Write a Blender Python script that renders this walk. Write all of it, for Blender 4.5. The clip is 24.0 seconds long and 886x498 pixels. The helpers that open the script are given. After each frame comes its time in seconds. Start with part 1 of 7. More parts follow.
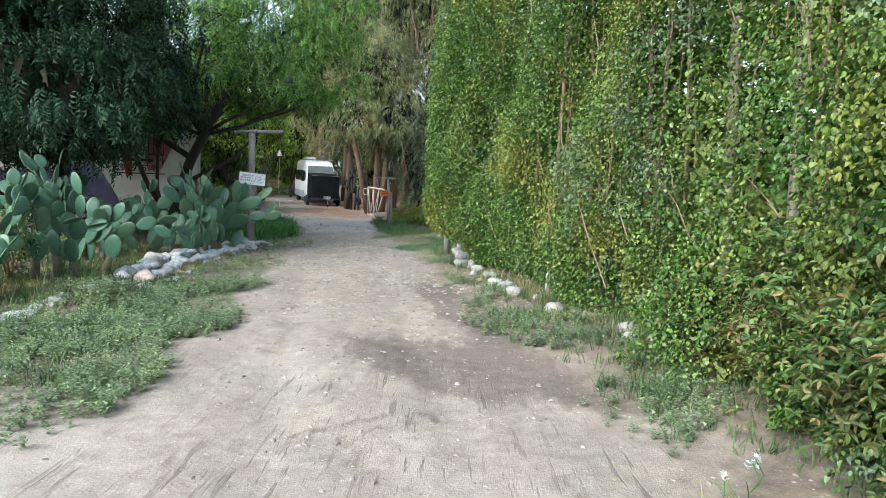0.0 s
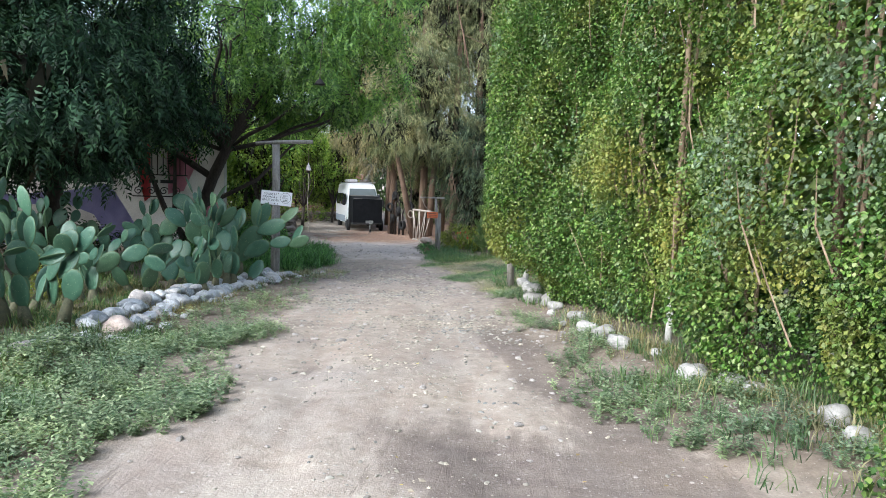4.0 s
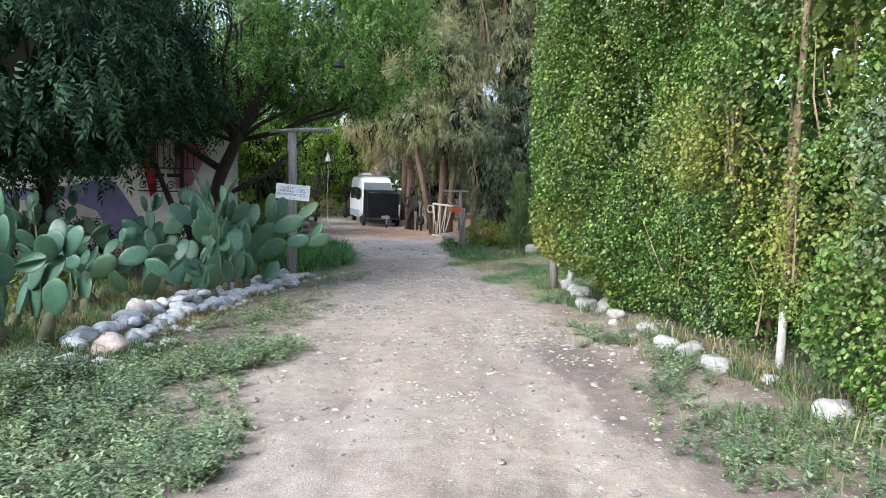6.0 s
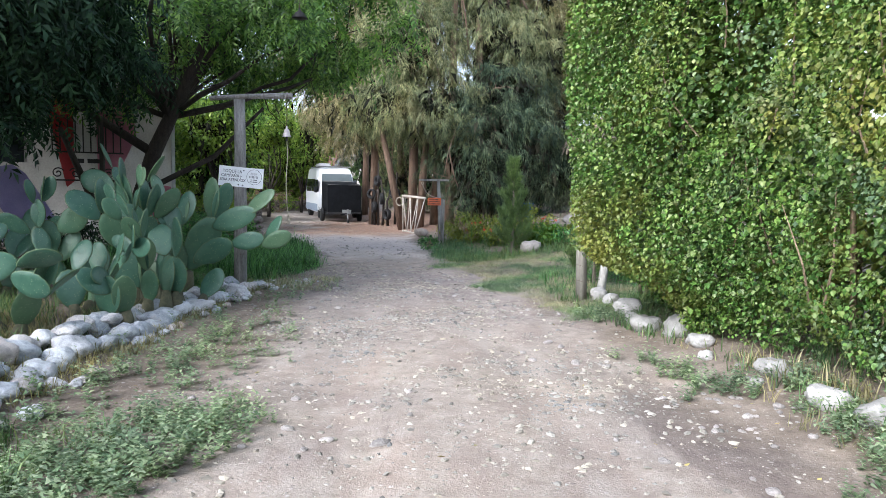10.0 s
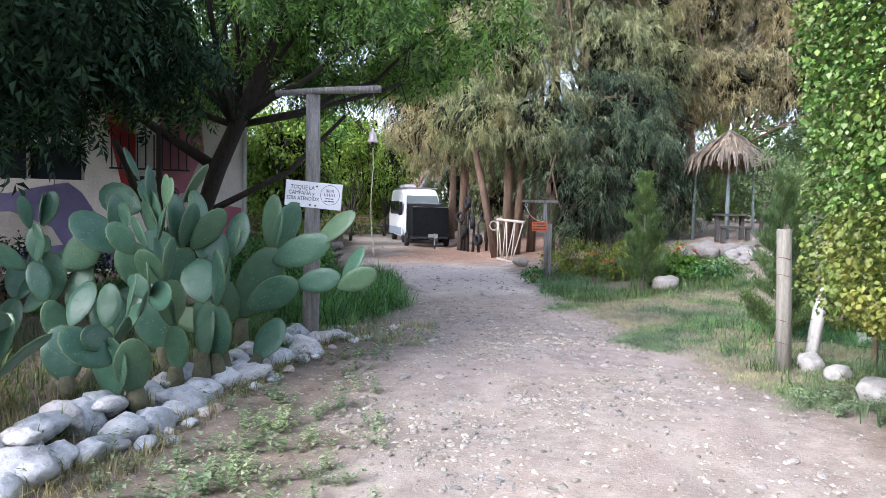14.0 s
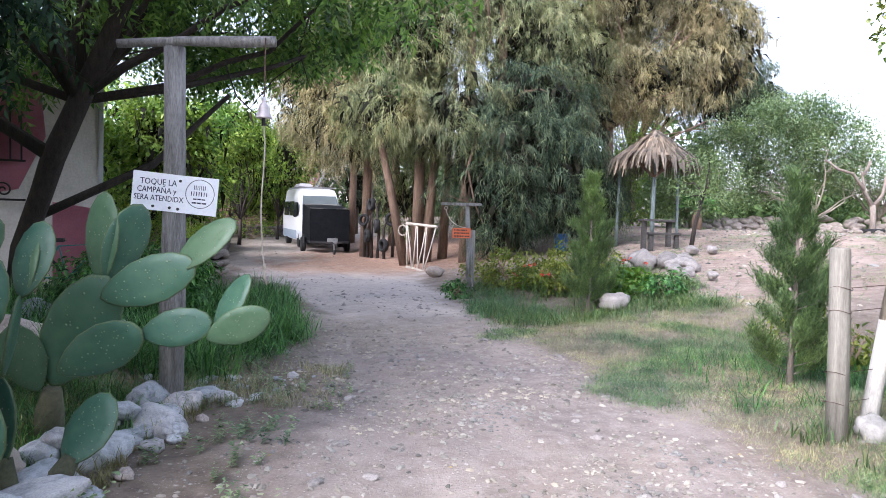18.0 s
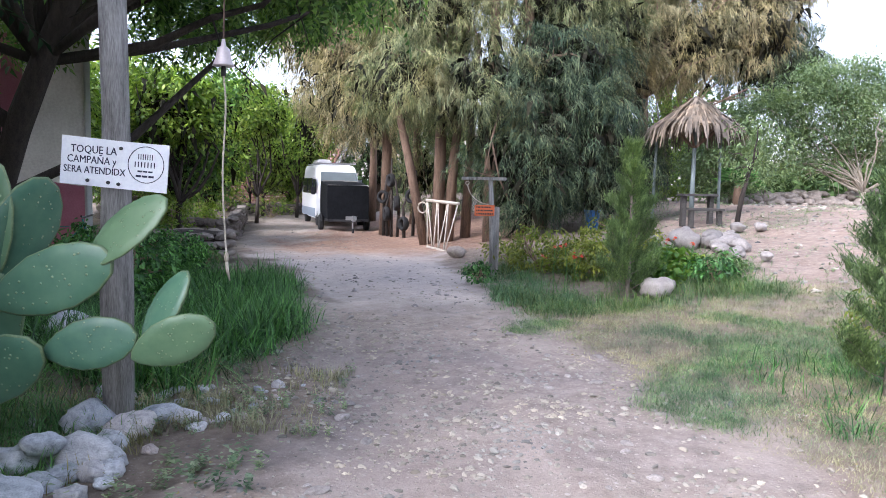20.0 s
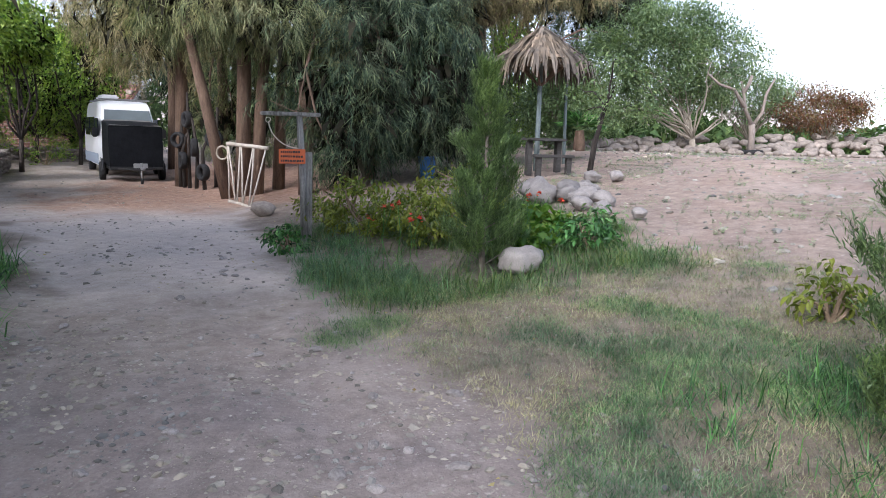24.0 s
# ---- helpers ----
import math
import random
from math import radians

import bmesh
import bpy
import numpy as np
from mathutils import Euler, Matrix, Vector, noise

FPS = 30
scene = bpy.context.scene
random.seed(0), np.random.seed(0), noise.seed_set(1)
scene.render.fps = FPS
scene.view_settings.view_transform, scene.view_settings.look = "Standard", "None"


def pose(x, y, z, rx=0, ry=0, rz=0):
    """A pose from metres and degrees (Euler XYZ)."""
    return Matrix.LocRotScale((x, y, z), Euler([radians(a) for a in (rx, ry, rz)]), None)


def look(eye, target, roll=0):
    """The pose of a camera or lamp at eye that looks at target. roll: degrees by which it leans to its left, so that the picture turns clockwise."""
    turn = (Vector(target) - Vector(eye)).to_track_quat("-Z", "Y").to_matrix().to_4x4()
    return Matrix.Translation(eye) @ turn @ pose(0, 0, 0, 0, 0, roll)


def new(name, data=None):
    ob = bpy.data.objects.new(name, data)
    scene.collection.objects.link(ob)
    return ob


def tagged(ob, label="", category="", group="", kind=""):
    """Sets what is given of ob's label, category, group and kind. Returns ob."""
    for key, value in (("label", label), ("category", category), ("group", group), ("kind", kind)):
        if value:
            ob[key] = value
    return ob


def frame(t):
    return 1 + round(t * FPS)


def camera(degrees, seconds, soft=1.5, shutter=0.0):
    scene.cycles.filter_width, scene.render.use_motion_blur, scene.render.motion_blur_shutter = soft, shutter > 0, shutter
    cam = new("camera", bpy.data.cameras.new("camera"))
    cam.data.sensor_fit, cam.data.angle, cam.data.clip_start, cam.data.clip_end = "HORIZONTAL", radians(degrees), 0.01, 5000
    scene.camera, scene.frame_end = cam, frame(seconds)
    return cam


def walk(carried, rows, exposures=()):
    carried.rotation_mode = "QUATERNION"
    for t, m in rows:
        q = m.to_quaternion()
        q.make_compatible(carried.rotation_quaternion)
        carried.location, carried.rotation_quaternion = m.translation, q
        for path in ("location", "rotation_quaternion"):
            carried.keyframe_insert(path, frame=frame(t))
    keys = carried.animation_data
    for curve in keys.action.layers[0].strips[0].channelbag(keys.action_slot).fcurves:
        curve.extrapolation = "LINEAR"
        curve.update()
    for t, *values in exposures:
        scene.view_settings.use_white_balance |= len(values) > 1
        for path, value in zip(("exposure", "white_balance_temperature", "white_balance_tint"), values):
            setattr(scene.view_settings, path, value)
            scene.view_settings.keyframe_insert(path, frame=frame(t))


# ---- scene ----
cam = camera(63.1, 24.0, 0.6)
METRES, EYE, TILT, LEAN, TURN = 17.4, 2.03, 0.0, 0.0, 0.0
ROWS = [
    (0.0, 0.0, 0.0, 0.0, 0.25, -5.9, -2.41),
    (0.5, -0.0014, 0.0227, -0.0025, 0.35, -5.41, -2.18),
    (1.0, -0.001, 0.0455, -0.0052, 1.18, -4.87, -1.68),
    (1.5, -0.0015, 0.0681, -0.0064, 3.18, -4.94, -1.99),
    (2.0, -0.0095, 0.0912, -0.0071, 4.53, -5.53, -2.24),
    (2.5, -0.0118, 0.1154, -0.0098, 5.39, -5.79, -1.5),
    (4.5, -0.0292, 0.2075, -0.0129, 3.43, -3.72, -1.43),
    (5.0, -0.0391, 0.2285, -0.0131, 3.92, -4.28, -1.87),
    (5.5, -0.0454, 0.2488, -0.0149, 4.23, -4.52, -1.38),
    (6.0, -0.0533, 0.2693, -0.0146, 4.5, -4.52, -1.16),
    (6.5, -0.0628, 0.2907, -0.0157, 3.29, -4.84, -1.26),
    (7.0, -0.0667, 0.3105, -0.0183, 2.56, -4.58, -0.88),
    (7.5, -0.0726, 0.3326, -0.0196, 3.37, -4.23, -0.77),
    (8.0, -0.0809, 0.3531, -0.0199, 2.92, -4.71, -0.84),
    (8.5, -0.084, 0.3737, -0.0218, 2.59, -4.82, -0.62),
    (9.0, -0.0873, 0.3965, -0.0221, 3.09, -4.74, -0.69),
    (9.5, -0.0944, 0.4193, -0.023, 1.92, -5.17, -0.77),
    (11.5, -0.1107, 0.5001, -0.0276, 0.05, -3.13, -1.09),
    (12.0, -0.1147, 0.5218, -0.0271, 0.87, -3.2, -1.06),
    (12.5, -0.1258, 0.5397, -0.027, 2.92, -3.8, -1.17),
    (13.0, -0.1335, 0.5566, -0.0266, 5.36, -4.37, -0.71),
    (13.5, -0.1351, 0.5789, -0.0254, 6.97, -3.69, -0.76),
    (14.0, -0.1388, 0.5972, -0.0261, 7.17, -3.13, -1.14),
    (14.5, -0.1441, 0.615, -0.0241, 5.74, -2.65, -1.09),
    (15.0, -0.1459, 0.634, -0.0251, 5.24, -2.21, -1.04),
    (15.5, -0.1484, 0.6532, -0.0253, 5.94, -2.21, -1.33),
    (16.0, -0.1539, 0.6721, -0.0248, 5.38, -2.72, -1.66),
    (16.5, -0.1567, 0.688, -0.0253, 4.02, -2.96, -1.46),
    (17.0, -0.1585, 0.705, -0.0236, 3.3, -2.51, -1.3),
    (17.5, -0.1638, 0.7199, -0.0235, 1.07, -2.09, -1.56),
    (18.0, -0.1689, 0.7321, -0.0236, -1.14, -2.85, -1.62),
    (18.5, -0.1711, 0.7479, -0.0244, -1.06, -3.8, -1.31),
    (20.5, -0.1594, 0.8243, -0.0246, 1.2, -5.11, -1.24),
    (21.0, -0.1582, 0.844, -0.0252, -0.51, -5.65, -0.99),
    (21.5, -0.1572, 0.8635, -0.0261, -2.57, -5.87, -0.57),
    (22.0, -0.1542, 0.8831, -0.027, -4.69, -5.97, -0.97),
    (22.5, -0.1509, 0.9048, -0.0284, -11.17, -6.69, -1.5),
    (23.0, -0.1458, 0.9246, -0.0292, -16.02, -7.52, -1.45),
    (23.5, -0.1398, 0.9449, -0.0286, -15.46, -8.21, -1.69),
    (24.0, -0.1384, 0.9699, -0.0292, -12.45, -8.63, -1.67),
]
walk(cam, [(t, pose(0, 0, EYE, TILT, LEAN, TURN) @ pose(METRES * x, METRES * y, METRES * z, 90 + pitch, roll, yaw)) for t, x, y, z, yaw, pitch, roll in ROWS], [(0.0, 1.68, 6120, 3), (5.0, 1.82, 6020, 9), (8.0, 1.86, 6000, 11), (12.0, 2.0, 5900, 12), (14.0, 2.15, 5950, 17), (17.0, 2.2, 5950, 19), (21.0, 2.2, 5950, 19), (22.2, 2.15, 5950, 18), (23.0, 1.55, 5980, 16), (24.0, 1.66, 5980, 16)])

# ---- world and light ----
world = bpy.data.worlds.new("sky")
scene.world = world
world.use_nodes = True
wn = world.node_tree
sky = wn.nodes.new("ShaderNodeTexSky")
sky.sky_type = "NISHITA"
sky.sun_disc = False
sky.sun_elevation, sky.sun_rotation = radians(36), radians(220)
sky.air_density, sky.dust_density, sky.ozone_density = 1.0, 2.0, 2.0
thin_cloud = wn.nodes.new("ShaderNodeHueSaturation")
thin_cloud.inputs["Saturation"].default_value = 0.5
wn.links.new(sky.outputs[0], thin_cloud.inputs["Color"])
wn.links.new(thin_cloud.outputs[0], wn.nodes["Background"].inputs[0])
wn.nodes["Background"].inputs[1].default_value = 0.127
sun = new("sun", bpy.data.lights.new("sun", "SUN"))
sun.data.energy, sun.data.angle, sun.data.color = 1.5, radians(35), (1.0, 0.97, 0.93)
sun.matrix_world = look((-17, -20, 19), (0, 0, 0))


# ---- small tools ----
rng = np.random.default_rng(7)


def lerp_at(y, table):
    return np.interp(y, [a for a, _ in table], [b for _, b in table])


def smooth(v):
    v = np.clip(v, 0, 1)
    return v * v * (3 - 2 * v)


def wave(x, y, s, seed=0.0):
    """Cheap smooth pseudo-noise in about -1..1."""
    a = np.sin(x * s * 1.3 + seed * 1.7 + 1.9 * np.sin(y * s * 0.7 + seed))
    b = np.sin(y * s * 1.1 - seed * 0.9 + 1.6 * np.sin(x * s * 0.9 + 2.1 * seed))
    return 0.5 * (a + b)


LEFT_EDGE = [(-8, -2.7), (0, -2.6), (4.8, -2.6), (9.2, -2.9), (14, -3.5), (16.2, -3.8), (19.2, -3.95), (21.5, -4.4), (25, -5.2), (28, -6.2), (31, -7.7), (33, -8.8), (47, -12.0), (56, -14)]
RIGHT_EDGE = [(-8, 4), (0, 2.6), (5.8, 1.5), (8.3, 0.75), (13, -0.2), (16.3, -0.4), (19, -1.2), (20.7, -1.6), (24.1, -2.4), (27.7, -3.0), (33, -4.0), (45, -5), (56, -7)]
HEDGE_LINE = [(-6, 4.4), (0, 3.4), (5, 2.7), (8, 2.35), (10, 1.85), (12, 1.25), (13.4, 1.0), (15.5, 0.5), (17.3, 0.05), (18.6, 0.0)]


def height(x, y):
    """The ground's height."""
    x, y = np.asarray(x, float), np.asarray(y, float)
    h = 0.22 * smooth((6 - y) / 7)
    right, left = x - lerp_at(y, RIGHT_EDGE), lerp_at(y, LEFT_EDGE) - x
    h = h + 0.2 * smooth((right - 0.2) / 2.0) * smooth((20 - y) / 3)
    s = x + 2.0 + 0.25 * (y - 26)
    h = h + np.clip(0.13 * np.maximum(s, 0) * smooth((y - 18) / 5), 0, 1.3)
    h = h + 0.14 * smooth((left - 1.2) / 0.9) * smooth((y - 8.5) / 1.5)
    h = h + 0.45 * smooth((-9.6 - 0.25 * (y - 31) - x) / 0.8) * smooth((y - 28.5) / 1.0)
    near = smooth((60 - np.hypot(x + 3, y - 20)) / 20)
    h = h + near * (0.018 * wave(x, y, 1.7, 3) + 0.01 * wave(x, y, 5.1, 8) + 0.006 * wave(x, y, 11, 2))
    # two shallow wheel tracks
    mid = 0.5 * (lerp_at(y, LEFT_EDGE) + lerp_at(y, RIGHT_EDGE))
    for off in (-0.75, 0.75):
        h = h - 0.03 * np.exp(-((x - mid - off) / 0.24) ** 2) * near
    return h


def mesh_from(name, verts, faces, mats, smooth_faces=True, index=None):
    """A mesh from arrays: verts (n,3), faces (m,k)."""
    me = bpy.data.meshes.new(name)
    v, f = np.ascontiguousarray(verts, np.float32), np.ascontiguousarray(faces, np.int32)
    me.vertices.add(len(v))
    me.vertices.foreach_set("co", v.ravel())
    me.loops.add(f.size)
    me.loops.foreach_set("vertex_index", f.ravel())
    me.polygons.add(len(f))
    me.polygons.foreach_set("loop_start", np.arange(0, f.size, f.shape[1], dtype=np.int32))
    if smooth_faces:
        me.polygons.foreach_set("use_smooth", np.ones(len(f), bool))
    if index is not None:
        me.polygons.foreach_set("material_index", np.ascontiguousarray(index, np.int32))
    me.update(calc_edges=True)
    for m in mats if isinstance(mats, (list, tuple)) else [mats]:
        me.materials.append(m)
    return me


def thing(name, place=(0, 0, 0), label="", category="", group="", kind="", turn=0.0):
    ob = new(name)
    ob.empty_display_size = 0.1
    ob.matrix_world = pose(*place, 0, 0, turn)
    return tagged(ob, label, category, group, kind)


def part(name, data, material=None, parent=None, label="", smooth_faces=False, m=None):
    """Links a bmesh or a mesh as one object under a thing or a part."""
    if isinstance(data, bmesh.types.BMesh):
        me = bpy.data.meshes.new(name)
        bmesh.ops.recalc_face_normals(data, faces=data.faces)
        data.to_mesh(me)
        data.free()
        if smooth_faces:
            me.polygons.foreach_set("use_smooth", np.ones(len(me.polygons), bool))
        me.materials.append(material)
        data = me
    ob = new(name, data)
    ob.parent = parent
    if m is not None:
        ob.matrix_local = m
    return tagged(ob, label)


def box(bm, x0, x1, y0, y1, z0, z1, bevel=0.0, m=None):
    made = bmesh.ops.create_cube(bm, size=1.0)["verts"]
    bmesh.ops.transform(bm, matrix=Matrix.Translation(((x0 + x1) / 2, (y0 + y1) / 2, (z0 + z1) / 2)) @ Matrix.Diagonal((x1 - x0, y1 - y0, z1 - z0, 1)), verts=made)
    if bevel:
        edges = list({e for v in made for e in v.link_edges})
        made = list({v for f in bmesh.ops.bevel(bm, geom=edges, offset=bevel, segments=2, affect="EDGES")["faces"] for v in f.verts} | {v for v in made if v.is_valid})
    if m is not None:
        bmesh.ops.transform(bm, matrix=m, verts=made)
    return bm


def solid(*args, **kw):
    return box(bmesh.new(), *args, **kw)


def tube(bm, pts, radii, sides=8, wobble=0.0):
    """A closed tube along points."""
    pts = [Vector(p) for p in pts]
    radii = radii if isinstance(radii, (list, tuple)) else [radii] * len(pts)
    rings, side = [], None
    for i, p in enumerate(pts):
        way = (pts[min(i + 1, len(pts) - 1)] - pts[max(i - 1, 0)]).normalized()
        side = way.orthogonal() if side is None else (side - way * side.dot(way))
        side.normalize()
        other = way.cross(side)
        ring = []
        for k in range(sides):
            a = 2 * math.pi * k / sides
            r = radii[i] * (1 + wobble * noise.noise(p * 3 + side * math.cos(a) * 2 + other * math.sin(a) * 2))
            ring.append(bm.verts.new(p + r * (side * math.cos(a) + other * math.sin(a))))
        rings.append(ring)
    for a, b in zip(rings, rings[1:]):
        for k in range(sides):
            bm.faces.new((a[k], a[(k + 1) % sides], b[(k + 1) % sides], b[k]))
    bm.faces.new(rings[0][::-1]), bm.faces.new(rings[-1])
    return bm


def lathe(bm, profile, sides=20, m=None):
    """A turned shape from (radius, z) pairs."""
    rings = [[bm.verts.new((r * math.cos(2 * math.pi * k / sides), r * math.sin(2 * math.pi * k / sides), z)) for k in range(sides)] for r, z in profile]
    made = [v for ring in rings for v in ring]
    for a, b in zip(rings, rings[1:]):
        for k in range(sides):
            bm.faces.new((a[k], a[(k + 1) % sides], b[(k + 1) % sides], b[k]))
    bm.faces.new(rings[0][::-1]), bm.faces.new(rings[-1])
    if m is not None:
        bmesh.ops.transform(bm, matrix=m, verts=made)
    return bm


# ---- materials ----
def material(name):
    m = bpy.data.materials.new(name)
    m.use_nodes = True
    nt = m.node_tree
    return m, nt, nt.nodes["Principled BSDF"]


def node(nt, kind, **values):
    n = nt.nodes.new(kind)
    for key, v in values.items():
        n.inputs[key.replace("_", " ")].default_value = v
    return n


def ramp(nt, source, stops):
    r = nt.nodes.new("ShaderNodeValToRGB")
    while len(r.color_ramp.elements) < len(stops):
        r.color_ramp.elements.new(0.5)
    for e, (at, c) in zip(r.color_ramp.elements, stops):
        e.position, e.color = at, (*c, 1)
    nt.links.new(source, r.inputs[0])
    return r.outputs[0]


def mixed(nt, fac, a, b, mode="MIX"):
    n = nt.nodes.new("ShaderNodeMix")
    n.data_type, n.blend_type = "RGBA", mode
    for sock, v in ((n.inputs["Factor"], fac), (n.inputs["A"], a), (n.inputs["B"], b)):
        if isinstance(v, bpy.types.NodeSocket):
            nt.links.new(v, sock)
        elif isinstance(v, (int, float)):
            sock.default_value = v
        else:
            sock.default_value = (*v, 1)
    return n.outputs["Result"]


def coords(nt, world_space=False, scale=None):
    if world_space:
        out = nt.nodes.new("ShaderNodeNewGeometry").outputs["Position"]
    else:
        out = nt.nodes.new("ShaderNodeTexCoord").outputs["Object"]
    if scale:
        mp = nt.nodes.new("ShaderNodeMapping")
        mp.inputs["Scale"].default_value = scale
        nt.links.new(out, mp.inputs[0])
        out = mp.outputs[0]
    return out


def noisy(nt, where, scale, detail=4.0, rough=0.6):
    n = node(nt, "ShaderNodeTexNoise", Scale=scale, Detail=detail, Roughness=rough)
    nt.links.new(where, n.inputs["Vector"])
    return n.outputs[0]


def bump(nt, bsdf, source, strength=0.3, distance=0.02):
    b = node(nt, "ShaderNodeBump", Strength=strength, Distance=distance)
    nt.links.new(source, b.inputs["Height"])
    nt.links.new(b.outputs[0], bsdf.inputs["Normal"])


def surface(name, dark, light, scale=8.0, rough=0.8, metal=0.0, strength=0.2, fine=60.0, stretch=None, world_space=False, vary=0.0, spec=0.5, distance=0.01):
    """A two-scale mottled surface."""
    m, nt, bs = material(name)
    where = coords(nt, world_space, stretch)
    big, small = noisy(nt, where, scale), noisy(nt, where, fine, 3)
    col = ramp(nt, big, [(0.3, dark), (0.7, light)])
    col = mixed(nt, 0.35, col, ramp(nt, small, [(0.35, dark), (0.65, light)]))
    if vary:
        info = nt.nodes.new("ShaderNodeObjectInfo")
        col = mixed(nt, 1.0, col, ramp(nt, info.outputs["Random"], [(0, (1 - vary,) * 3), (1, (1, 1, 1))]), "MULTIPLY")
    nt.links.new(col, bs.inputs["Base Color"])
    bs.inputs["Roughness"].default_value, bs.inputs["Metallic"].default_value = rough, metal
    bs.inputs["Specular IOR Level"].default_value = spec
    bump(nt, bs, small, strength, distance)
    return m


def node_shift(nt, where):
    add = nt.nodes.new("ShaderNodeVectorMath")
    add.inputs[1].default_value = (31.0, 17.0, 53.0)
    nt.links.new(where, add.inputs[0])
    return add.outputs[0]


def leafy(name, colours, rough=0.45, through_light=0.35, patch=0.0, spec=0.4, patch_colour=(0.3, 0.25, 0.03), silver=None):
    """Leaves: each one its own tint, some light through the blade, and wider patches."""
    m, nt, bs = material(name)
    geo = nt.nodes.new("ShaderNodeNewGeometry")
    n = len(colours)
    col = ramp(nt, geo.outputs["Random Per Island"], [(i / max(n - 1, 1), c) for i, c in enumerate(colours)])
    big = noisy(nt, geo.outputs["Position"], 0.9, 3)
    col = mixed(nt, 1.0, col, ramp(nt, big, [(0.3, (0.72, 0.78, 0.8)), (0.7, (1.2, 1.15, 0.95))]), "MULTIPLY")
    tuft_tone = noisy(nt, geo.outputs["Position"], 3.2, 2)
    col = mixed(nt, 1.0, col, ramp(nt, tuft_tone, [(0.35, (0.68, 0.7, 0.72)), (0.65, (1.25, 1.22, 1.15))]), "MULTIPLY")
    if patch:
        spot = ramp(nt, noisy(nt, geo.outputs["Position"], 0.75, 5, 0.7), [(0.5, (0, 0, 0)), (0.7, (patch,) * 3)])
        col = mixed(nt, spot, col, patch_colour)
    if silver:
        spot = ramp(nt, noisy(nt, node_shift(nt, geo.outputs["Position"]), 0.8, 4, 0.65), [(0.57, (0, 0, 0)), (0.66, (0.8, 0.8, 0.8))])
        col = mixed(nt, spot, col, silver)
    nt.links.new(col, bs.inputs["Base Color"])
    bs.inputs["Roughness"].default_value = rough
    bs.inputs["Specular IOR Level"].default_value = spec
    tr = nt.nodes.new("ShaderNodeBsdfTranslucent")
    nt.links.new(mixed(nt, 1.0, col, (1.15, 1.25, 0.6), "MULTIPLY"), tr.inputs[0])
    mx = nt.nodes.new("ShaderNodeMixShader")
    mx.inputs[0].default_value = through_light
    nt.links.new(bs.outputs[0], mx.inputs[1])
    nt.links.new(tr.outputs[0], mx.inputs[2])
    nt.links.new(mx.outputs[0], nt.nodes["Material Output"].inputs[0])
    return m


HEDGE_LEAF = leafy("hedge_leaf", [(0.02, 0.055, 0.014), (0.05, 0.115, 0.026), (0.095, 0.19, 0.042), (0.13, 0.235, 0.062), (0.18, 0.25, 0.075), (0.24, 0.3, 0.17)], 0.45, through_light=0.22, patch=0.8, spec=0.25, patch_colour=(0.29, 0.26, 0.06), silver=(0.17, 0.23, 0.16))
BUSH_LEAF = leafy("bush_leaf", [(0.035, 0.075, 0.026), (0.07, 0.135, 0.045), (0.115, 0.2, 0.07), (0.17, 0.25, 0.1), (0.26, 0.18, 0.09)], patch=0.6, patch_colour=(0.28, 0.18, 0.09))
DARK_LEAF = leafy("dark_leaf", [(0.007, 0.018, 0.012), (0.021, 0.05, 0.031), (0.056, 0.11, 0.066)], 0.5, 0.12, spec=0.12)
ASH_LEAF = leafy("ash_leaf", [(0.025, 0.065, 0.022), (0.065, 0.15, 0.042), (0.14, 0.27, 0.07), (0.23, 0.37, 0.11)], 0.45, 0.45, 0.25, patch_colour=(0.27, 0.27, 0.06))
GROVE_LEAF = leafy("grove_leaf", [(0.05, 0.11, 0.022), (0.13, 0.235, 0.042), (0.24, 0.36, 0.07), (0.33, 0.43, 0.12)], 0.45, 0.45, 0.5, patch_colour=(0.24, 0.26, 0.05))
SHRUB_LEAF = leafy("shrub_leaf", [(0.1, 0.155, 0.085), (0.16, 0.235, 0.125), (0.23, 0.31, 0.17)], 0.5, 0.35)
CYPRESS_LEAF = leafy("cypress_leaf", [(0.05, 0.09, 0.04), (0.115, 0.185, 0.078), (0.2, 0.29, 0.12)], 0.6, 0.3)
NEEDLE = leafy("needle_leaf", [(0.05, 0.068, 0.04), (0.12, 0.148, 0.085), (0.23, 0.255, 0.15), (0.39, 0.4, 0.24)], 0.7, 0.25, 0.45, spec=0.15, patch_colour=(0.32, 0.24, 0.12))
NEEDLE_TAN = leafy("needle_tan", [(0.06, 0.06, 0.038), (0.15, 0.142, 0.085), (0.28, 0.255, 0.155), (0.44, 0.385, 0.26)], 0.7, 0.25, 0.6, spec=0.15, patch_colour=(0.36, 0.265, 0.155))
NEEDLE_BLUE = leafy("needle_blue", [(0.01, 0.021, 0.017), (0.032, 0.058, 0.043), (0.08, 0.12, 0.085), (0.19, 0.235, 0.15)], 0.7, 0.25, 0.25, spec=0.15, patch_colour=(0.24, 0.2, 0.1))
RED_LEAF = leafy("red_leaf", [(0.1, 0.06, 0.04), (0.2, 0.08, 0.05), (0.14, 0.14, 0.05)], 0.5, 0.35)
WOODS_LEAF = leafy("woods_leaf", [(0.03, 0.06, 0.022), (0.055, 0.095, 0.035), (0.09, 0.135, 0.05)], 0.7, 0.2, spec=0.15)
# near-black, to paint shade into the gaps of the tree crowns
CROWN_SHADE = leafy("crown_shade", [(0.006, 0.007, 0.005), (0.014, 0.014, 0.01), (0.03, 0.028, 0.02)], 0.9, 0.0, spec=0.1)
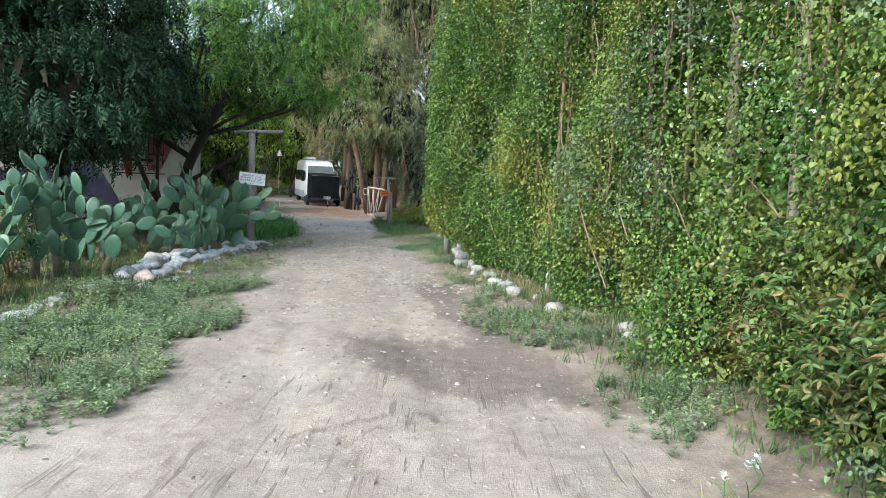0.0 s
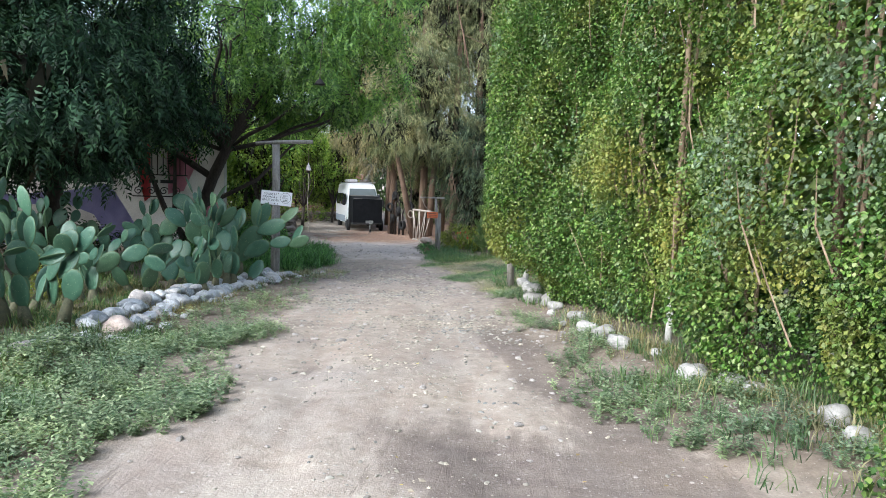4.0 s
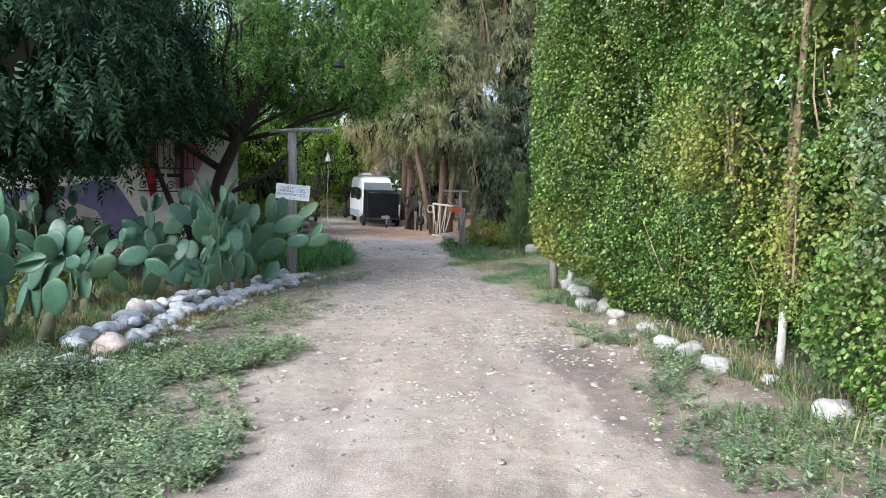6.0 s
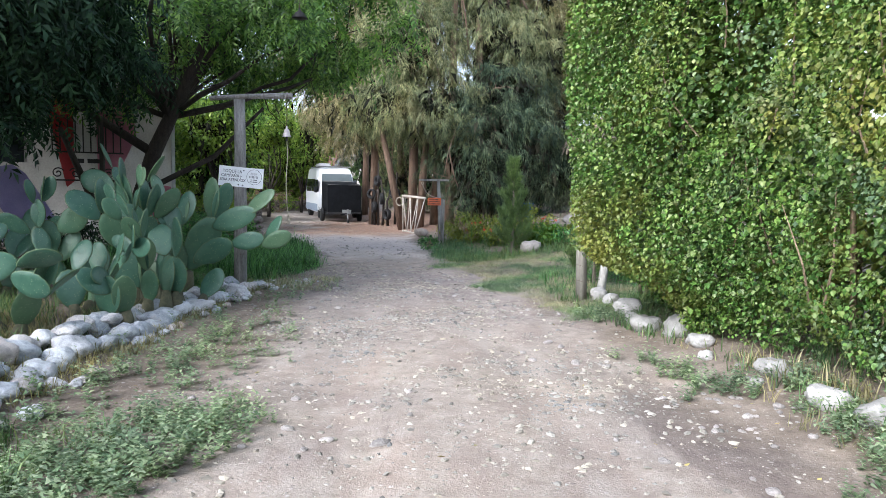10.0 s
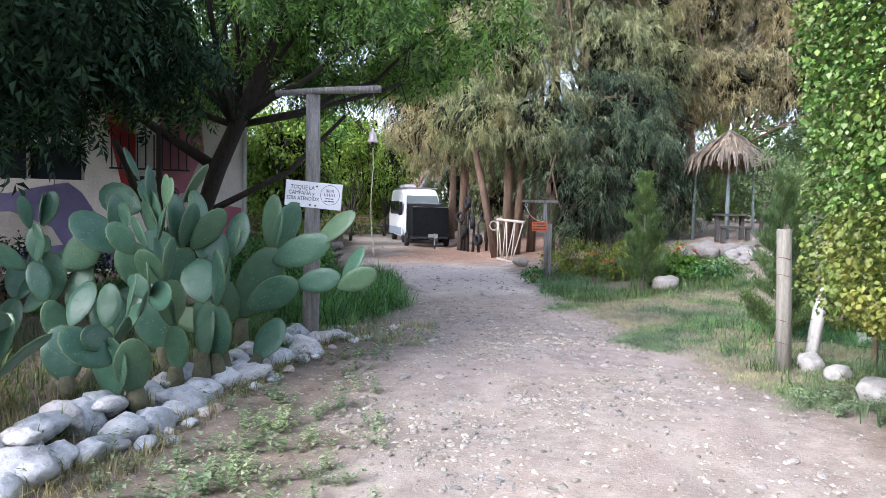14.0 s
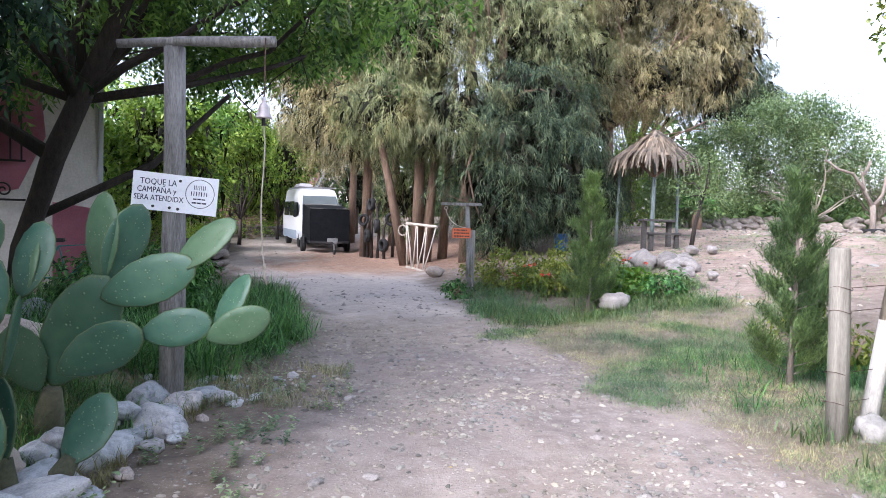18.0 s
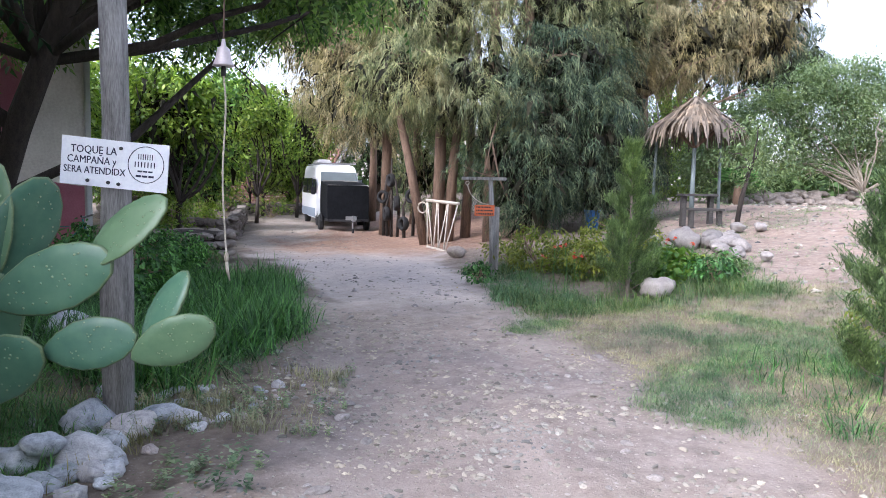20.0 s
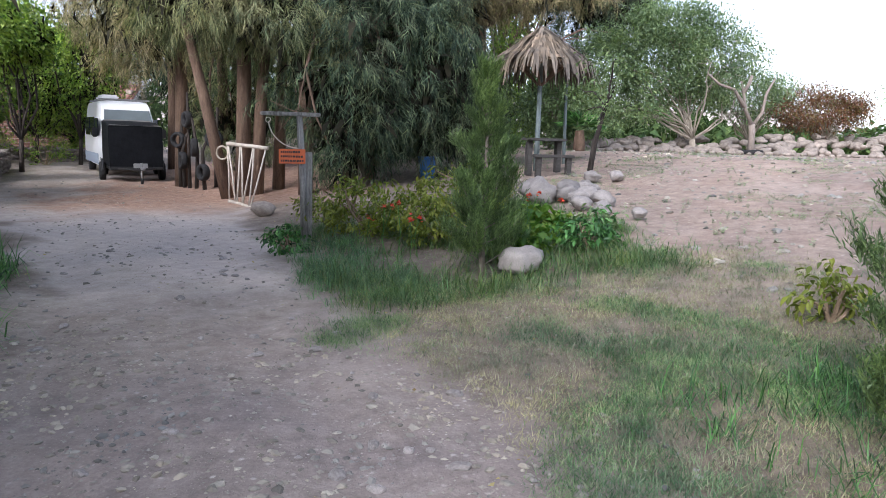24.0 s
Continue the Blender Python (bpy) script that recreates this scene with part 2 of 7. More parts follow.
TURF = leafy("turf", [(0.04, 0.09, 0.042), (0.085, 0.165, 0.08), (0.15, 0.245, 0.13), (0.22, 0.32, 0.185), (0.31, 0.34, 0.24)], 0.55, 0.3)
GRASS = leafy("grass", [(0.05, 0.105, 0.045), (0.085, 0.16, 0.065), (0.13, 0.215, 0.09), (0.23, 0.26, 0.13)], 0.55, 0.3)
BED_GRASS = leafy("bed_grass", [(0.055, 0.12, 0.065), (0.115, 0.225, 0.125), (0.2, 0.34, 0.2)], 0.55, 0.3)
LUSH = leafy("lush_grass", [(0.018, 0.065, 0.022), (0.045, 0.135, 0.042), (0.095, 0.25, 0.078), (0.2, 0.42, 0.15)], 0.45, 0.3)
DRY = leafy("dry_grass", [(0.18, 0.165, 0.09), (0.3, 0.265, 0.16), (0.4, 0.355, 0.23)], 0.7, 0.3)
STRAW = leafy("pale_straw", [(0.2, 0.19, 0.13), (0.31, 0.295, 0.21), (0.42, 0.4, 0.3)], 0.7, 0.2)
WEED = leafy("weed", [(0.075, 0.13, 0.075), (0.15, 0.22, 0.13), (0.24, 0.31, 0.2), (0.33, 0.39, 0.28)], 0.6, 0.25)
FLOWER = leafy("flower", [(0.55, 0.04, 0.025), (0.7, 0.1, 0.05)], 0.5, 0.3)
FALLEN = leafy("fallen_leaf", [(0.2, 0.13, 0.06), (0.36, 0.27, 0.1), (0.42, 0.36, 0.16), (0.25, 0.2, 0.13)], 0.7, 0.2)
PALE_FLOWER = leafy("pale_flower", [(0.55, 0.6, 0.8), (0.75, 0.78, 0.85)], 0.5, 0.3)
BARK = surface("bark", (0.014, 0.011, 0.009), (0.055, 0.042, 0.034), 6, 0.95, strength=0.8, fine=35, stretch=(3, 3, 0.6), distance=0.03)
BARK_RED = surface("red_bark", (0.08, 0.05, 0.035), (0.24, 0.16, 0.11), 6, 0.95, strength=0.8, fine=35, stretch=(3, 3, 0.5), distance=0.03)
BARK_PALE = surface("pale_bark", (0.2, 0.17, 0.13), (0.42, 0.37, 0.3), 6, 0.9, strength=0.5, fine=35, stretch=(2, 2, 0.5))
BARK_GREY = surface("grey_bark", (0.12, 0.1, 0.085), (0.28, 0.235, 0.2), 6, 0.95, strength=0.6, fine=35, stretch=(2, 2, 0.6))
TWIG = surface("twig", (0.16, 0.11, 0.07), (0.36, 0.27, 0.19), 8, 0.9)
LIME = surface("limewash", (0.26, 0.25, 0.23), (0.54, 0.53, 0.495), 7, 0.9, strength=0.5, fine=40, stretch=(2, 2, 0.6))


def river_stone():
    m, nt, bs = material("river_stone")
    where = coords(nt)
    info = nt.nodes.new("ShaderNodeObjectInfo")
    kind = ramp(nt, info.outputs["Random"], [(0.0, (0.28, 0.31, 0.34)), (0.18, (0.54, 0.56, 0.58)), (0.36, (0.45, 0.43, 0.42)), (0.54, (0.6, 0.615, 0.63)), (0.72, (0.38, 0.41, 0.44)), (0.88, (0.5, 0.4, 0.34)), (1.0, (0.53, 0.55, 0.57))])
    blotch = noisy(nt, where, 4.5, 6, 0.68)
    col = mixed(nt, 1.0, kind, ramp(nt, blotch, [(0.32, (0.6, 0.6, 0.61)), (0.5, (1.0, 1.0, 1.0)), (0.68, (1.3, 1.29, 1.27))]), "MULTIPLY")
    fleck = noisy(nt, where, 48, 3, 0.7)
    col = mixed(nt, 1.0, col, ramp(nt, fleck, [(0.36, (0.8, 0.8, 0.81)), (0.52, (1, 1, 1)), (0.66, (1.12, 1.12, 1.11))]), "MULTIPLY")
    earth = ramp(nt, noisy(nt, where, 2.2, 5, 0.7), [(0.55, (0, 0, 0)), (0.72, (0.55, 0.55, 0.55))])
    col = mixed(nt, earth, col, (0.27, 0.215, 0.17))
    nt.links.new(col, bs.inputs["Base Color"])
    bs.inputs["Roughness"].default_value = 0.85
    bs.inputs["Specular IOR Level"].default_value = 0.3
    bump(nt, bs, blotch, 0.45, 0.05)
    return m


STONE = river_stone()
BOULDER = surface("garden_boulder", (0.19, 0.172, 0.16), (0.39, 0.36, 0.335), 3, 0.9, strength=0.6, fine=40, vary=0.35)
RUBBLE = surface("rubble_stone", (0.13, 0.11, 0.095), (0.36, 0.31, 0.275), 5, 0.9, strength=0.6, fine=40, vary=0.45)
STONE_WHITE = surface("limed_stone", (0.23, 0.22, 0.205), (0.53, 0.515, 0.49), 5, 0.85, strength=0.5, fine=60, vary=0.3)
DRIVE_STONE = surface("drive_stone", (0.22, 0.195, 0.18), (0.47, 0.435, 0.41), 5, 0.88, strength=0.5, fine=60, vary=0.4)
STONE_TAN = surface("field_stone", (0.18, 0.15, 0.125), (0.4, 0.345, 0.295), 5, 0.85, strength=0.3, fine=60, vary=0.35)
GREY_WOOD = surface("weathered_wood", (0.085, 0.081, 0.076), (0.37, 0.36, 0.345), 5, 0.9, strength=0.7, fine=40, stretch=(6, 6, 0.5), distance=0.02)
POST_WOOD = surface("pale_post_wood", (0.125, 0.115, 0.098), (0.28, 0.265, 0.228), 5, 0.9, strength=0.4, fine=40, stretch=(6, 6, 0.4))
GATE_WOOD = surface("gate_wood", (0.3, 0.25, 0.2), (0.56, 0.51, 0.44), 6, 0.9, strength=0.4, fine=50)
POST_BLUE = surface("blue_grey_post", (0.1, 0.13, 0.135), (0.22, 0.27, 0.27), 6, 0.8, strength=0.3, fine=40, stretch=(3, 3, 0.5))
TABLE_WOOD = surface("dark_table_wood", (0.02, 0.019, 0.018), (0.075, 0.07, 0.065), 6, 0.85, strength=0.4, fine=40, stretch=(1, 5, 5))
THATCH = surface("thatch", (0.16, 0.12, 0.08), (0.38, 0.3, 0.22), 8, 0.95, strength=0.6, fine=60)


def ground_material():
    m, nt, bs = material("ground_soil")
    pos = coords(nt, True)
    cover = nt.nodes.new("ShaderNodeVertexColor")
    cover.layer_name = "cover"
    sep = nt.nodes.new("ShaderNodeSeparateColor")
    nt.links.new(cover.outputs[0], sep.inputs[0])
    n1, n2, n3 = noisy(nt, pos, 0.7, 5), noisy(nt, pos, 6, 5, 0.65), noisy(nt, pos, 45, 4, 0.7)
    flat = coords(nt, True, (1.6, 0.35, 1))
    streak = noisy(nt, flat, 1.6, 4, 0.6)
    dirt = ramp(nt, n2, [(0.28, (0.23, 0.194, 0.165)), (0.52, (0.32, 0.276, 0.238)), (0.75, (0.4, 0.352, 0.308))])
    wide = noisy(nt, coords(nt, True, (1.0, 0.45, 1)), 0.8, 6, 0.6)
    dirt = mixed(nt, ramp(nt, streak, [(0.48, (0, 0, 0)), (0.62, (0.55, 0.55, 0.55))]), dirt, (0.27, 0.215, 0.185))
    dirt = mixed(nt, ramp(nt, wide, [(0.52, (0, 0, 0)), (0.6, (0.4, 0.4, 0.4))]), dirt, (0.45, 0.405, 0.36))
    # damp earth with broken edges
    damp = nt.nodes.new("ShaderNodeVertexColor")
    damp.layer_name = "damp"
    damp_part = nt.nodes.new("ShaderNodeSeparateColor")
    nt.links.new(damp.outputs[0], damp_part.inputs[0])
    wet = node(nt, "ShaderNodeMath")
    wet.operation = "MULTIPLY_ADD"
    nt.links.new(noisy(nt, flat, 3.0, 7, 0.7), wet.inputs[0])
    wet.inputs[1].default_value = 0.9
    nt.links.new(damp_part.outputs["Red"], wet.inputs[2])
    dirt = mixed(nt, mixed(nt, 1.0, damp_part.outputs["Green"], (0.2, 0.2, 0.2), "MULTIPLY"), dirt, ramp(nt, n2, [(0.28, (0.38, 0.335, 0.295)), (0.6, (0.5, 0.45, 0.4))]))
    treads = []
    for angle, across, along, lo in ((-32, 11.0, 0.9, 0.585), (-12, 16.0, 1.6, 0.6)):
        turned = nt.nodes.new("ShaderNodeMapping")
        turned.inputs["Rotation"].default_value = (0, 0, radians(angle))
        turned.inputs["Scale"].default_value = (across, along, 1)
        nt.links.new(pos, turned.inputs[0])
        cut = ramp(nt, noisy(nt, turned.outputs[0], 1.0, 3, 0.6), [(lo, (0, 0, 0)), (lo + 0.05, (1, 1, 1))])
        patchy = ramp(nt, noisy(nt, node_shift(nt, turned.outputs[0]), 0.16, 3, 0.6), [(0.42, (0, 0, 0)), (0.66, (0.8, 0.8, 0.8))])
        tread = mixed(nt, 1.0, mixed(nt, 1.0, cut, patchy, "MULTIPLY"), damp_part.outputs["Green"], "MULTIPLY")
        dirt = mixed(nt, tread, dirt, (0.15, 0.125, 0.107))
        treads.append(tread)
    dirt = mixed(nt, ramp(nt, wet.outputs[0], [(0.74, (0, 0, 0)), (0.84, (0.5, 0.5, 0.5)), (1.2, (0.85, 0.85, 0.85))]), dirt, ramp(nt, n2, [(0.3, (0.13, 0.105, 0.092)), (0.7, (0.2, 0.167, 0.148))]))
    grey = ramp(nt, n2, [(0.3, (0.178, 0.15, 0.139)), (0.55, (0.268, 0.23, 0.212)), (0.75, (0.345, 0.298, 0.274))])
    grey = mixed(nt, ramp(nt, wide, [(0.48, (0, 0, 0)), (0.62, (0.6, 0.6, 0.6))]), grey, (0.345, 0.288, 0.26))
    col = mixed(nt, sep.outputs["Green"], dirt, grey)
    litter = ramp(nt, n2, [(0.3, (0.19, 0.11, 0.074)), (0.7, (0.37, 0.245, 0.18))])
    # pale dust of the far drive, lightened further to paint in open-sky light
    col = mixed(nt, mixed(nt, 1.0, damp_part.outputs["Blue"], (0.92, 0.92, 0.92), "MULTIPLY"), col, ramp(nt, n2, [(0.28, (0.44, 0.385, 0.35)), (0.65, (0.56, 0.5, 0.46))]))
    col = mixed(nt, sep.outputs["Blue"], col, litter)
    soil = ramp(nt, n2, [(0.3, (0.125, 0.1, 0.08)), (0.6, (0.22, 0.18, 0.145)), (0.8, (0.26, 0.23, 0.165))])
    col = mixed(nt, sep.outputs["Red"], col, soil)
    col = mixed(nt, 0.42, col, mixed(nt, 1.0, col, ramp(nt, n3, [(0.3, (0.66, 0.65, 0.64)), (0.7, (1.3, 1.3, 1.3))]), "MULTIPLY"))
    # scattered grit, in drifts
    drift = ramp(nt, noisy(nt, pos, 1.3, 5, 0.7), [(0.4, (0.15, 0.15, 0.15)), (0.6, (0.75, 0.75, 0.75))])
    grit = []
    for size in (17.0, 38.0, 80.0):
        vor = node(nt, "ShaderNodeTexVoronoi", Scale=size)
        nt.links.new(pos, vor.inputs["Vector"])
        cell = nt.nodes.new("ShaderNodeSeparateColor")
        nt.links.new(vor.outputs["Color"], cell.inputs[0])
        pick = ramp(nt, cell.outputs["Red"], [(0.8, (0, 0, 0)), (0.83, (1, 1, 1))])
        near = ramp(nt, vor.outputs["Distance"], [(0.16, (1, 1, 1)), (0.34, (0, 0, 0))])
        chip = mixed(nt, 1.0, mixed(nt, 1.0, pick, near, "MULTIPLY"), drift, "MULTIPLY")
        shade = ramp(nt, cell.outputs["Green"], [(0.0, (0.21, 0.18, 0.165)), (0.35, (0.36, 0.32, 0.295)), (1.0, (0.62, 0.58, 0.54))])
        col = mixed(nt, chip, col, shade)
        grit.append(chip)
    col = mixed(nt, 1.0, col, ramp(nt, n1, [(0.3, (0.84, 0.84, 0.86)), (0.7, (1.12, 1.1, 1.06))]), "MULTIPLY")
    nt.links.new(col, bs.inputs["Base Color"])
    bs.inputs["Roughness"].default_value = 0.95
    bs.inputs["Specular IOR Level"].default_value = 0.2
    add = nt.nodes.new("ShaderNodeMath")
    add.operation = "ADD"
    nt.links.new(n2, add.inputs[0]), nt.links.new(n3, add.inputs[1])
    more = nt.nodes.new("ShaderNodeMath")
    more.operation = "MULTIPLY_ADD"
    nt.links.new(grit[0], more.inputs[0])
    more.inputs[1].default_value = 0.6
    nt.links.new(add.outputs[0], more.inputs[2])
    pressed = more.outputs[0]
    for tread in treads:
        dent = nt.nodes.new("ShaderNodeMath")
        dent.operation = "MULTIPLY_ADD"
        nt.links.new(tread, dent.inputs[0])
        dent.inputs[1].default_value = -0.55
        nt.links.new(pressed, dent.inputs[2])
        pressed = dent.outputs[0]
    bump(nt, bs, pressed, 0.42, 0.03)
    return m


# ---- ground: one sheet to the horizon ----
def graded(lo, hi, step, far):
    """Even steps from lo to hi, then growing ones as far as far."""
    inner = np.arange(lo, hi + step / 2, step)
    grow, d = [], step
    while (grow[-1] if grow else 0) < far:
        d *= 1.35
        grow.append((grow[-1] if grow else 0) + d)
    grow = np.array(grow)
    return np.concatenate([lo - grow[::-1], inner, hi + grow])


def build_ground():
    xs, ys = graded(-10, 5, 0.09, 1500), graded(0, 34, 0.13, 1500)
    gx, gy = np.meshgrid(xs, ys)
    gz = height(gx, gy)
    nx, ny = len(xs), len(ys)
    i = (np.arange(ny - 1)[:, None] * nx + np.arange(nx - 1)[None, :]).ravel()
    me = mesh_from("ground", np.stack([gx, gy, gz], -1).reshape(-1, 3), np.stack([i, i + 1, i + 1 + nx, i + nx], -1), ground_material())
    x, y = gx.ravel(), gy.ravel()
    right, left = x - lerp_at(y, RIGHT_EDGE), lerp_at(y, LEFT_EDGE) - x
    edge = 0.35 * wave(x, y, 2.3, 5) + 0.2 * wave(x, y, 6.7, 1)
    verge = np.maximum(smooth((right + edge) / 0.9), smooth((left + edge + 0.45 * smooth((y - 11) / 2)) / 0.9) * smooth((y - 5.2 + edge) / 1.2))
    field = smooth((x - 0.9 - 0.15 * (y - 24) + edge) / 0.8) * smooth((y - 21.5 + edge) / 2)
    verge = verge * (1 - 0.85 * field)
    grey = smooth((y - 13 + 2 * edge) / 8) * smooth((25 - y + 2 * edge) / 5) * (1 - verge) * (1 - field)
    rust = smooth((y - 29.5 + edge * 2) / 4) * smooth((x + 8.6 + edge * 3) / 2.5) * smooth((0.5 - x) / 1.5) * smooth((50 - y) / 4) * 0.95
    rust = np.maximum(rust, 0.35 * field)
    # band of pale dust where the open sky's light is put into the colour
    lit_dust = smooth((y - 22.5 + 2 * edge) / 3) * smooth((34 - y + 2 * edge) / 4) * (1 - verge) * (1 - field)
    col = np.stack([verge * (1 - rust), grey, rust, np.ones_like(x)], -1).astype(np.float32)
    a = me.color_attributes.new("cover", "FLOAT_COLOR", "POINT")
    a.data.foreach_set("color", col.ravel())
    # a damp hollow running out to the right verge, and old tyre marks
    along, across = (x - 0.0) * 0.68 - (y - 7.6) * 0.73, (x - 0.0) * 0.73 + (y - 7.6) * 0.68
    damp = 0.85 * np.exp(-(along / 1.7) ** 4 - (across / 0.75) ** 2)
    damp = np.maximum(damp, 0.72 * np.exp(-((right - 0.05) / 0.5) ** 2) * smooth((16 - y) / 4) * smooth((y - 5.5) / 1.5))
    for x0, y0, bend, slope, w, lo, hi, force in ((-0.75, 5.6, 0.12, 0.0, 0.05, -1.4, 0.35, 0.5), (-0.6, 5.45, 0.12, 0.05, 0.04, -1.2, 0.6, 0.5)):
        line = y - (y0 + (x - x0) * (0.75 + slope) - bend * (x - x0) ** 2 * 2)
        damp = np.maximum(damp, force * np.exp(-(line / (w * 1.6)) ** 2) * smooth((hi - x) / 0.4) * smooth((x - lo) / 0.4))
    for off, w, lo, hi in ((-0.95, 0.09, 2, 9), (-0.55, 0.06, 3, 12), (0.75, 0.1, 4, 13), (-1.5, 0.07, 6, 15), (-1.9, 0.1, 3, 12)):
        line = x - off + 0.09 * (y - 6) + 0.12 * np.sin(y * 0.7 + off * 5)
        damp = np.maximum(damp, 0.3 * np.exp(-(line / w) ** 2) * smooth((hi - y) / 2) * smooth((y - lo) / 2))
    damp = np.clip(damp + 0.25 * edge * (damp > 0.1), 0, 1)
    b = me.color_attributes.new("damp", "FLOAT_COLOR", "POINT")
    b.data.foreach_set("color", np.stack([damp, smooth((9.5 - y) / 3) * (1 - verge), lit_dust, np.ones_like(x)], -1).astype(np.float32).ravel())
    return tagged(new("ground", me), "dry earth drive with verges and a stony field", "ground", kind="structure")


build_ground()


# ---- foliage tools ----
def leaf_shape(length, width, droop=0.15, fold=0.2):
    """One blade of six corners, along +y, folded on its midrib."""
    v = np.array([(0, 0, 0), (-width * 0.5, length * 0.35, fold * width), (-width * 0.33, length * 0.72, fold * width - droop * length * 0.4), (0, length, -droop * length), (width * 0.33, length * 0.72, fold * width - droop * length * 0.4), (width * 0.5, length * 0.35, fold * width)])
    return v, np.array([(0, 3, 2, 1), (0, 5, 4, 3)])


def diamond(length, width, droop=0.1):
    v = np.array([(0, 0, 0), (-width * 0.5, length * 0.45, 0), (0, length, -droop * length), (width * 0.5, length * 0.45, 0)])
    return v, np.array([(0, 3, 2, 1)])


def placed(shape, at, turn):
    return np.asarray(shape[0]) @ np.array(Euler([radians(a) for a in turn]).to_matrix()).T + np.array(at), shape[1]


def joined(shapes):
    vs, fs, n = [], [], 0
    for v, f in shapes:
        vs.append(v), fs.append(f + n)
        n += len(v)
    return np.concatenate(vs), np.concatenate(fs)


def leaflet(length, width):
    """A slim three-cornered leaflet."""
    return np.array([(0, 0, 0), (width * 0.6, length * 0.45, 0.0), (-width * 0.35, length, -0.1 * length)]), np.array([(0, 1, 2)])


def frond(pairs=5, length=0.24, leaf=0.075, width=0.02):
    """A feathered leaf: pairs of leaflets on a drooping stalk along +y."""
    out = []
    for i in range(pairs):
        t = (i + 0.7) / pairs
        at = (0, length * t, -0.35 * length * t * t)
        for s in (-1, 1):
            out.append(placed(leaflet(leaf * (1 - 0.35 * abs(t - 0.5)), width * 1.3), at, (-12 - 25 * t, 0, s * -58)))
    out.append(placed(leaflet(leaf, width * 1.3), (0, length, -0.35 * length), (-35, 0, 0)))
    return joined(out)


def spray(r, strands=14, length=0.23, width=0.012, reach=0.5):
    """A brush of fine needles along a twig that bends over and hangs."""
    out = []
    for i in range(strands):
        t = (i + r.uniform(0, 1)) / strands
        at = (r.normal(0, 0.025), reach * t * (1 - 0.2 * t), -0.4 * reach * t * t + r.normal(0, 0.015))
        l, w = length * r.uniform(0.6, 1.2), width * r.uniform(0.7, 1.3)
        v = np.array([(-w / 2, 0, 0), (w / 2, 0, 0), (0, l, -0.12 * l)])
        out.append(placed((v, np.array([(0, 1, 2)])), at, (-25 - 45 * t + r.normal(0, 12), r.uniform(-45, 45), r.normal(0, 18))))
    return joined(out)


def turf(r, blades=30, tall=0.05, width=0.0042, spread=0.08):
    """Short grass of single leaning blades."""
    out = []
    for _ in range(blades):
        h, w = tall * r.uniform(0.5, 1.2), width * r.uniform(0.7, 1.3)
        lean = radians(r.uniform(35, 86))
        v = np.array([(-w / 2, 0, -0.004), (w / 2, 0, -0.004), (0, h * math.sin(lean), h * math.cos(lean))])
        out.append(placed((v, np.array([(0, 1, 2)])), (r.normal(0, spread), r.normal(0, spread), 0), (0, 0, r.uniform(0, 360))))
    return joined(out)


def tuft(r, blades=10, tall=0.2, width=0.008, spread=0.05, lean=35, least=5):
    """Bent grass blades."""
    out = []
    for _ in range(blades):
        h, w, a, b = tall * r.uniform(0.5, 1.1), width * r.uniform(0.7, 1.2), r.uniform(0, 360), radians(r.uniform(least, lean))
        y1, z1 = 0.5 * h * math.sin(b), 0.5 * h * math.cos(b)
        y2, z2 = y1 + 0.5 * h * math.sin(b * 2.2), z1 + 0.5 * h * math.cos(b * 2.2)
        v = np.array([(-w / 2, 0, -0.01), (w / 2, 0, -0.01), (w * 0.4, y1, z1), (-w * 0.4, y1, z1), (0, y2, z2)])
        out.append(placed((v, np.array([(0, 1, 2), (0, 2, 3), (3, 2, 4)])), (r.normal(0, spread), r.normal(0, spread), 0), (0, 0, a)))
    return joined(out)


def weed_shape(r, stems=8, tall=0.16, leaf=0.036):
    """A low leafy weed."""
    out = []
    for _ in range(stems):
        a, lean = r.uniform(0, 2 * math.pi), r.uniform(0.1, 0.8)
        h = tall * r.uniform(0.5, 1.1)
        for j in range(5):
            t = (j + 1) / 5
            at = (math.cos(a) * lean * h * t, math.sin(a) * lean * h * t, h * t * (1 - 0.2 * lean))
            l = leaf * r.uniform(0.7, 1.2)
            out.append(placed(leaflet(l, l * 0.75), at, (r.uniform(-25, 35), 0, r.uniform(0, 360))))
    return joined(out)


def turns(n, tilt, r, yaw=None):
    """Random 3x3 turns: any yaw, tilted about x by tilt (mean, spread) degrees."""
    a = r.uniform(0, 2 * math.pi, n) if yaw is None else yaw
    b = np.radians(r.normal(tilt[0], tilt[1], n))
    c = np.radians(r.normal(0, tilt[1] * 0.6, n))
    ca, sa, cb, sb, cc, sc = np.cos(a), np.sin(a), np.cos(b), np.sin(b), np.cos(c), np.sin(c)
    z, o = np.zeros(n), np.ones(n)
    rz = np.stack([ca, -sa, z, sa, ca, z, z, z, o], -1).reshape(n, 3, 3)
    rx = np.stack([o, z, z, z, cb, -sb, z, sb, cb], -1).reshape(n, 3, 3)
    ry = np.stack([cc, z, sc, z, o, z, -sc, z, cc], -1).reshape(n, 3, 3)
    return rz @ rx @ ry


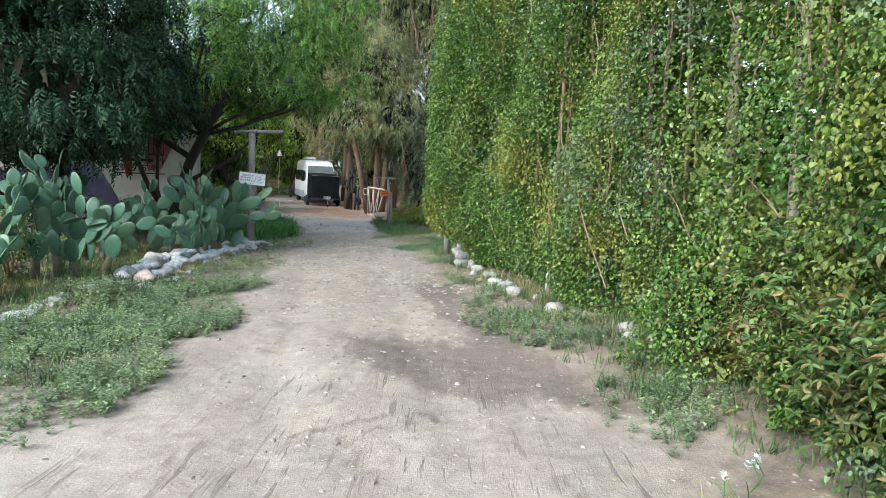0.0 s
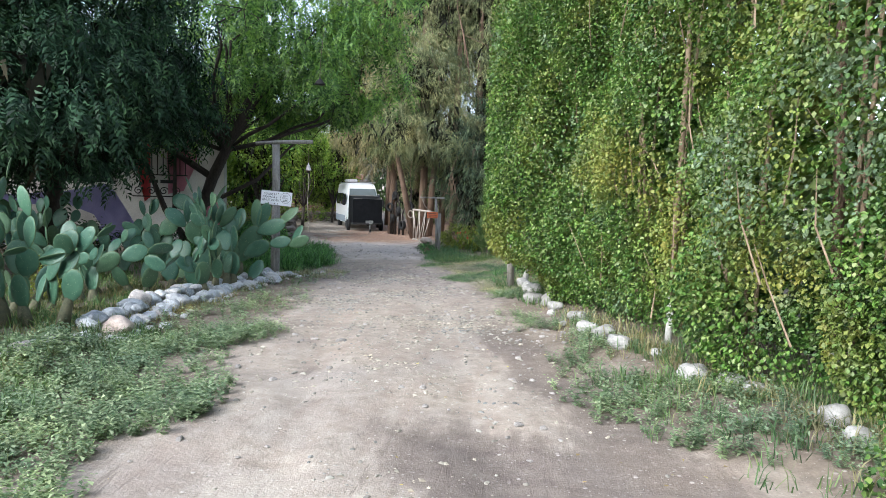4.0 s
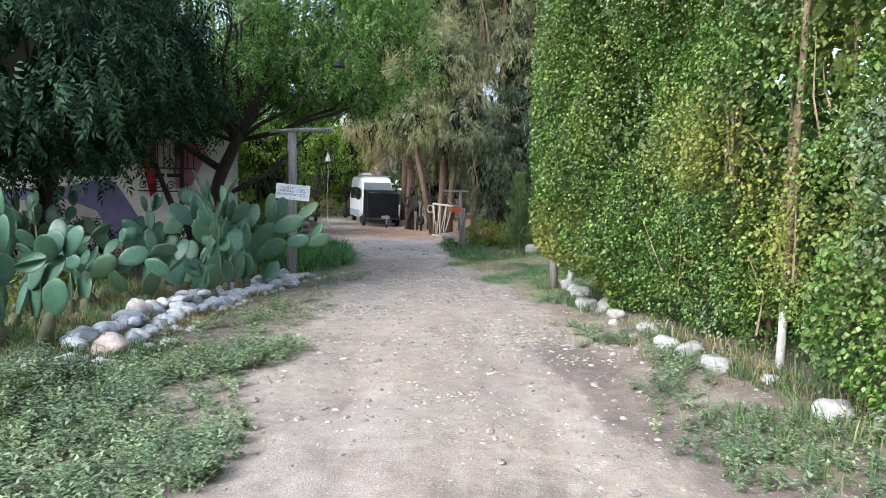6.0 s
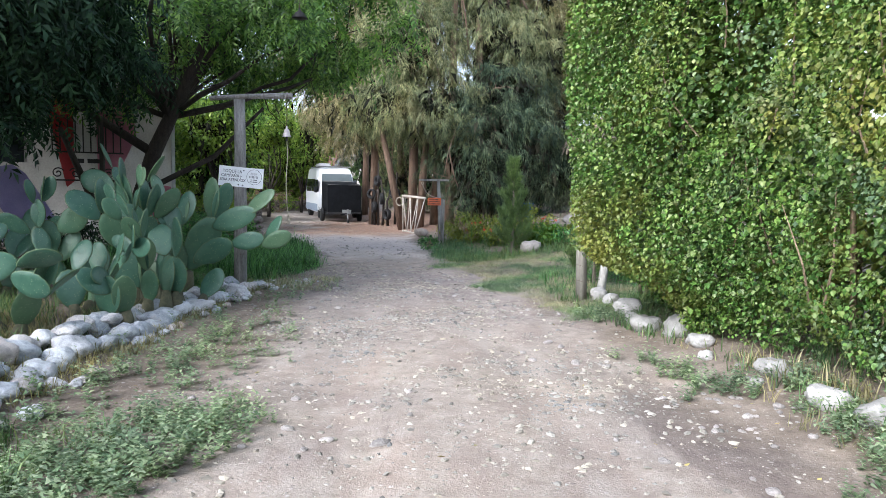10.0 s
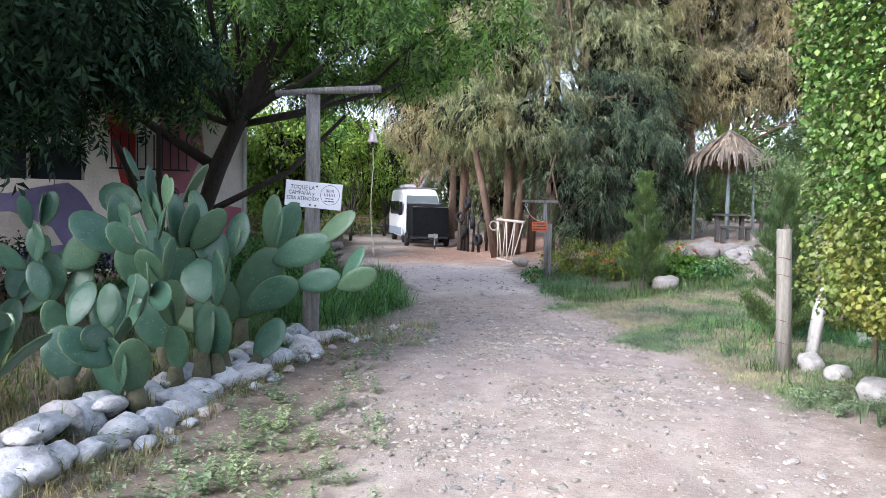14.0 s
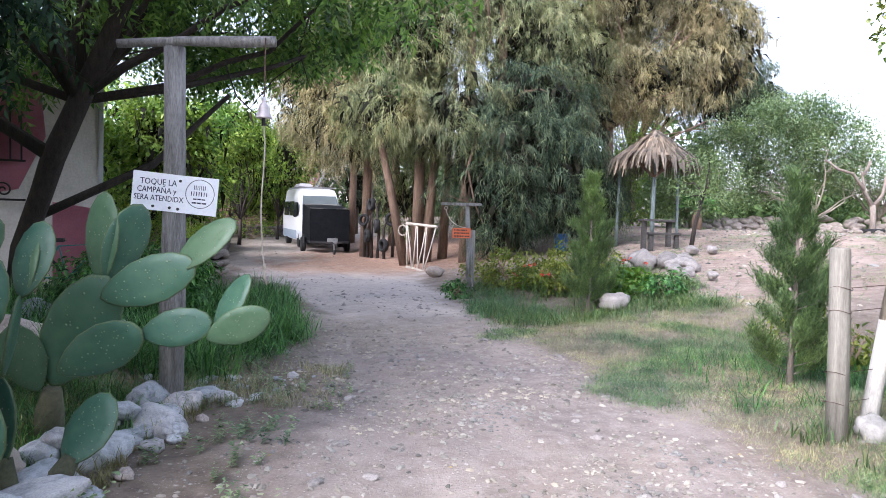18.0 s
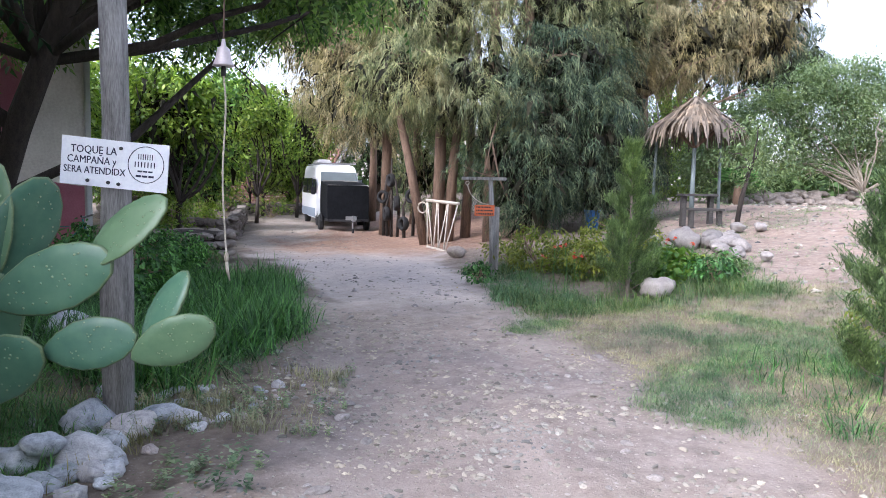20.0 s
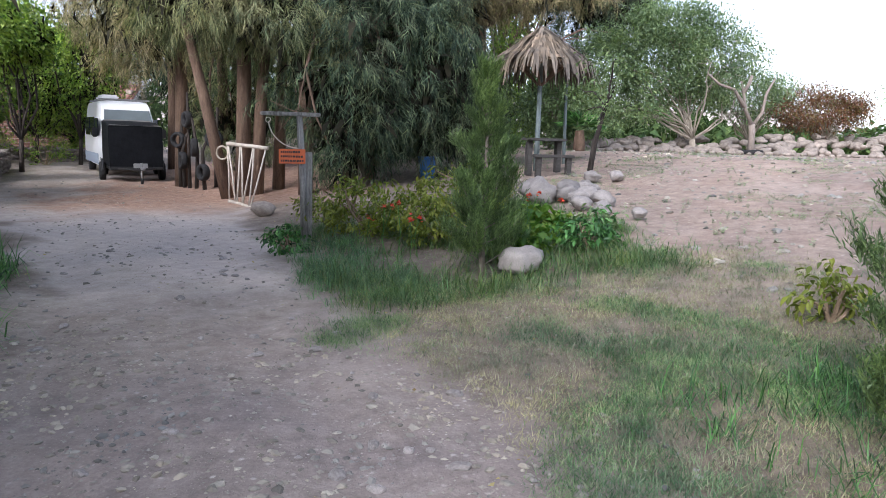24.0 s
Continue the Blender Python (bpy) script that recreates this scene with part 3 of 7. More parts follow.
def scatter(name, shapes, pos, rot, size, mats, index=None):
    """One mesh of many copies of the shapes."""
    vs, fs, idx, n = [], [], [], 0
    pick = np.arange(len(pos)) % len(shapes)
    for k, (v, f) in enumerate(shapes):
        sel = pick == k
        if not sel.any():
            continue
        w = np.einsum("nij,kj->nki", rot[sel], v) * np.asarray(size)[sel][:, None, None] + pos[sel][:, None, :]
        vs.append(w.reshape(-1, 3))
        c = sel.sum()
        fs.append((f[None] + (np.arange(c) * len(v))[:, None, None]).reshape(-1, f.shape[1]) + n)
        idx.append(np.repeat(index[sel], len(f)) if index is not None else np.zeros(c * len(f), int))
        n += c * len(v)
    return mesh_from(name, np.concatenate(vs), np.concatenate(fs), mats, True, np.concatenate(idx))


def crown_points(blobs, count, r, clump=0.45, per=60, shell=0.45):
    """Leaf places in clumps spread over lumpy ellipsoids."""
    blobs = np.array(blobs, float)
    weight = (blobs[:, 3] * blobs[:, 4] * blobs[:, 5]) ** 0.7
    k = r.choice(len(blobs), max(count // per, 1), p=weight / weight.sum())
    d = r.normal(size=(len(k), 3))
    d /= np.linalg.norm(d, axis=1)[:, None]
    rad = shell + (1 - shell) * r.uniform(0, 1, len(k)) ** 0.6
    rad = rad * (1 + 0.18 * np.sin(5 * d[:, 0] + k) * np.cos(4 * d[:, 2] + 2 * k))
    c = blobs[k, :3] + d * rad[:, None] * blobs[k, 3:6]
    pts = np.repeat(c, per, 0)
    off = r.normal(size=pts.shape)
    pts = pts + off * clump * np.array([0.6, 0.6, 0.42])
    away = np.repeat(np.arctan2(d[:, 1], d[:, 0]), per) + r.normal(0, 1.1, len(pts))
    return pts, away - math.pi / 2, c


def limbs(bm, fork, targets, radius, r, sides=6, sag=0.15):
    """Curved limbs from a fork to the targets, with twigs."""
    fork = Vector(fork)
    for t in targets:
        t = Vector(t)
        d = t - fork
        n = 6
        pts = []
        bend = Vector((r.normal(0, 0.12), r.normal(0, 0.12), 0.12 + r.normal(0, 0.08))) * d.length
        for i in range(n + 1):
            u = i / n
            p = fork + d * u + bend * math.sin(math.pi * u)
            pts.append(p + Vector(r.normal(0, 0.025 * d.length, 3)) * (1 if 0 < i < n else 0))
        tube(bm, pts, [radius * (1 - 0.85 * i / n) + 0.006 for i in range(n + 1)], sides, 0.2)
        for _ in range(3):
            i = r.integers(2, n)
            q = pts[i] + Vector(r.normal(0, 0.28, 3)) * d.length * 0.45
            tube(bm, [pts[i], (pts[i] + q) / 2 + Vector(r.normal(0, 0.05, 3)) * d.length * 0.4, q], [radius * 0.32, radius * 0.2, 0.006], 5)


# ---- trees ----
def tree(name, trunk_pts, radii, blobs, count, shapes, leaf, bark, label, category="tree", tilt=(-20, 35), clump=0.45, per=60, limb_count=14, limb_r=0.07, seed=1, fork=None, size=(0.75, 1.25), shell=0.45, kind="", extra=(), heart=0):
    """A trunk with limbs and a crown of leaves; blobs are (x, y, z, rx, ry, rz) from the trunk's foot."""
    r = np.random.default_rng(seed)
    x, y = trunk_pts[0][:2]
    base = Vector((x, y, float(height(x, y)) - 0.03))
    t = thing(name, base, label, category, kind=kind)
    bm = bmesh.new()
    pts = [Vector(p) - Vector((x, y, base.z)) for p in trunk_pts]
    pts[0].z = 0
    tube(bm, pts, radii, 10, 0.35)
    for e_pts, e_r in extra:
        q = [Vector(p) - Vector((x, y, base.z)) for p in e_pts]
        tube(bm, q, e_r, 8, 0.35)
    local = [(b[0] - x, b[1] - y, b[2] - base.z, *b[3:]) for b in blobs]
    pos, yaw, clumps = crown_points(local, count, r, clump, per, shell)
    goal = clumps[r.choice(len(clumps), min(limb_count, len(clumps)), replace=False)]
    limbs(bm, pts[-1] if fork is None else Vector(fork) - Vector((x, y, base.z)), goal, limb_r, r)
    part("trunk", bm, bark, t, smooth_faces=True)
    # heart counts the near-black blades that imitate shade deep in the crown
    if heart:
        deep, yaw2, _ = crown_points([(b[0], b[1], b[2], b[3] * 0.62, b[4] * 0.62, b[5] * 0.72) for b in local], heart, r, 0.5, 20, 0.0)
        inner = part("inner_growth", scatter("inner_growth", [diamond(0.5, 0.14, 0.5), diamond(0.4, 0.1, 0.7)], deep, turns(len(deep), (-35, 30), r, yaw2), r.uniform(0.7, 1.3, len(deep)), CROWN_SHADE), parent=t, label="near-black filler blades standing in for the shade inside the crown")
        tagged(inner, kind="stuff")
    me = scatter("crown", shapes, pos, turns(len(pos), tilt, r, yaw), r.uniform(*size, len(pos)), leaf)
    part("crown", me, parent=t)
    return t


FROND = [frond(4, 0.32, 0.14, 0.042), frond(5, 0.4, 0.14, 0.04), frond(4, 0.28, 0.15, 0.044)]
LEAVES = [leaf_shape(0.05, 0.042), leaf_shape(0.042, 0.036, 0.25), leaf_shape(0.056, 0.042, 0.05, 0.35)]
BROAD_LEAVES = [leaf_shape(0.052, 0.049, 0.1, 0.15), leaf_shape(0.042, 0.04, 0.25), leaf_shape(0.058, 0.052, 0.05, 0.3)]
FAR_LEAVES = [diamond(0.045, 0.038), diamond(0.038, 0.034, 0.25), diamond(0.05, 0.038, 0.05)]
r_s = np.random.default_rng(3)
SPRAYS = [spray(r_s) for _ in range(5)]

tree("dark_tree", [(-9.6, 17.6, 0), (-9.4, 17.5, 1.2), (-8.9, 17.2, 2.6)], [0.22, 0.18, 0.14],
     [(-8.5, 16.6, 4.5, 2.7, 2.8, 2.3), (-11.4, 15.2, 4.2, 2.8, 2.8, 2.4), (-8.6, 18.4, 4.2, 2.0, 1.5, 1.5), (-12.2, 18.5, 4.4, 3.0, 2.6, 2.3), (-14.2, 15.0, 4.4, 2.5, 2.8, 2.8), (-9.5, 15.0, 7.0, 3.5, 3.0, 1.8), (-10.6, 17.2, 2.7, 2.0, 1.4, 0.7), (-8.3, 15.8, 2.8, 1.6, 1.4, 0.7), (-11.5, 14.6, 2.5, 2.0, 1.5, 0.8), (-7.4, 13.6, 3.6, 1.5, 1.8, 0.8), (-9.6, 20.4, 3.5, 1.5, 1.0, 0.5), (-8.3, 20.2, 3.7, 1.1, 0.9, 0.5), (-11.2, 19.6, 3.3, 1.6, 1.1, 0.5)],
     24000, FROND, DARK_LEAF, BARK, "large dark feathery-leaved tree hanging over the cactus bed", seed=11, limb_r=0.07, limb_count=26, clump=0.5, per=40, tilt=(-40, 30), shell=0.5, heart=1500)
tree("leaning_tree", [(-8.55, 22.7, 0), (-8.4, 22.6, 1.0), (-7.8, 22.2, 2.2), (-7.0, 21.8, 3.5), (-6.4, 21.6, 4.6)], [0.18, 0.14, 0.125, 0.1, 0.07],
     [(-6.8, 22.2, 6.2, 3.6, 3.0, 2.1), (-4.3, 22.0, 5.1, 1.9, 1.9, 1.3), (-9.0, 23.0, 5.2, 2.6, 2.0, 1.9), (-5.6, 24.0, 7.2, 3.0, 3.0, 2.4), (-10.2, 21.2, 3.9, 2.0, 1.3, 1.1), (-7.4, 25.3, 4.5, 2.3, 1.8, 1.0), (-5.4, 25.6, 5.0, 1.5, 1.4, 0.8)],
     9600, FROND, ASH_LEAF, BARK, "leaning rough-barked tree with feathery green leaves", seed=12, fork=(-7.4, 22.0, 2.9), limb_count=24, limb_r=0.05, per=40, tilt=(-35, 30),
     extra=[([(-7.8, 22.2, 2.2), (-9.0, 21.9, 3.0), (-10.2, 21.6, 3.7)], [0.09, 0.07, 0.04]), ([(-8.2, 22.5, 1.4), (-6.9, 23.2, 2.2), (-6.0, 23.8, 3.3)], [0.065, 0.05, 0.03]), ([(-8.5, 22.7, 0.1), (-9.3, 22.6, 1.3), (-9.8, 22.4, 2.7)], [0.1, 0.08, 0.05]), ([(-8.7, 22.6, 0.05), (-8.9, 22.3, 1.2), (-8.7, 21.9, 2.8)], [0.08, 0.065, 0.04])])

# drooping she-oaks beside the drive
OAKS = [
    ("multi", (-3.3, 34.2), 0.19, [(-4.0, 33.6, 4.6, 1.5, 1.3, 1.3), (-2.2, 33.2, 4.4, 1.5, 1.2, 1.5), (-3.4, 34.0, 7.0, 2.2, 2.0, 1.8), (-2.6, 34.6, 10.4, 2.0, 2.0, 2.6)], NEEDLE, 4200),
    ("dark", (-0.9, 33.6), 0.2, [(-0.9, 33.0, 2.6, 1.4, 1.2, 2.4), (0.5, 33.2, 3.2, 1.3, 1.2, 2.2), (1.6, 33.8, 2.4, 1.1, 1.0, 1.5), (-0.2, 33.5, 5.2, 1.5, 1.3, 1.0)], NEEDLE_BLUE, 3000),
    ("upper", (-0.3, 35.0), 0.18, [(-0.2, 34.2, 7.0, 1.9, 1.6, 1.5), (-0.8, 34.6, 9.8, 2.0, 1.9, 2.0), (1.0, 34.4, 6.4, 1.4, 1.2, 1.4)], NEEDLE, 2800),
    ("tan", (-5.2, 38.6), 0.2, [(-6.0, 38.2, 5.0, 1.7, 1.5, 1.9), (-5.0, 38.8, 7.8, 1.9, 1.8, 1.7), (-5.8, 39.0, 11.0, 2.2, 2.0, 2.2), (-7.2, 38.6, 6.9, 1.3, 1.3, 1.6)], NEEDLE_TAN, 4200),
    ("back", (-6.6, 47.0), 0.2, [(-8.2, 46.0, 6.2, 1.9, 1.8, 1.9), (-6.6, 47.0, 9.6, 2.3, 2.2, 2.6), (-9.8, 46.5, 8.0, 1.7, 1.6, 1.7), (-5.6, 45.0, 5.2, 1.5, 1.4, 2.0)], NEEDLE_TAN, 2800),
    ("right", (2.9, 36.6), 0.2, [(1.8, 36.0, 6.0, 1.5, 1.4, 1.6), (4.0, 36.2, 6.3, 1.6, 1.4, 1.4), (5.9, 36.4, 6.6, 1.3, 1.2, 1.2), (2.8, 36.8, 9.2, 2.2, 1.9, 1.7), (5.4, 36.8, 9.0, 1.7, 1.4, 1.5), (6.6, 36.6, 7.8, 1.2, 1.2, 1.3), (1.5, 35.5, 4.4, 1.0, 1.0, 1.3)], NEEDLE_TAN, 5400),
    ("far", (6.8, 47.5), 0.2, [(6.6, 47.5, 8.6, 3.0, 2.6, 1.7), (5.0, 46.0, 9.8, 2.6, 2.4, 1.8), (9.4, 48.0, 9.2, 2.2, 2.0, 1.7), (11.0, 47.6, 8.2, 2.2, 2.0, 2.8), (12.6, 47.5, 7.4, 1.7, 1.5, 2.4)], NEEDLE_BLUE, 7000),
    ("mid", (-4.4, 42.5), 0.2, [(-3.4, 42.0, 6.0, 2.2, 2.0, 3.0), (-3.6, 42.0, 12.0, 2.6, 2.6, 3.0), (-3.6, 42.5, 2.3, 1.8, 1.4, 2.1)], NEEDLE, 2600),
    ("end", (-7.2, 54.5), 0.2, [(-7.0, 54.0, 3.6, 2.2, 1.5, 3.0), (-9.6, 55.0, 6.6, 2.2, 1.6, 2.4)], NEEDLE_BLUE, 1500),
    ("inner", (0.8, 40.5), 0.2, [(0.2, 40.5, 2.2, 3.0, 1.4, 2.0), (0.4, 40.0, 4.6, 2.4, 2.0, 3.0), (0.2, 40.0, 10.6, 2.6, 2.4, 2.6)], NEEDLE_BLUE, 2700),
]
for i, (tag, (ox, oy), rad, blobs, leaf, count) in enumerate(OAKS):
    more = []
    if tag == "multi":
        more = [([(-3.0, 34.3, 0), (-2.85, 34.2, 2.5), (-2.6, 34.2, 5)], [0.17, 0.13, 0.08]), ([(-3.6, 34.0, 0), (-4.1, 33.8, 2.4), (-4.6, 33.7, 4.6)], [0.16, 0.12, 0.07]), ([(-2.5, 34.8, 0), (-2.4, 34.8, 3), (-2.2, 35, 6)], [0.15, 0.11, 0.06]), ([(-1.9, 33.2, 0), (-1.9, 33.3, 3), (-1.8, 33.6, 9)], [0.19, 0.17, 0.1])]
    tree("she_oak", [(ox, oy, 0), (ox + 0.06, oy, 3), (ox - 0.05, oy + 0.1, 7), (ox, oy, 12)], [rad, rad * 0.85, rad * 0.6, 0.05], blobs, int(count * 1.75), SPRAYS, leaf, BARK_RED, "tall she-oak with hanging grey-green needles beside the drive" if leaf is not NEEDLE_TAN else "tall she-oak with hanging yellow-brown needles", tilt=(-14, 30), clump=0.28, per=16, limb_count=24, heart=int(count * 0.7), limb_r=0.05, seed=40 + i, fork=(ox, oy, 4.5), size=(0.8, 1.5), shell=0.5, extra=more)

# grove behind the bell, shrubs of the far garden
GROVE = [((-10.6, 34.2), [(-10.6, 33.8, 2.4, 1.7, 1.4, 1.6), (-9.9, 33.9, 3.9, 1.4, 1.3, 0.9)]), ((-13.5, 34.0), [(-13.5, 33.5, 2.9, 2.2, 1.6, 1.5), (-12.6, 33.5, 4.2, 1.6, 1.5, 1.0), (-12.8, 33.4, 1.9, 1.6, 1.2, 0.9)]), ((-11.8, 40.0), [(-11.6, 39.6, 2.8, 2.0, 1.8, 2.0), (-10.8, 40.0, 4.6, 1.6, 1.5, 1.1)]), ((-16.5, 36.0), [(-16.5, 36.0, 3.6, 2.6, 2.0, 2.2)]), ((-14.6, 46.0), [(-13.6, 45.5, 4.4, 2.6, 2.2, 1.9)]), ((-9.6, 31.6), [(-9.9, 31.6, 3.4, 1.2, 1.1, 1.1)]), ((-18.5, 46.0), [(-18.0, 46.0, 5.0, 3.0, 2.5, 3.0)]), ((-12.8, 51.5), [(-12.0, 51.5, 4.0, 2.4, 1.8, 2.4)]), ((-14.5, 55.0), [(-14.0, 55.0, 3.2, 2.6, 1.4, 2.2)]), ((-18.0, 54.8), [(-18.0, 54.6, 3.0, 2.4, 1.4, 2.2)]), ((-12.5, 30.0), [(-12.5, 30.0, 3.2, 1.8, 1.5, 1.7)]), ((-10.8, 50.5), [(-10.2, 50.0, 4.2, 1.8, 1.6, 1.9)]), ((-15.2, 50.5), [(-15.0, 50.0, 4.4, 2.2, 1.8, 1.8)]), ((-11.2, 44.5), [(-11.4, 44.2, 4.6, 1.5, 1.5, 1.2)]), ((-12.4, 55.6), [(-12.2, 55.4, 2.2, 1.8, 1.2, 1.5)]), ((-16.2, 52.0), [(-16.0, 52.0, 2.4, 2.0, 1.4, 1.6)])]
for i, ((gx, gy), blobs) in enumerate(GROVE):
    h0 = float(height(gx, gy))
    tree("orchard_tree", [(gx, gy, 0), (gx + 0.05, gy, h0 + 1.1)], [0.09, 0.07], blobs, 6200, [diamond(0.16, 0.095), diamond(0.15, 0.085, 0.3)], GROVE_LEAF if i % 3 else ASH_LEAF, BARK, "broad-leaved green orchard tree with a dark trunk", seed=60 + i, clump=0.36, per=40, limb_count=9, limb_r=0.04, tilt=(-25, 35), heart=300)
FAR = [((12.6, 41.4), [(11.0, 41.8, 4.5, 2.3, 1.7, 2.0), (13.2, 42.0, 4.7, 2.0, 1.6, 1.8), (9.0, 42.0, 3.8, 1.9, 1.5, 1.9), (7.4, 41.5, 3.0, 1.5, 1.2, 1.5), (12.0, 42.4, 6.0, 1.8, 1.5, 1.0)], SHRUB_LEAF), ((6.6, 38.6), [(6.4, 38.6, 2.7, 1.5, 1.2, 1.2)], SHRUB_LEAF), ((17.5, 45.0), [(17.0, 45.0, 3.8, 2.2, 1.6, 1.2)], SHRUB_LEAF), ((20.5, 44.0), [(20.0, 44.0, 3.2, 2.2, 1.6, 0.9)], RED_LEAF), ((5.4, 44.0), [(5.4, 44.0, 2.6, 2.2, 1.6, 1.7), (4.4, 43.6, 5.2, 2.2, 1.6, 2.2)], GROVE_LEAF), ((25.0, 43.0), [(25.0, 43.0, 4.2, 2.0, 1.6, 1.7)], GROVE_LEAF)]
for i, ((gx, gy), blobs, leaf) in enumerate(FAR):
    h0 = float(height(gx, gy))
    tree("garden_tree", [(gx, gy, 0), (gx - 0.1, gy, h0 + 0.5)], [0.12, 0.1], blobs, 12500 * len(blobs), [leaflet(0.14, 0.075), leaflet(0.11, 0.06)], leaf, BARK_PALE, "spreading pale-stemmed garden tree at the field's far side", seed=80 + i, clump=0.4, per=40, limb_count=22, limb_r=0.032, tilt=(-20, 35))


# ---- hedge of young poplars along the drive ----
def hedge_bulge(y, z):
    """How far the hedge's far end leans out over its foot."""
    return 0.84 * smooth((z - 0.35) / 0.7) * smooth((y - 13.5) / 2.2) * np.maximum(smooth((17.0 - y) / 0.7), 0.45 * smooth((z - 2.2) / 0.8))


def hedge():
    r = np.random.default_rng(21)
    h = thing("hedge", (0, 0, 0), "dense tall green poplar hedge with yellowing leaves", "hedge")
    for i in range(44):
        bm = bmesh.new()
        y = r.uniform(-1.5, 17.8)
        x = float(lerp_at(y, HEDGE_LINE)) + r.uniform(0.7, 1.8)
        z0, top = float(height(x, y)), r.uniform(4.5, 8.0)
        sx, sy = r.normal(0, 0.25, 2)
        tube(bm, [(x, y, z0 - 0.05), (x + sx * 0.3, y + sy * 0.3, z0 + top * 0.35), (x + sx * 0.7, y + sy * 0.6, z0 + top * 0.7), (x + sx, y + sy, z0 + top)], [r.uniform(0.02, 0.035), 0.022, 0.016, 0.006], 6, 0.2)
        part("stem", bm, TWIG, h, smooth_faces=True)
    bm = bmesh.new()
    for i in range(130):
        y = r.uniform(0, 18)
        x = float(lerp_at(y, HEDGE_LINE)) + r.uniform(0.0, 0.7)
        z = float(height(x, y)) + r.uniform(0.3, 4.5)
        d = Vector((r.normal(-0.12, 0.2), r.normal(0, 0.3), r.uniform(0.4, 1.1)))
        p = Vector((x, y, z))
        tube(bm, [p, p + d * 0.5 + Vector(r.normal(0, 0.05, 3)), p + d], [0.011, 0.008, 0.003], 4)
    tagged(part("brushwood", bm, TWIG, h), kind="stuff")
    # leaves, thick at the face and thinner within
    n = 330000
    y = 18.4 - 20.4 * r.uniform(0, 1, n) ** 1.4
    z = r.uniform(0.0, 1, n) ** 1.25 * 7.0
    lump = (0.34 * wave(y, z * 0.6, 1.9, 4) + 0.26 * wave(y, z * 0.55, 4.6, 9)) * (1 - 0.65 * smooth((y - 14) / 2))
    deep = np.abs(r.normal(0, 0.3, n)) + (r.uniform(0, 1, n) < 0.3) * r.uniform(0, 1.4, n)
    x = lerp_at(y, HEDGE_LINE) + lump + deep + 0.06 * np.maximum(z - 4, 0) + 0.35 * smooth((0.9 - z) / 0.8) * smooth((y - 8) / 3)
    foot = 0.12 + 0.15 * wave(y, y, 3, 1) + 0.55 * np.exp(-((y - 11.4) / 0.6) ** 2) + 1.3 * smooth((y - 16.9) / 0.8)
    x = x + 0.22 * smooth((y - 15.5) / 1.5) + 0.25 * smooth((y - 16.6) / 0.7) - hedge_bulge(y, z)
    end = smooth((17.95 - y + 0.3 * wave(x, z, 2.5, 3)) / 0.4)
    thin = wave(y * 1.0, z * 0.45, 2.7, 12) + 0.7 * wave(y, z * 0.5, 6, 2)
    keep = (r.uniform(0, 1, n) < end * np.where(thin < -0.55, 0.14, np.where(thin < -0.1, 0.6, 1.0))) & (z > foot)
    keep &= ~((np.abs(y - 8.1 - 0.12 * np.sin(5 * z)) < 0.24) & (z < 1.5) & (deep < 0.6))
    for name, shapes, sel in (("leaves", LEAVES, keep & (deep < 0.42) & (y < 5.5)), ("far_leaves", FAR_LEAVES, keep & (deep < 0.42) & (y >= 5.5) & (r.uniform(0, 1, n) < np.where(y > 9, 0.5, 1.0))), ("broad_leaves", BROAD_LEAVES, keep & (deep < 0.5) & (y >= 8) & (r.uniform(0, 1, n) < 0.5)), ("inner_leaves", [diamond(0.066, 0.06), diamond(0.075, 0.065)], keep & (deep >= 0.42) & (r.uniform(0, 1, n) < 0.7))):
        pos = np.stack([x[sel], y[sel], z[sel] + height(x[sel], y[sel])], -1)
        yaw = math.pi / 2 + r.normal(0, 1.0, len(pos))
        me = scatter(name, shapes, pos, turns(len(pos), (-42, 34), r, yaw), r.uniform(0.6, 1.2, len(pos)), HEDGE_LEAF)
        part(name, me, parent=h)
    n = 105000
    y, z = 18.0 - 9.5 * r.uniform(0, 1, n) ** 1.3, r.uniform(0, 1, n) ** 1.15 * 6.2
    x = lerp_at(y, HEDGE_LINE) + (0.34 * wave(y, z * 0.6, 1.9, 4) + 0.26 * wave(y, z * 0.55, 4.6, 9)) * (1 - 0.65 * smooth((y - 14) / 2)) + np.abs(r.normal(0, 0.14, n)) + 0.35 * smooth((0.9 - z) / 0.8) * smooth((y - 8) / 3) + 0.06 * np.maximum(z - 4, 0)
    x = x + 0.22 * smooth((y - 15.5) / 1.5) + 0.25 * smooth((y - 16.6) / 0.7) - hedge_bulge(y, z)
    sel = (z > 0.1 + 1.0 * smooth((y - 17.1) / 0.7)) & (r.uniform(0, 1, n) < 0.55) & (r.uniform(0, 1, n) < smooth((17.9 - y) / 0.4))
    pos = np.stack([x[sel], y[sel], z[sel] + height(x[sel], y[sel])], -1)
    part("small_leaves", scatter("small_leaves", [diamond(0.04, 0.034), diamond(0.034, 0.03, 0.25)], pos, turns(len(pos), (-45, 32), r, math.pi / 2 + r.normal(0, 0.9, len(pos))), r.uniform(0.7, 1.25, len(pos)), HEDGE_LEAF), parent=h)
    n = 16000
    y, z = r.uniform(15.2, 17.75, n), r.uniform(0.7, 6.5, n)
    x = lerp_at(y, HEDGE_LINE) + 0.22 * smooth((y - 15.5) / 1.5) + r.uniform(0.25, 1.7, n) - 0.6 * hedge_bulge(y, z)
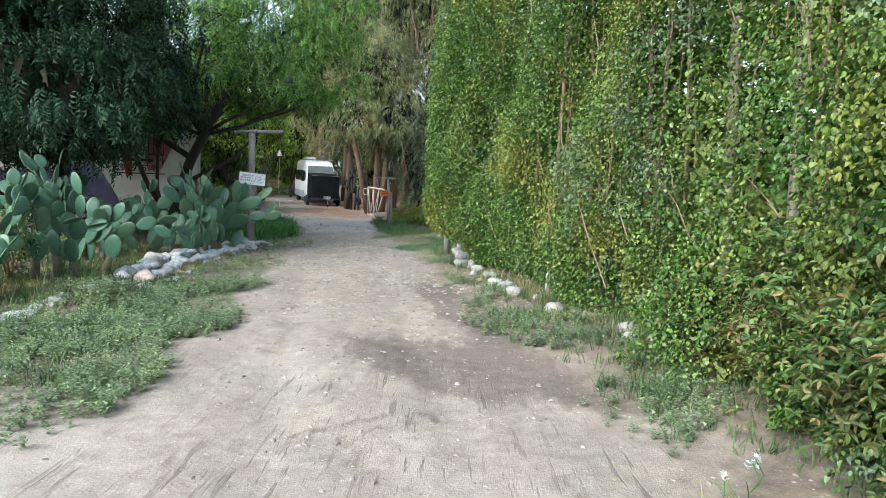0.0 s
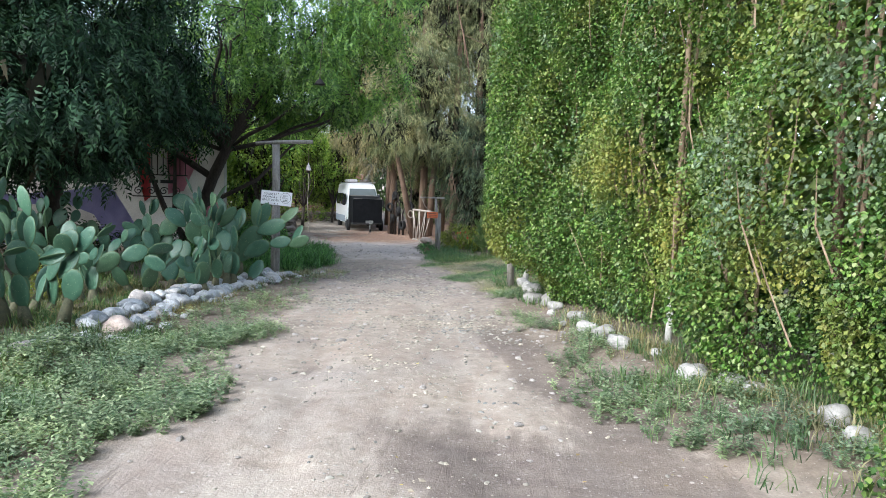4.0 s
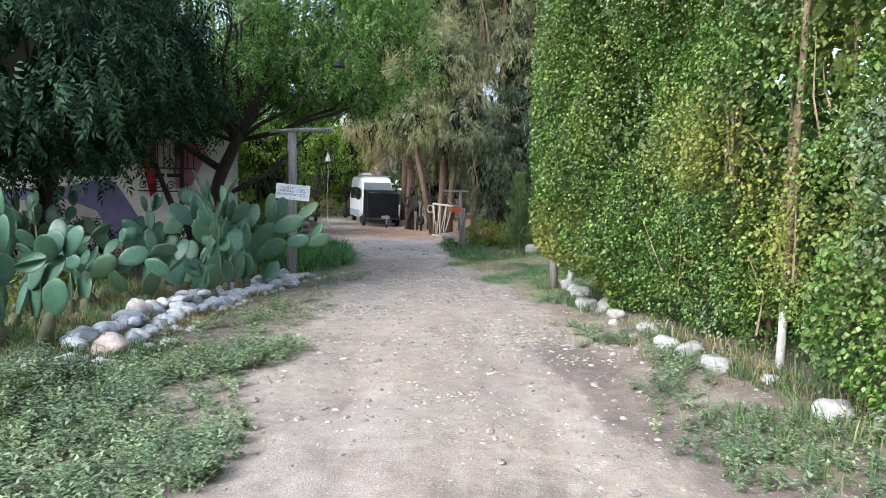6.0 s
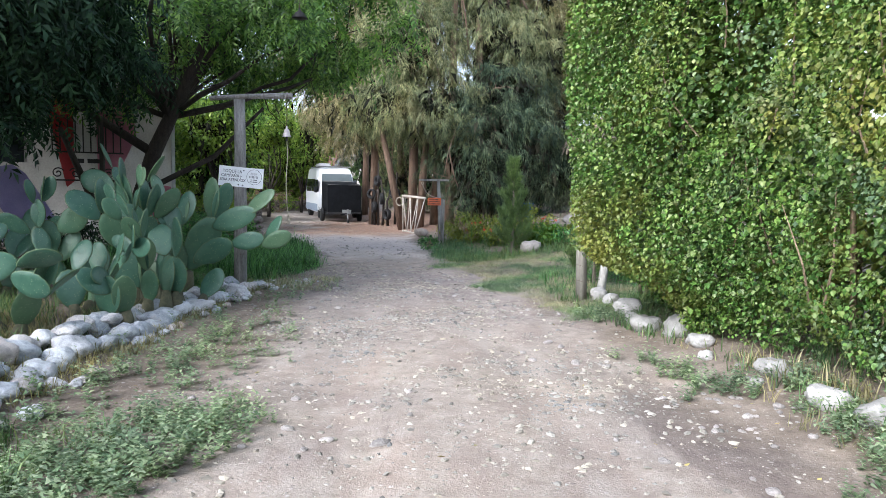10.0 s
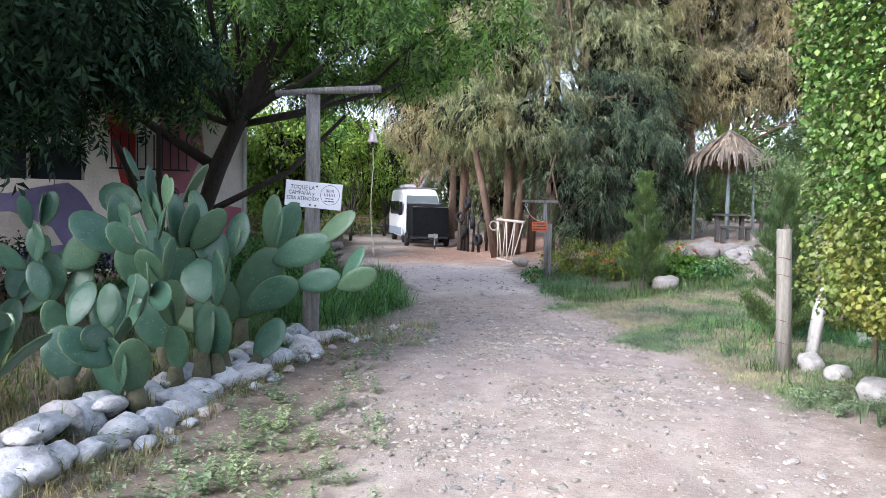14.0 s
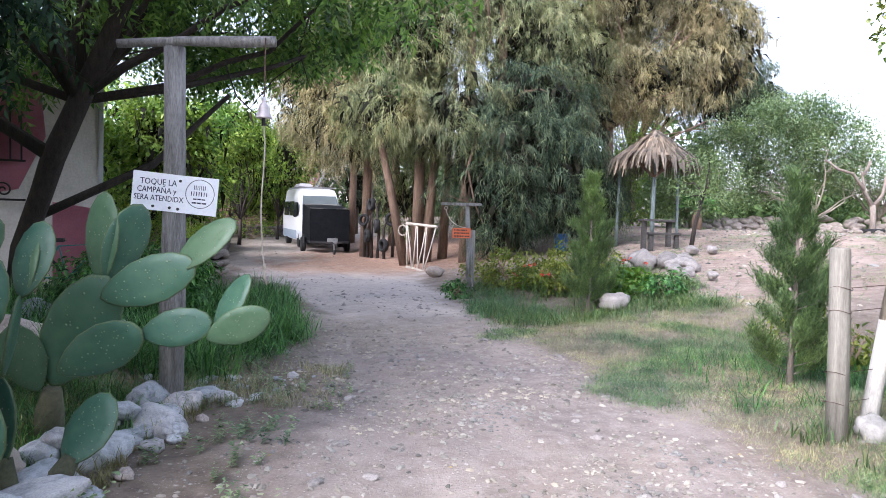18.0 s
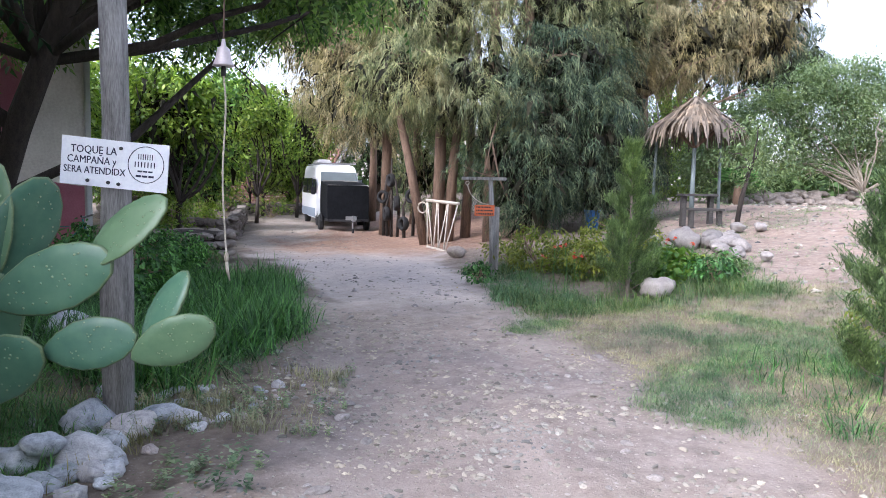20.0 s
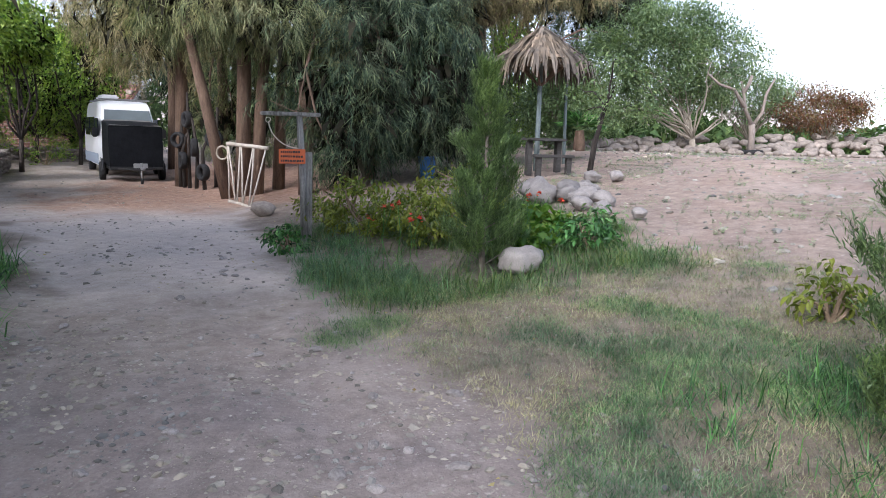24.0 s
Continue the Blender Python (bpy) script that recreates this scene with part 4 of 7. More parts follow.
    part("end_leaves", scatter("end_leaves", [diamond(0.09, 0.075), diamond(0.075, 0.07, 0.3)], np.stack([x, y, z + height(x, y)], -1), turns(n, (-35, 35), r), r.uniform(0.7, 1.3, n), HEDGE_LEAF), parent=h)
    # rear leaves of the row
    n = 34000
    y, z = r.uniform(-1, 17.5, n), r.uniform(0.3, 8.5, n)
    x = lerp_at(y, HEDGE_LINE) + r.uniform(1.0, 2.6, n)
    me = scatter("rear_leaves", [diamond(0.17, 0.15), diamond(0.2, 0.15)], np.stack([x, y, z + height(x, y)], -1), turns(n, (-30, 35), r), r.uniform(1.0, 1.6, n), HEDGE_LEAF)
    part("rear_leaves", me, parent=h)


hedge()


def leaf_bush(name, place, blobs, count, shapes, leaf, label, category="bush", seed=1, clump=0.2, per=30, size=(0.7, 1.2), tilt=(-25, 30), stems=8, shell=0.4):
    r = np.random.default_rng(seed)
    z0 = float(height(*place))
    t = thing(name, (*place, z0), label, category)
    pos, yaw, clumps = crown_points(blobs, count, r, clump, per, shell)
    pos[:, 2] = np.maximum(pos[:, 2], 0.03)
    bm = bmesh.new()
    limbs(bm, (0, 0, -0.02), clumps[r.choice(len(clumps), min(stems, len(clumps)), replace=False)], 0.014, r, 5)
    tagged(part("brushwood", bm, TWIG, t), kind="stuff")
    part("leaves", scatter("leaves", shapes, pos, turns(len(pos), tilt, r, yaw), r.uniform(*size, len(pos)), leaf), parent=t)
    return t


def leaf_whorl(length, count, tilt):
    """A few pointed leaves spreading from one twig's tip."""
    return joined([placed(leaf_shape(length * (1 - 0.15 * (k % 2)), length * 0.44, 0.25, 0.2), (0, 0, 0), (tilt + 8 * (k % 3), 0, 360 * k / count + 14 * (k % 2))) for k in range(count)])


BIG_LEAF = [leaf_whorl(0.085, 5, -12), leaf_whorl(0.07, 4, -25), leaf_whorl(0.095, 5, 5)]
leaf_bush("broad_leaved_bush", (3.0, 5.2), [(0.05, 0.3, 0.85, 0.6, 0.9, 0.85), (0.0, -1.0, 0.9, 0.6, 1.0, 0.9), (0.3, -2.2, 0.85, 0.6, 0.9, 0.85), (0.1, 1.4, 0.6, 0.5, 0.8, 0.6)], 8200, BIG_LEAF, BUSH_LEAF, "leafy bush with browning broad leaves at the hedge foot", seed=31, clump=0.15)
leaf_bush("broad_leaved_bush", (2.7, 7.6), [(0, 0, 0.45, 0.45, 0.7, 0.45)], 900, BIG_LEAF, BUSH_LEAF, "small leafy bush at the hedge foot", seed=32, clump=0.15)


# ---- prickly pears ----
def pad_material():
    m, nt, bs = material("cactus_pad")
    where = coords(nt)
    info = nt.nodes.new("ShaderNodeObjectInfo")
    col = ramp(nt, info.outputs["Random"], [(0, (0.022, 0.08, 0.055)), (0.4, (0.045, 0.13, 0.085)), (0.75, (0.068, 0.16, 0.092)), (1, (0.11, 0.18, 0.078))])
    col = mixed(nt, 0.5, col, ramp(nt, noisy(nt, where, 5, 5), [(0.3, (0.028, 0.085, 0.058)), (0.7, (0.09, 0.165, 0.105))]))
    vor = node(nt, "ShaderNodeTexVoronoi", Scale=17.0)
    nt.links.new(where, vor.inputs["Vector"])
    dots = ramp(nt, vor.outputs["Distance"], [(0.1, (1, 1, 1)), (0.2, (0, 0, 0))])
    col = mixed(nt, dots, col, (0.2, 0.25, 0.15))
    scar = ramp(nt, noisy(nt, where, 9, 6, 0.75), [(0.7, (0, 0, 0)), (0.78, (0.6, 0.6, 0.6))])
    col = mixed(nt, scar, col, (0.25, 0.24, 0.13))
    nt.links.new(col, bs.inputs["Base Color"])
    bs.inputs["Roughness"].default_value = 0.42
    bs.inputs["Specular IOR Level"].default_value = 0.45
    bump(nt, bs, dots, 0.6, 0.012)
    return m


PAD = pad_material()
PAD_RIM = surface("cactus_pad_rim", (0.06, 0.115, 0.055), (0.14, 0.2, 0.1), 14, 0.6, strength=0.4, fine=60, vary=0.2)
OLD_PAD = surface("old_cactus_stem", (0.05, 0.06, 0.035), (0.15, 0.135, 0.08), 7, 0.9, strength=0.6, fine=40)


def pad_mesh(seed):
    """One obovate pad, 1 high and standing on its narrow end, 0.1 thick."""
    r = random.Random(seed)
    wide, low, n = r.uniform(0.26, 0.33), r.uniform(0.12, 0.3), 14
    rim = []
    for k in range(n):
        a = 2 * math.pi * k / n
        s, c = math.sin(a), -math.cos(a)
        rim.append((wide * s * (1 - low * -c * 0.9 if c < 0 else 1) * (1 - 0.25 * max(0, -c) ** 3), 0.5 + 0.5 * c))
    warp, bow = r.uniform(-0.06, 0.06), r.uniform(-0.05, 0.05)
    verts, faces = [], []
    for f, t in ((1.0, 0.0), (0.95, 0.018), (0.6, 0.028), (0.0, 0.03)):
        for x, z in (rim if f else [(0, 0.5)]):
            y0 = warp * x * z * 3 + bow * (z - 0.5) ** 2 * 4
            verts.append((x * f, y0 + t, 0.52 + (z - 0.52) * f))
    front = len(verts)
    for f, t in ((0.95, 0.018), (0.6, 0.028), (0.0, 0.03)):
        for x, z in (rim if f else [(0, 0.5)]):
            y0 = warp * x * z * 3 + bow * (z - 0.5) ** 2 * 4
            verts.append((x * f, y0 - t, 0.52 + (z - 0.52) * f))
    me = bpy.data.meshes.new("pad")
    for k in range(n):
        j = (k + 1) % n
        faces += [(k, j, n + j, n + k), (n + k, n + j, 2 * n + j, 2 * n + k), (2 * n + k, 2 * n + j, 3 * n)]
        faces += [(j, k, front + k, front + j), (front + j, front + k, front + n + k, front + n + j), (front + n + j, front + n + k, front + 2 * n)]
    me.from_pydata(verts, [], faces)
    me.polygons.foreach_set("use_smooth", np.ones(len(me.polygons), bool))
    me.materials.append(PAD)
    me.materials.append(PAD_RIM)
    me.polygons.foreach_set("material_index", np.array([1, 0, 0, 1, 0, 0] * n, np.int32))
    return me


PADS = [pad_mesh(i) for i in range(7)]


def prickly_pear(place, seed, tall=1.6, lean=(0, 0), stems=3, pad=(0.4, 0.52)):
    r = random.Random(seed)
    z0 = float(height(*place))
    edge = -4.72 if place[1] > 14.5 else -5.15
    t = thing("prickly_pear", (*place, z0), "big prickly pear cactus with flat blue-green pads", "cactus", "cactus bed")

    def grow(foot, up, face, size, left, cap):
        side = up.cross(face).normalized()
        face = side.cross(up).normalized()
        m = Matrix((side, face, up)).transposed().to_4x4()
        m = Matrix.Translation(foot) @ m @ Matrix.Diagonal((size * r.uniform(0.9, 1.15), size * 0.9, size, 1))
        part("pad", PADS[r.randrange(len(PADS))], parent=t, m=m)
        if left <= 0:
            return
        for k in range(r.choice((1, 2, 2, 3) if left > 2 else (0, 1, 1, 2, 2))):
            a = radians(r.uniform(-75, 75)) if k else radians(r.uniform(-35, 35))
            out = (up * math.cos(a) + side * math.sin(a)).normalized()
            at = foot + up * size * 0.52 + (up * math.cos(a) * 0.45 + side * math.sin(a) * 0.29) * size
            way = (out + Vector((r.gauss(0, 0.22), r.gauss(0, 0.22), 0.3))).normalized()
            yaw = radians(r.uniform(-60, 60))
            nf = Matrix.Rotation(yaw, 3, way) @ face
            tip = at + way * size * 0.95
            if tip.z < cap + 0.1 and min(at.z, tip.z) > 0.12 and place[0] + tip.x < edge and place[1] + tip.y < 17.05 and place[1] + tip.y > place[1] - 0.75:
                grow(at, way, nf, size * r.uniform(0.8, 1.02), left - 1, cap)

    for k in range(stems):
        a = r.uniform(0, 6.28)
        foot = Vector((0.22 * math.cos(a) * k, 0.22 * math.sin(a) * k, -0.03))
        up = Vector((r.gauss(lean[0], 0.22), r.gauss(lean[1], 0.22), 1)).normalized()
        cap = tall * (1.05 if k == 0 else r.choice((0.7, 0.85, 1.0, 1.1)))
        hgt = tall * r.uniform(0.1, 0.18)
        bm = tube(bmesh.new(), [foot, foot + up * hgt * 0.6, foot + up * (hgt + 0.06)], [0.085, 0.075, 0.05], 8, 0.3)
        part("stem", bm, OLD_PAD, t, "woody brown old stem", True)
        grow(foot + up * hgt, up, Vector((r.gauss(0, 0.5), -1, 0)).normalized(), r.uniform(*pad), 4 if tall > 1.45 else 3, cap)
    return t


def arching_pear():
    """The low arching cactus at the bed's end."""
    x, y = -5.41, 17.5
    z0 = float(height(x, y))
    t = thing("prickly_pear", (x, y, z0), "arching prickly pear reaching over the edging stones", "cactus", "cactus bed")
    part("stem", tube(bmesh.new(), [(0, 0, -0.05), (0.0, 0, 0.2), (0.04, -0.05, 0.36)], [0.1, 0.085, 0.06], 8, 0.3), OLD_PAD, t, "woody brown old stem", True)
    spots = ((-5.36, 17.42, 0.42, -4.98, 17.38, 1.16, 20), (-5.05, 17.42, 1.1, -5.02, 17.42, 1.7, -15), (-5.0, 17.4, 1.12, -4.8, 17.5, 1.62, 50), (-5.0, 17.32, 1.02, -4.38, 17.28, 1.26, 10), (-4.54, 17.3, 1.22, -4.15, 17.3, 1.54, -35), (-5.25, 17.3, 0.55, -4.7, 17.25, 0.85, 40), (-4.74, 17.28, 0.8, -4.28, 17.28, 0.9, 25), (-4.32, 17.28, 0.78, -3.92, 17.28, 0.96, 40), (-4.28, 17.3, 0.82, -4.07, 17.34, 1.2, -30), (-5.4, 17.36, 0.4, -5.5, 17.2, 0.85, 35))
    for i, (ax, ay, az, bx, by, bz, yaw) in enumerate(spots):
        a, b = Vector((ax - x, ay - y, az - z0)), Vector((bx - x, by - y, bz - z0))
        up = (b - a).normalized()
        side = up.cross(Vector((math.sin(radians(yaw)), -math.cos(radians(yaw)), 0.15))).normalized()
        face = side.cross(up).normalized()
        long = (b - a).length
        m = Matrix.Translation(a) @ Matrix((side, face, up)).transposed().to_4x4() @ Matrix.Diagonal((long * 0.85, 0.42, long, 1))
        part("pad", PADS[i % len(PADS)], parent=t, m=m)


arching_pear()
PEARS = [((-5.9, 9.3), 1.0, 3), ((-6.6, 10.1), 1.75, 4), ((-6.1, 11.4), 2.1, 4), ((-7.4, 12.2), 1.5, 3), ((-6.1, 12.3), 1.1, 3), ((-6.2, 13.5), 0.9, 2), ((-6.8, 14.4), 1.0, 2), ((-6.1, 14.5), 1.0, 3), ((-5.3, 15.9), 1.86, 3), ((-5.5, 16.3), 1.86, 3), ((-5.12, 16.5), 1.87, 2), ((-5.8, 15.5), 0.95, 2), ((-6.4, 16.2), 1.5, 2), ((-5.45, 15.2), 0.75, 2), ((-6.6, 17.1), 1.2, 2), ((-8.0, 11.2), 1.2, 2), ((-8.0, 14.2), 1.1, 2), ((-7.4, 16.6), 1.0, 2), ((-7.8, 10.0), 1.5, 3), ((-6.9, 13.2), 1.1, 2), ((-8.7, 16.0), 1.6, 3), ((-9.5, 15.2), 1.5, 3), ((-7.9, 15.4), 1.5, 2), ((-10.4, 16.6), 1.6, 3), ((-9.2, 13.2), 1.3, 3)]
for i, (p, tall, stems) in enumerate(PEARS):
    prickly_pear(p, 100 + i, tall, (0, 0) if tall < 1.85 or p[0] < -6 else (0.1, 0), stems, (0.4, 0.52) if tall < 1.85 or p[0] < -6 else (0.45, 0.56))


# ---- loose stones ----
def stone_mesh(seed, sub=3, mat=None, flat=0.7):
    bm = bmesh.new()
    bmesh.ops.create_icosphere(bm, subdivisions=sub, radius=0.5)
    off = Vector((seed * 7.3, seed * 3.1, 0))
    for v in bm.verts:
        n = v.co.normalized()
        v.co *= 1 + 0.36 * noise.noise(n * 1.1 + off) + 0.2 * noise.noise(n * 2.3 + off) + 0.05 * noise.noise(n * 6 + off)
        v.co.z *= flat
    me = bpy.data.meshes.new("stone")
    bm.to_mesh(me)
    bm.free()
    me.polygons.foreach_set("use_smooth", np.full(len(me.polygons), mat not in (RUBBLE, DRIVE_STONE)))
    me.materials.append(mat)
    return me


GREY_STONES = [stone_mesh(i, 3, STONE, 0.62 + 0.05 * (i % 4)) for i in range(8)]
WHITE_STONES = [stone_mesh(20 + i * 3, 3, STONE_WHITE, 0.78) for i in range(5)]
TAN_STONES = [stone_mesh(40 + i, 2, STONE_TAN, 0.7) for i in range(6)]
BOULDERS = [stone_mesh(80 + i, 3, BOULDER, 0.72) for i in range(5)]
RUBBLE_STONES = [stone_mesh(60 + i, 2, RUBBLE, 0.62) for i in range(6)]


def stone(meshes, x, y, size, r, label, group, lift=0.0, stretch=1.3, name="stone"):
    ob = new(name, meshes[r.randrange(len(meshes))])
    sx = size * r.uniform(0.9, stretch)
    ob.matrix_world = Matrix.Translation((x, y, float(height(x, y)) + size * 0.2 + lift)) @ pose(0, 0, 0, r.uniform(-14, 14), r.uniform(-14, 14), r.uniform(0, 360)) @ Matrix.Diagonal((sx, size, size, 1))
    return tagged(ob, label, "stone", group)


def stone_rows():
    r = random.Random(5)
    LINE = [(8.9, -5.3), (10.5, -5.0), (12, -4.86), (13.7, -5.08), (16, -5.04), (17.6, -4.98), (18.7, -4.8)]
    label, group = "rounded pale grey river stone edging the cactus bed", "left edging stones"
    y = 8.9
    while y < 18.75:
        x = float(lerp_at(y, LINE))
        s = r.choice((0.2, 0.24, 0.28, 0.32, 0.36)) * r.uniform(0.9, 1.1)
        stone(GREY_STONES, x + r.uniform(-0.05, 0.05), y, s * (1.0 if y > 11.4 else 0.8), r, label, group, -0.02 if y > 11.4 else -0.06, 1.75)
        if y > 11.4 and r.random() < 0.95:
            stone(GREY_STONES, x - 0.3 + r.uniform(-0.05, 0.05), y + r.uniform(-0.06, 0.06), r.uniform(0.2, 0.32), r, label, group, r.uniform(0, 0.04), 1.5)
        if y > 12 and r.random() < 0.3:
            stone(GREY_STONES, x - 0.14 + r.uniform(-0.04, 0.04), y + r.uniform(0.05, 0.15), r.uniform(0.15, 0.22), r, label, group, 0.13, 1.5)
        for _ in range(r.choice((0, 1, 1, 2)) if y > 11 else 0):
            stone(GREY_STONES, x + 0.24 + r.uniform(-0.06, 0.12), y + r.uniform(-0.16, 0.16), r.uniform(0.06, 0.16), r, "small pale grey river stone", group, 0.0, 1.5)
        y += s * r.uniform(0.84, 0.98)
    for _ in range(75):
        stone(GREY_STONES, r.uniform(-5.5, -4.0), r.gauss(19.1, 0.3), 0.03 + 0.08 * r.random() ** 2, r, "small grey stone in the rubble beside the post", "rubble at the post", -0.005, 1.5)
    for x, y, s in ((0.34, 17.85, 0.36), (0.42, 17.4, 0.3), (0.49, 16.7, 0.42), (0.47, 16.2, 0.3), (0.46, 15.7, 0.36), (0.68, 15.35, 0.42), (0.71, 14.75, 0.34), (0.6, 14.3, 0.18), (0.9, 13.6, 0.34), (0.68, 13.4, 0.17), (1.0, 12.8, 0.42), (1.15, 12.4, 0.38), (1.18, 11.75, 0.32), (1.5, 11.2, 0.2), (1.66, 10.3, 0.38), (1.88, 9.97, 0.36), (2.05, 9.7, 0.24), (2.3, 8.4, 0.32), (2.28, 8.85, 0.34), (2.5, 8.1, 0.27), (1.75, 19.9, 0.42), (1.95, 20.2, 0.34), (1.6, 19.5, 0.26), (2.1, 19.7, 0.36)):
        stone(WHITE_STONES, x + r.uniform(-0.04, 0.04), y, s * r.uniform(0.6, 0.84), r, "limewashed stone at the foot of the hedge", "right edging stones", 0.0, stretch=1.35)
    for x, y, s in ((1.66, 27.95, 0.6), (2.25, 28.1, 0.42), (2.35, 27.6, 0.32), (2.05, 27.2, 0.34), (1.1, 28.4, 0.36), (2.6, 28.0, 0.28), (2.05, 27.75, 0.36), (2.6, 28.4, 0.26), (2.3, 26.9, 0.3), (1.9, 26.8, 0.3), (2.0, 26.3, 0.26), (1.8, 25.9, 0.22), (2.2, 25.6, 0.2), (3.2, 29.4, 0.3), (3.6, 29.2, 0.26), (2.9, 29.0, 0.2)):
        stone(BOULDERS, x, y, s, r, "pale boulder in the garden heap", "garden boulders", 0.06, stretch=1.2, name="boulder")
    stone(BOULDERS, 0.0, 23.9, 0.42, r, "pale grey boulder in the flower bed", "garden boulders", 0.05, name="boulder")
    stone(TAN_STONES, -2.75, 30.4, 0.4, r, "tan boulder beside the gate", "garden boulders", 0.05, name="boulder")
    for x, y, s in ((-7.45, 21.1, 0.55), (-6.3, 20.4, 0.42), (-6.75, 19.5, 0.6), (-7.2, 19.9, 0.4)):
        stone(GREY_STONES, x, y, s, r, "pale boulder under the trees", "garden boulders", 0.05, name="boulder")


stone_rows()


def pebbles():
    """Loose gravel all along the drive and the field."""
    r = np.random.default_rng(9)
    shapes = []
    for k in range(6):
        bm = bmesh.new()
        bmesh.ops.create_icosphere(bm, subdivisions=1, radius=0.5)
        v = np.array([tuple(w.co * (1 + 0.7 * noise.noise(w.co * 2 + Vector((k * 5, 0, 0))))) for w in bm.verts]) * np.array([1.2, 0.85, 0.6])
        shapes.append((v, np.array([[w.index for w in f.verts] for f in bm.faces])))
        bm.free()
    n = 90000
    octa = np.array([(1, 0, 0), (0, 1, 0), (-1, 0, 0), (0, -1, 0), (0, 0, 1), (0, 0, -1)], float) * 0.5
    faces = np.array([(0, 1, 4), (1, 2, 4), (2, 3, 4), (3, 0, 4)])
    bits = [(octa * r.uniform(0.7, 1.3, (6, 1)) * np.array([1.2, 0.9, 0.5]), faces) for _ in range(5)]
    y = r.uniform(1.5, 40, n) ** 1.0
    mid, half = 0.5 * (lerp_at(y, LEFT_EDGE) + lerp_at(y, RIGHT_EDGE)), 0.5 * (lerp_at(y, RIGHT_EDGE) - lerp_at(y, LEFT_EDGE))
    x = mid + half * np.clip(r.normal(0, 0.75, n), -1.7, 1.7)
    dens = np.clip(0.12 + 0.88 * smooth((y - 8) / 7), 0, 1) * np.clip(0.45 + 0.5 * wave(x, y, 1.8, 6) + 0.3 * wave(x, y, 5, 3), 0.04, 1)
    keep = r.uniform(0, 1, n) < dens * (1 - 0.9 * smooth((y - 21) / 2.5))
    x, y = x[keep], y[keep]
    size = 0.009 + 0.04 * r.uniform(0, 1, len(x)) ** 3.5 + 0.01 * (r.uniform(0, 1, len(x)) < 0.25)
    ry = r.uniform(10, 30, 30000)
    rx = lerp_at(ry, LEFT_EDGE) + (lerp_at(ry, RIGHT_EDGE) - lerp_at(ry, LEFT_EDGE)) * r.uniform(-0.06, 1.08, 30000)
    hold = r.uniform(0, 1, 30000) < np.clip(0.32 + 0.7 * wave(rx, ry, 1.1, 4) + 0.5 * wave(rx, ry, 3.1, 7), 0.05, 1) * smooth((ry - 8) / 8) * (1 - 0.9 * smooth((ry - 21) / 2.5))
    rx, ry = rx[hold], ry[hold]
    x, y, size = np.concatenate([x, rx]), np.concatenate([y, ry]), np.concatenate([size, 0.011 + 0.055 * r.uniform(0, 1, len(rx)) ** 5])
    fx, fy = r.uniform(1.5, 12, 2400), r.uniform(22, 40, 2400)
    x, y, size = np.concatenate([x, fx]), np.concatenate([y, fy]), np.concatenate([size, 0.02 + 0.11 * r.uniform(0, 1, 2400) ** 2.5])
    pos = np.stack([x, y, height(x, y) + size * 0.02], -1)
    m = leafy("pebble", [(0.15, 0.137, 0.133), (0.2, 0.184, 0.178), (0.24, 0.221, 0.214), (0.27, 0.249, 0.241), (0.3, 0.277, 0.268), (0.32, 0.297, 0.288), (0.37, 0.346, 0.335)], 0.9, 0.0, spec=0.3)
    for name, sel, kinds in (("gravel", size < 0.04, bits), ("pebbles", size >= 0.04, shapes)):
        me = scatter(name, kinds, pos[sel], turns(int(sel.sum()), (0, 12), r), size[sel], m)
        me.polygons.foreach_set("use_smooth", np.zeros(len(me.polygons), bool))
        tagged(new(name, me), "loose pale pebbles on the earth drive", "gravel", kind="stuff")


pebbles()


def drive_stones():
    """Single flat stones lying on the drive."""
    r = random.Random(31)
    kinds = [stone_mesh(120 + i, 2, DRIVE_STONE, 0.6) for i in range(7)]
    made = 0
    while made < 225:
        y = r.uniform(6.5, 27)
        lo, hi = float(lerp_at(y, LEFT_EDGE)), float(lerp_at(y, RIGHT_EDGE))
        x = lo + (hi - lo) * (r.choice((r.uniform(-0.12, 0.25), r.uniform(0.75, 1.1), r.uniform(0, 1))))
        if r.random() > 0.35 + 0.65 * float(smooth((y - 7) / 5)):
            continue
        ob = stone(kinds, x, y, 0.028 + 0.06 * r.random() ** 2.2, r, "pale flat stone lying loose on the earth drive", "loose drive stones", -0.004, 1.7, "loose_stone")
        ob.matrix_world = Matrix.Translation((x, y, float(height(x, y)) + 0.006)) @ pose(0, 0, 0, r.uniform(-9, 9), r.uniform(-9, 9), r.uniform(0, 360)) @ Matrix.Diagonal((*ob.matrix_world.to_scale(), 1))
        made += 1
    for _ in range(40):
        x, y = r.gauss(0.4, 0.3), r.gauss(12.9, 0.45)
        ob = stone(kinds, x, y, 0.025 + 0.06 * r.random() ** 2, r, "pale flat stone lying loose on the earth drive", "loose drive stones", -0.006, 1.6, "loose_stone")


drive_stones()


# ---- grass and weeds ----
def sow(name, n, area, shapes, mat, label, category, size=(0.7, 1.3), seed=1, accept=None):
    r = np.random.default_rng(seed)
    x, y = r.uniform(area[0], area[1], n), r.uniform(area[2], area[3], n)
    if accept is not None:
        keep = r.uniform(0, 1, n) < accept(x, y)
        x, y = x[keep], y[keep]
    pos = np.stack([x, y, height(x, y)], -1)
    me = scatter(name, shapes, pos, turns(len(pos), (0, 8), r), r.uniform(*size, len(pos)), mat)
    tagged(new(name, me), label, category, kind="stuff")


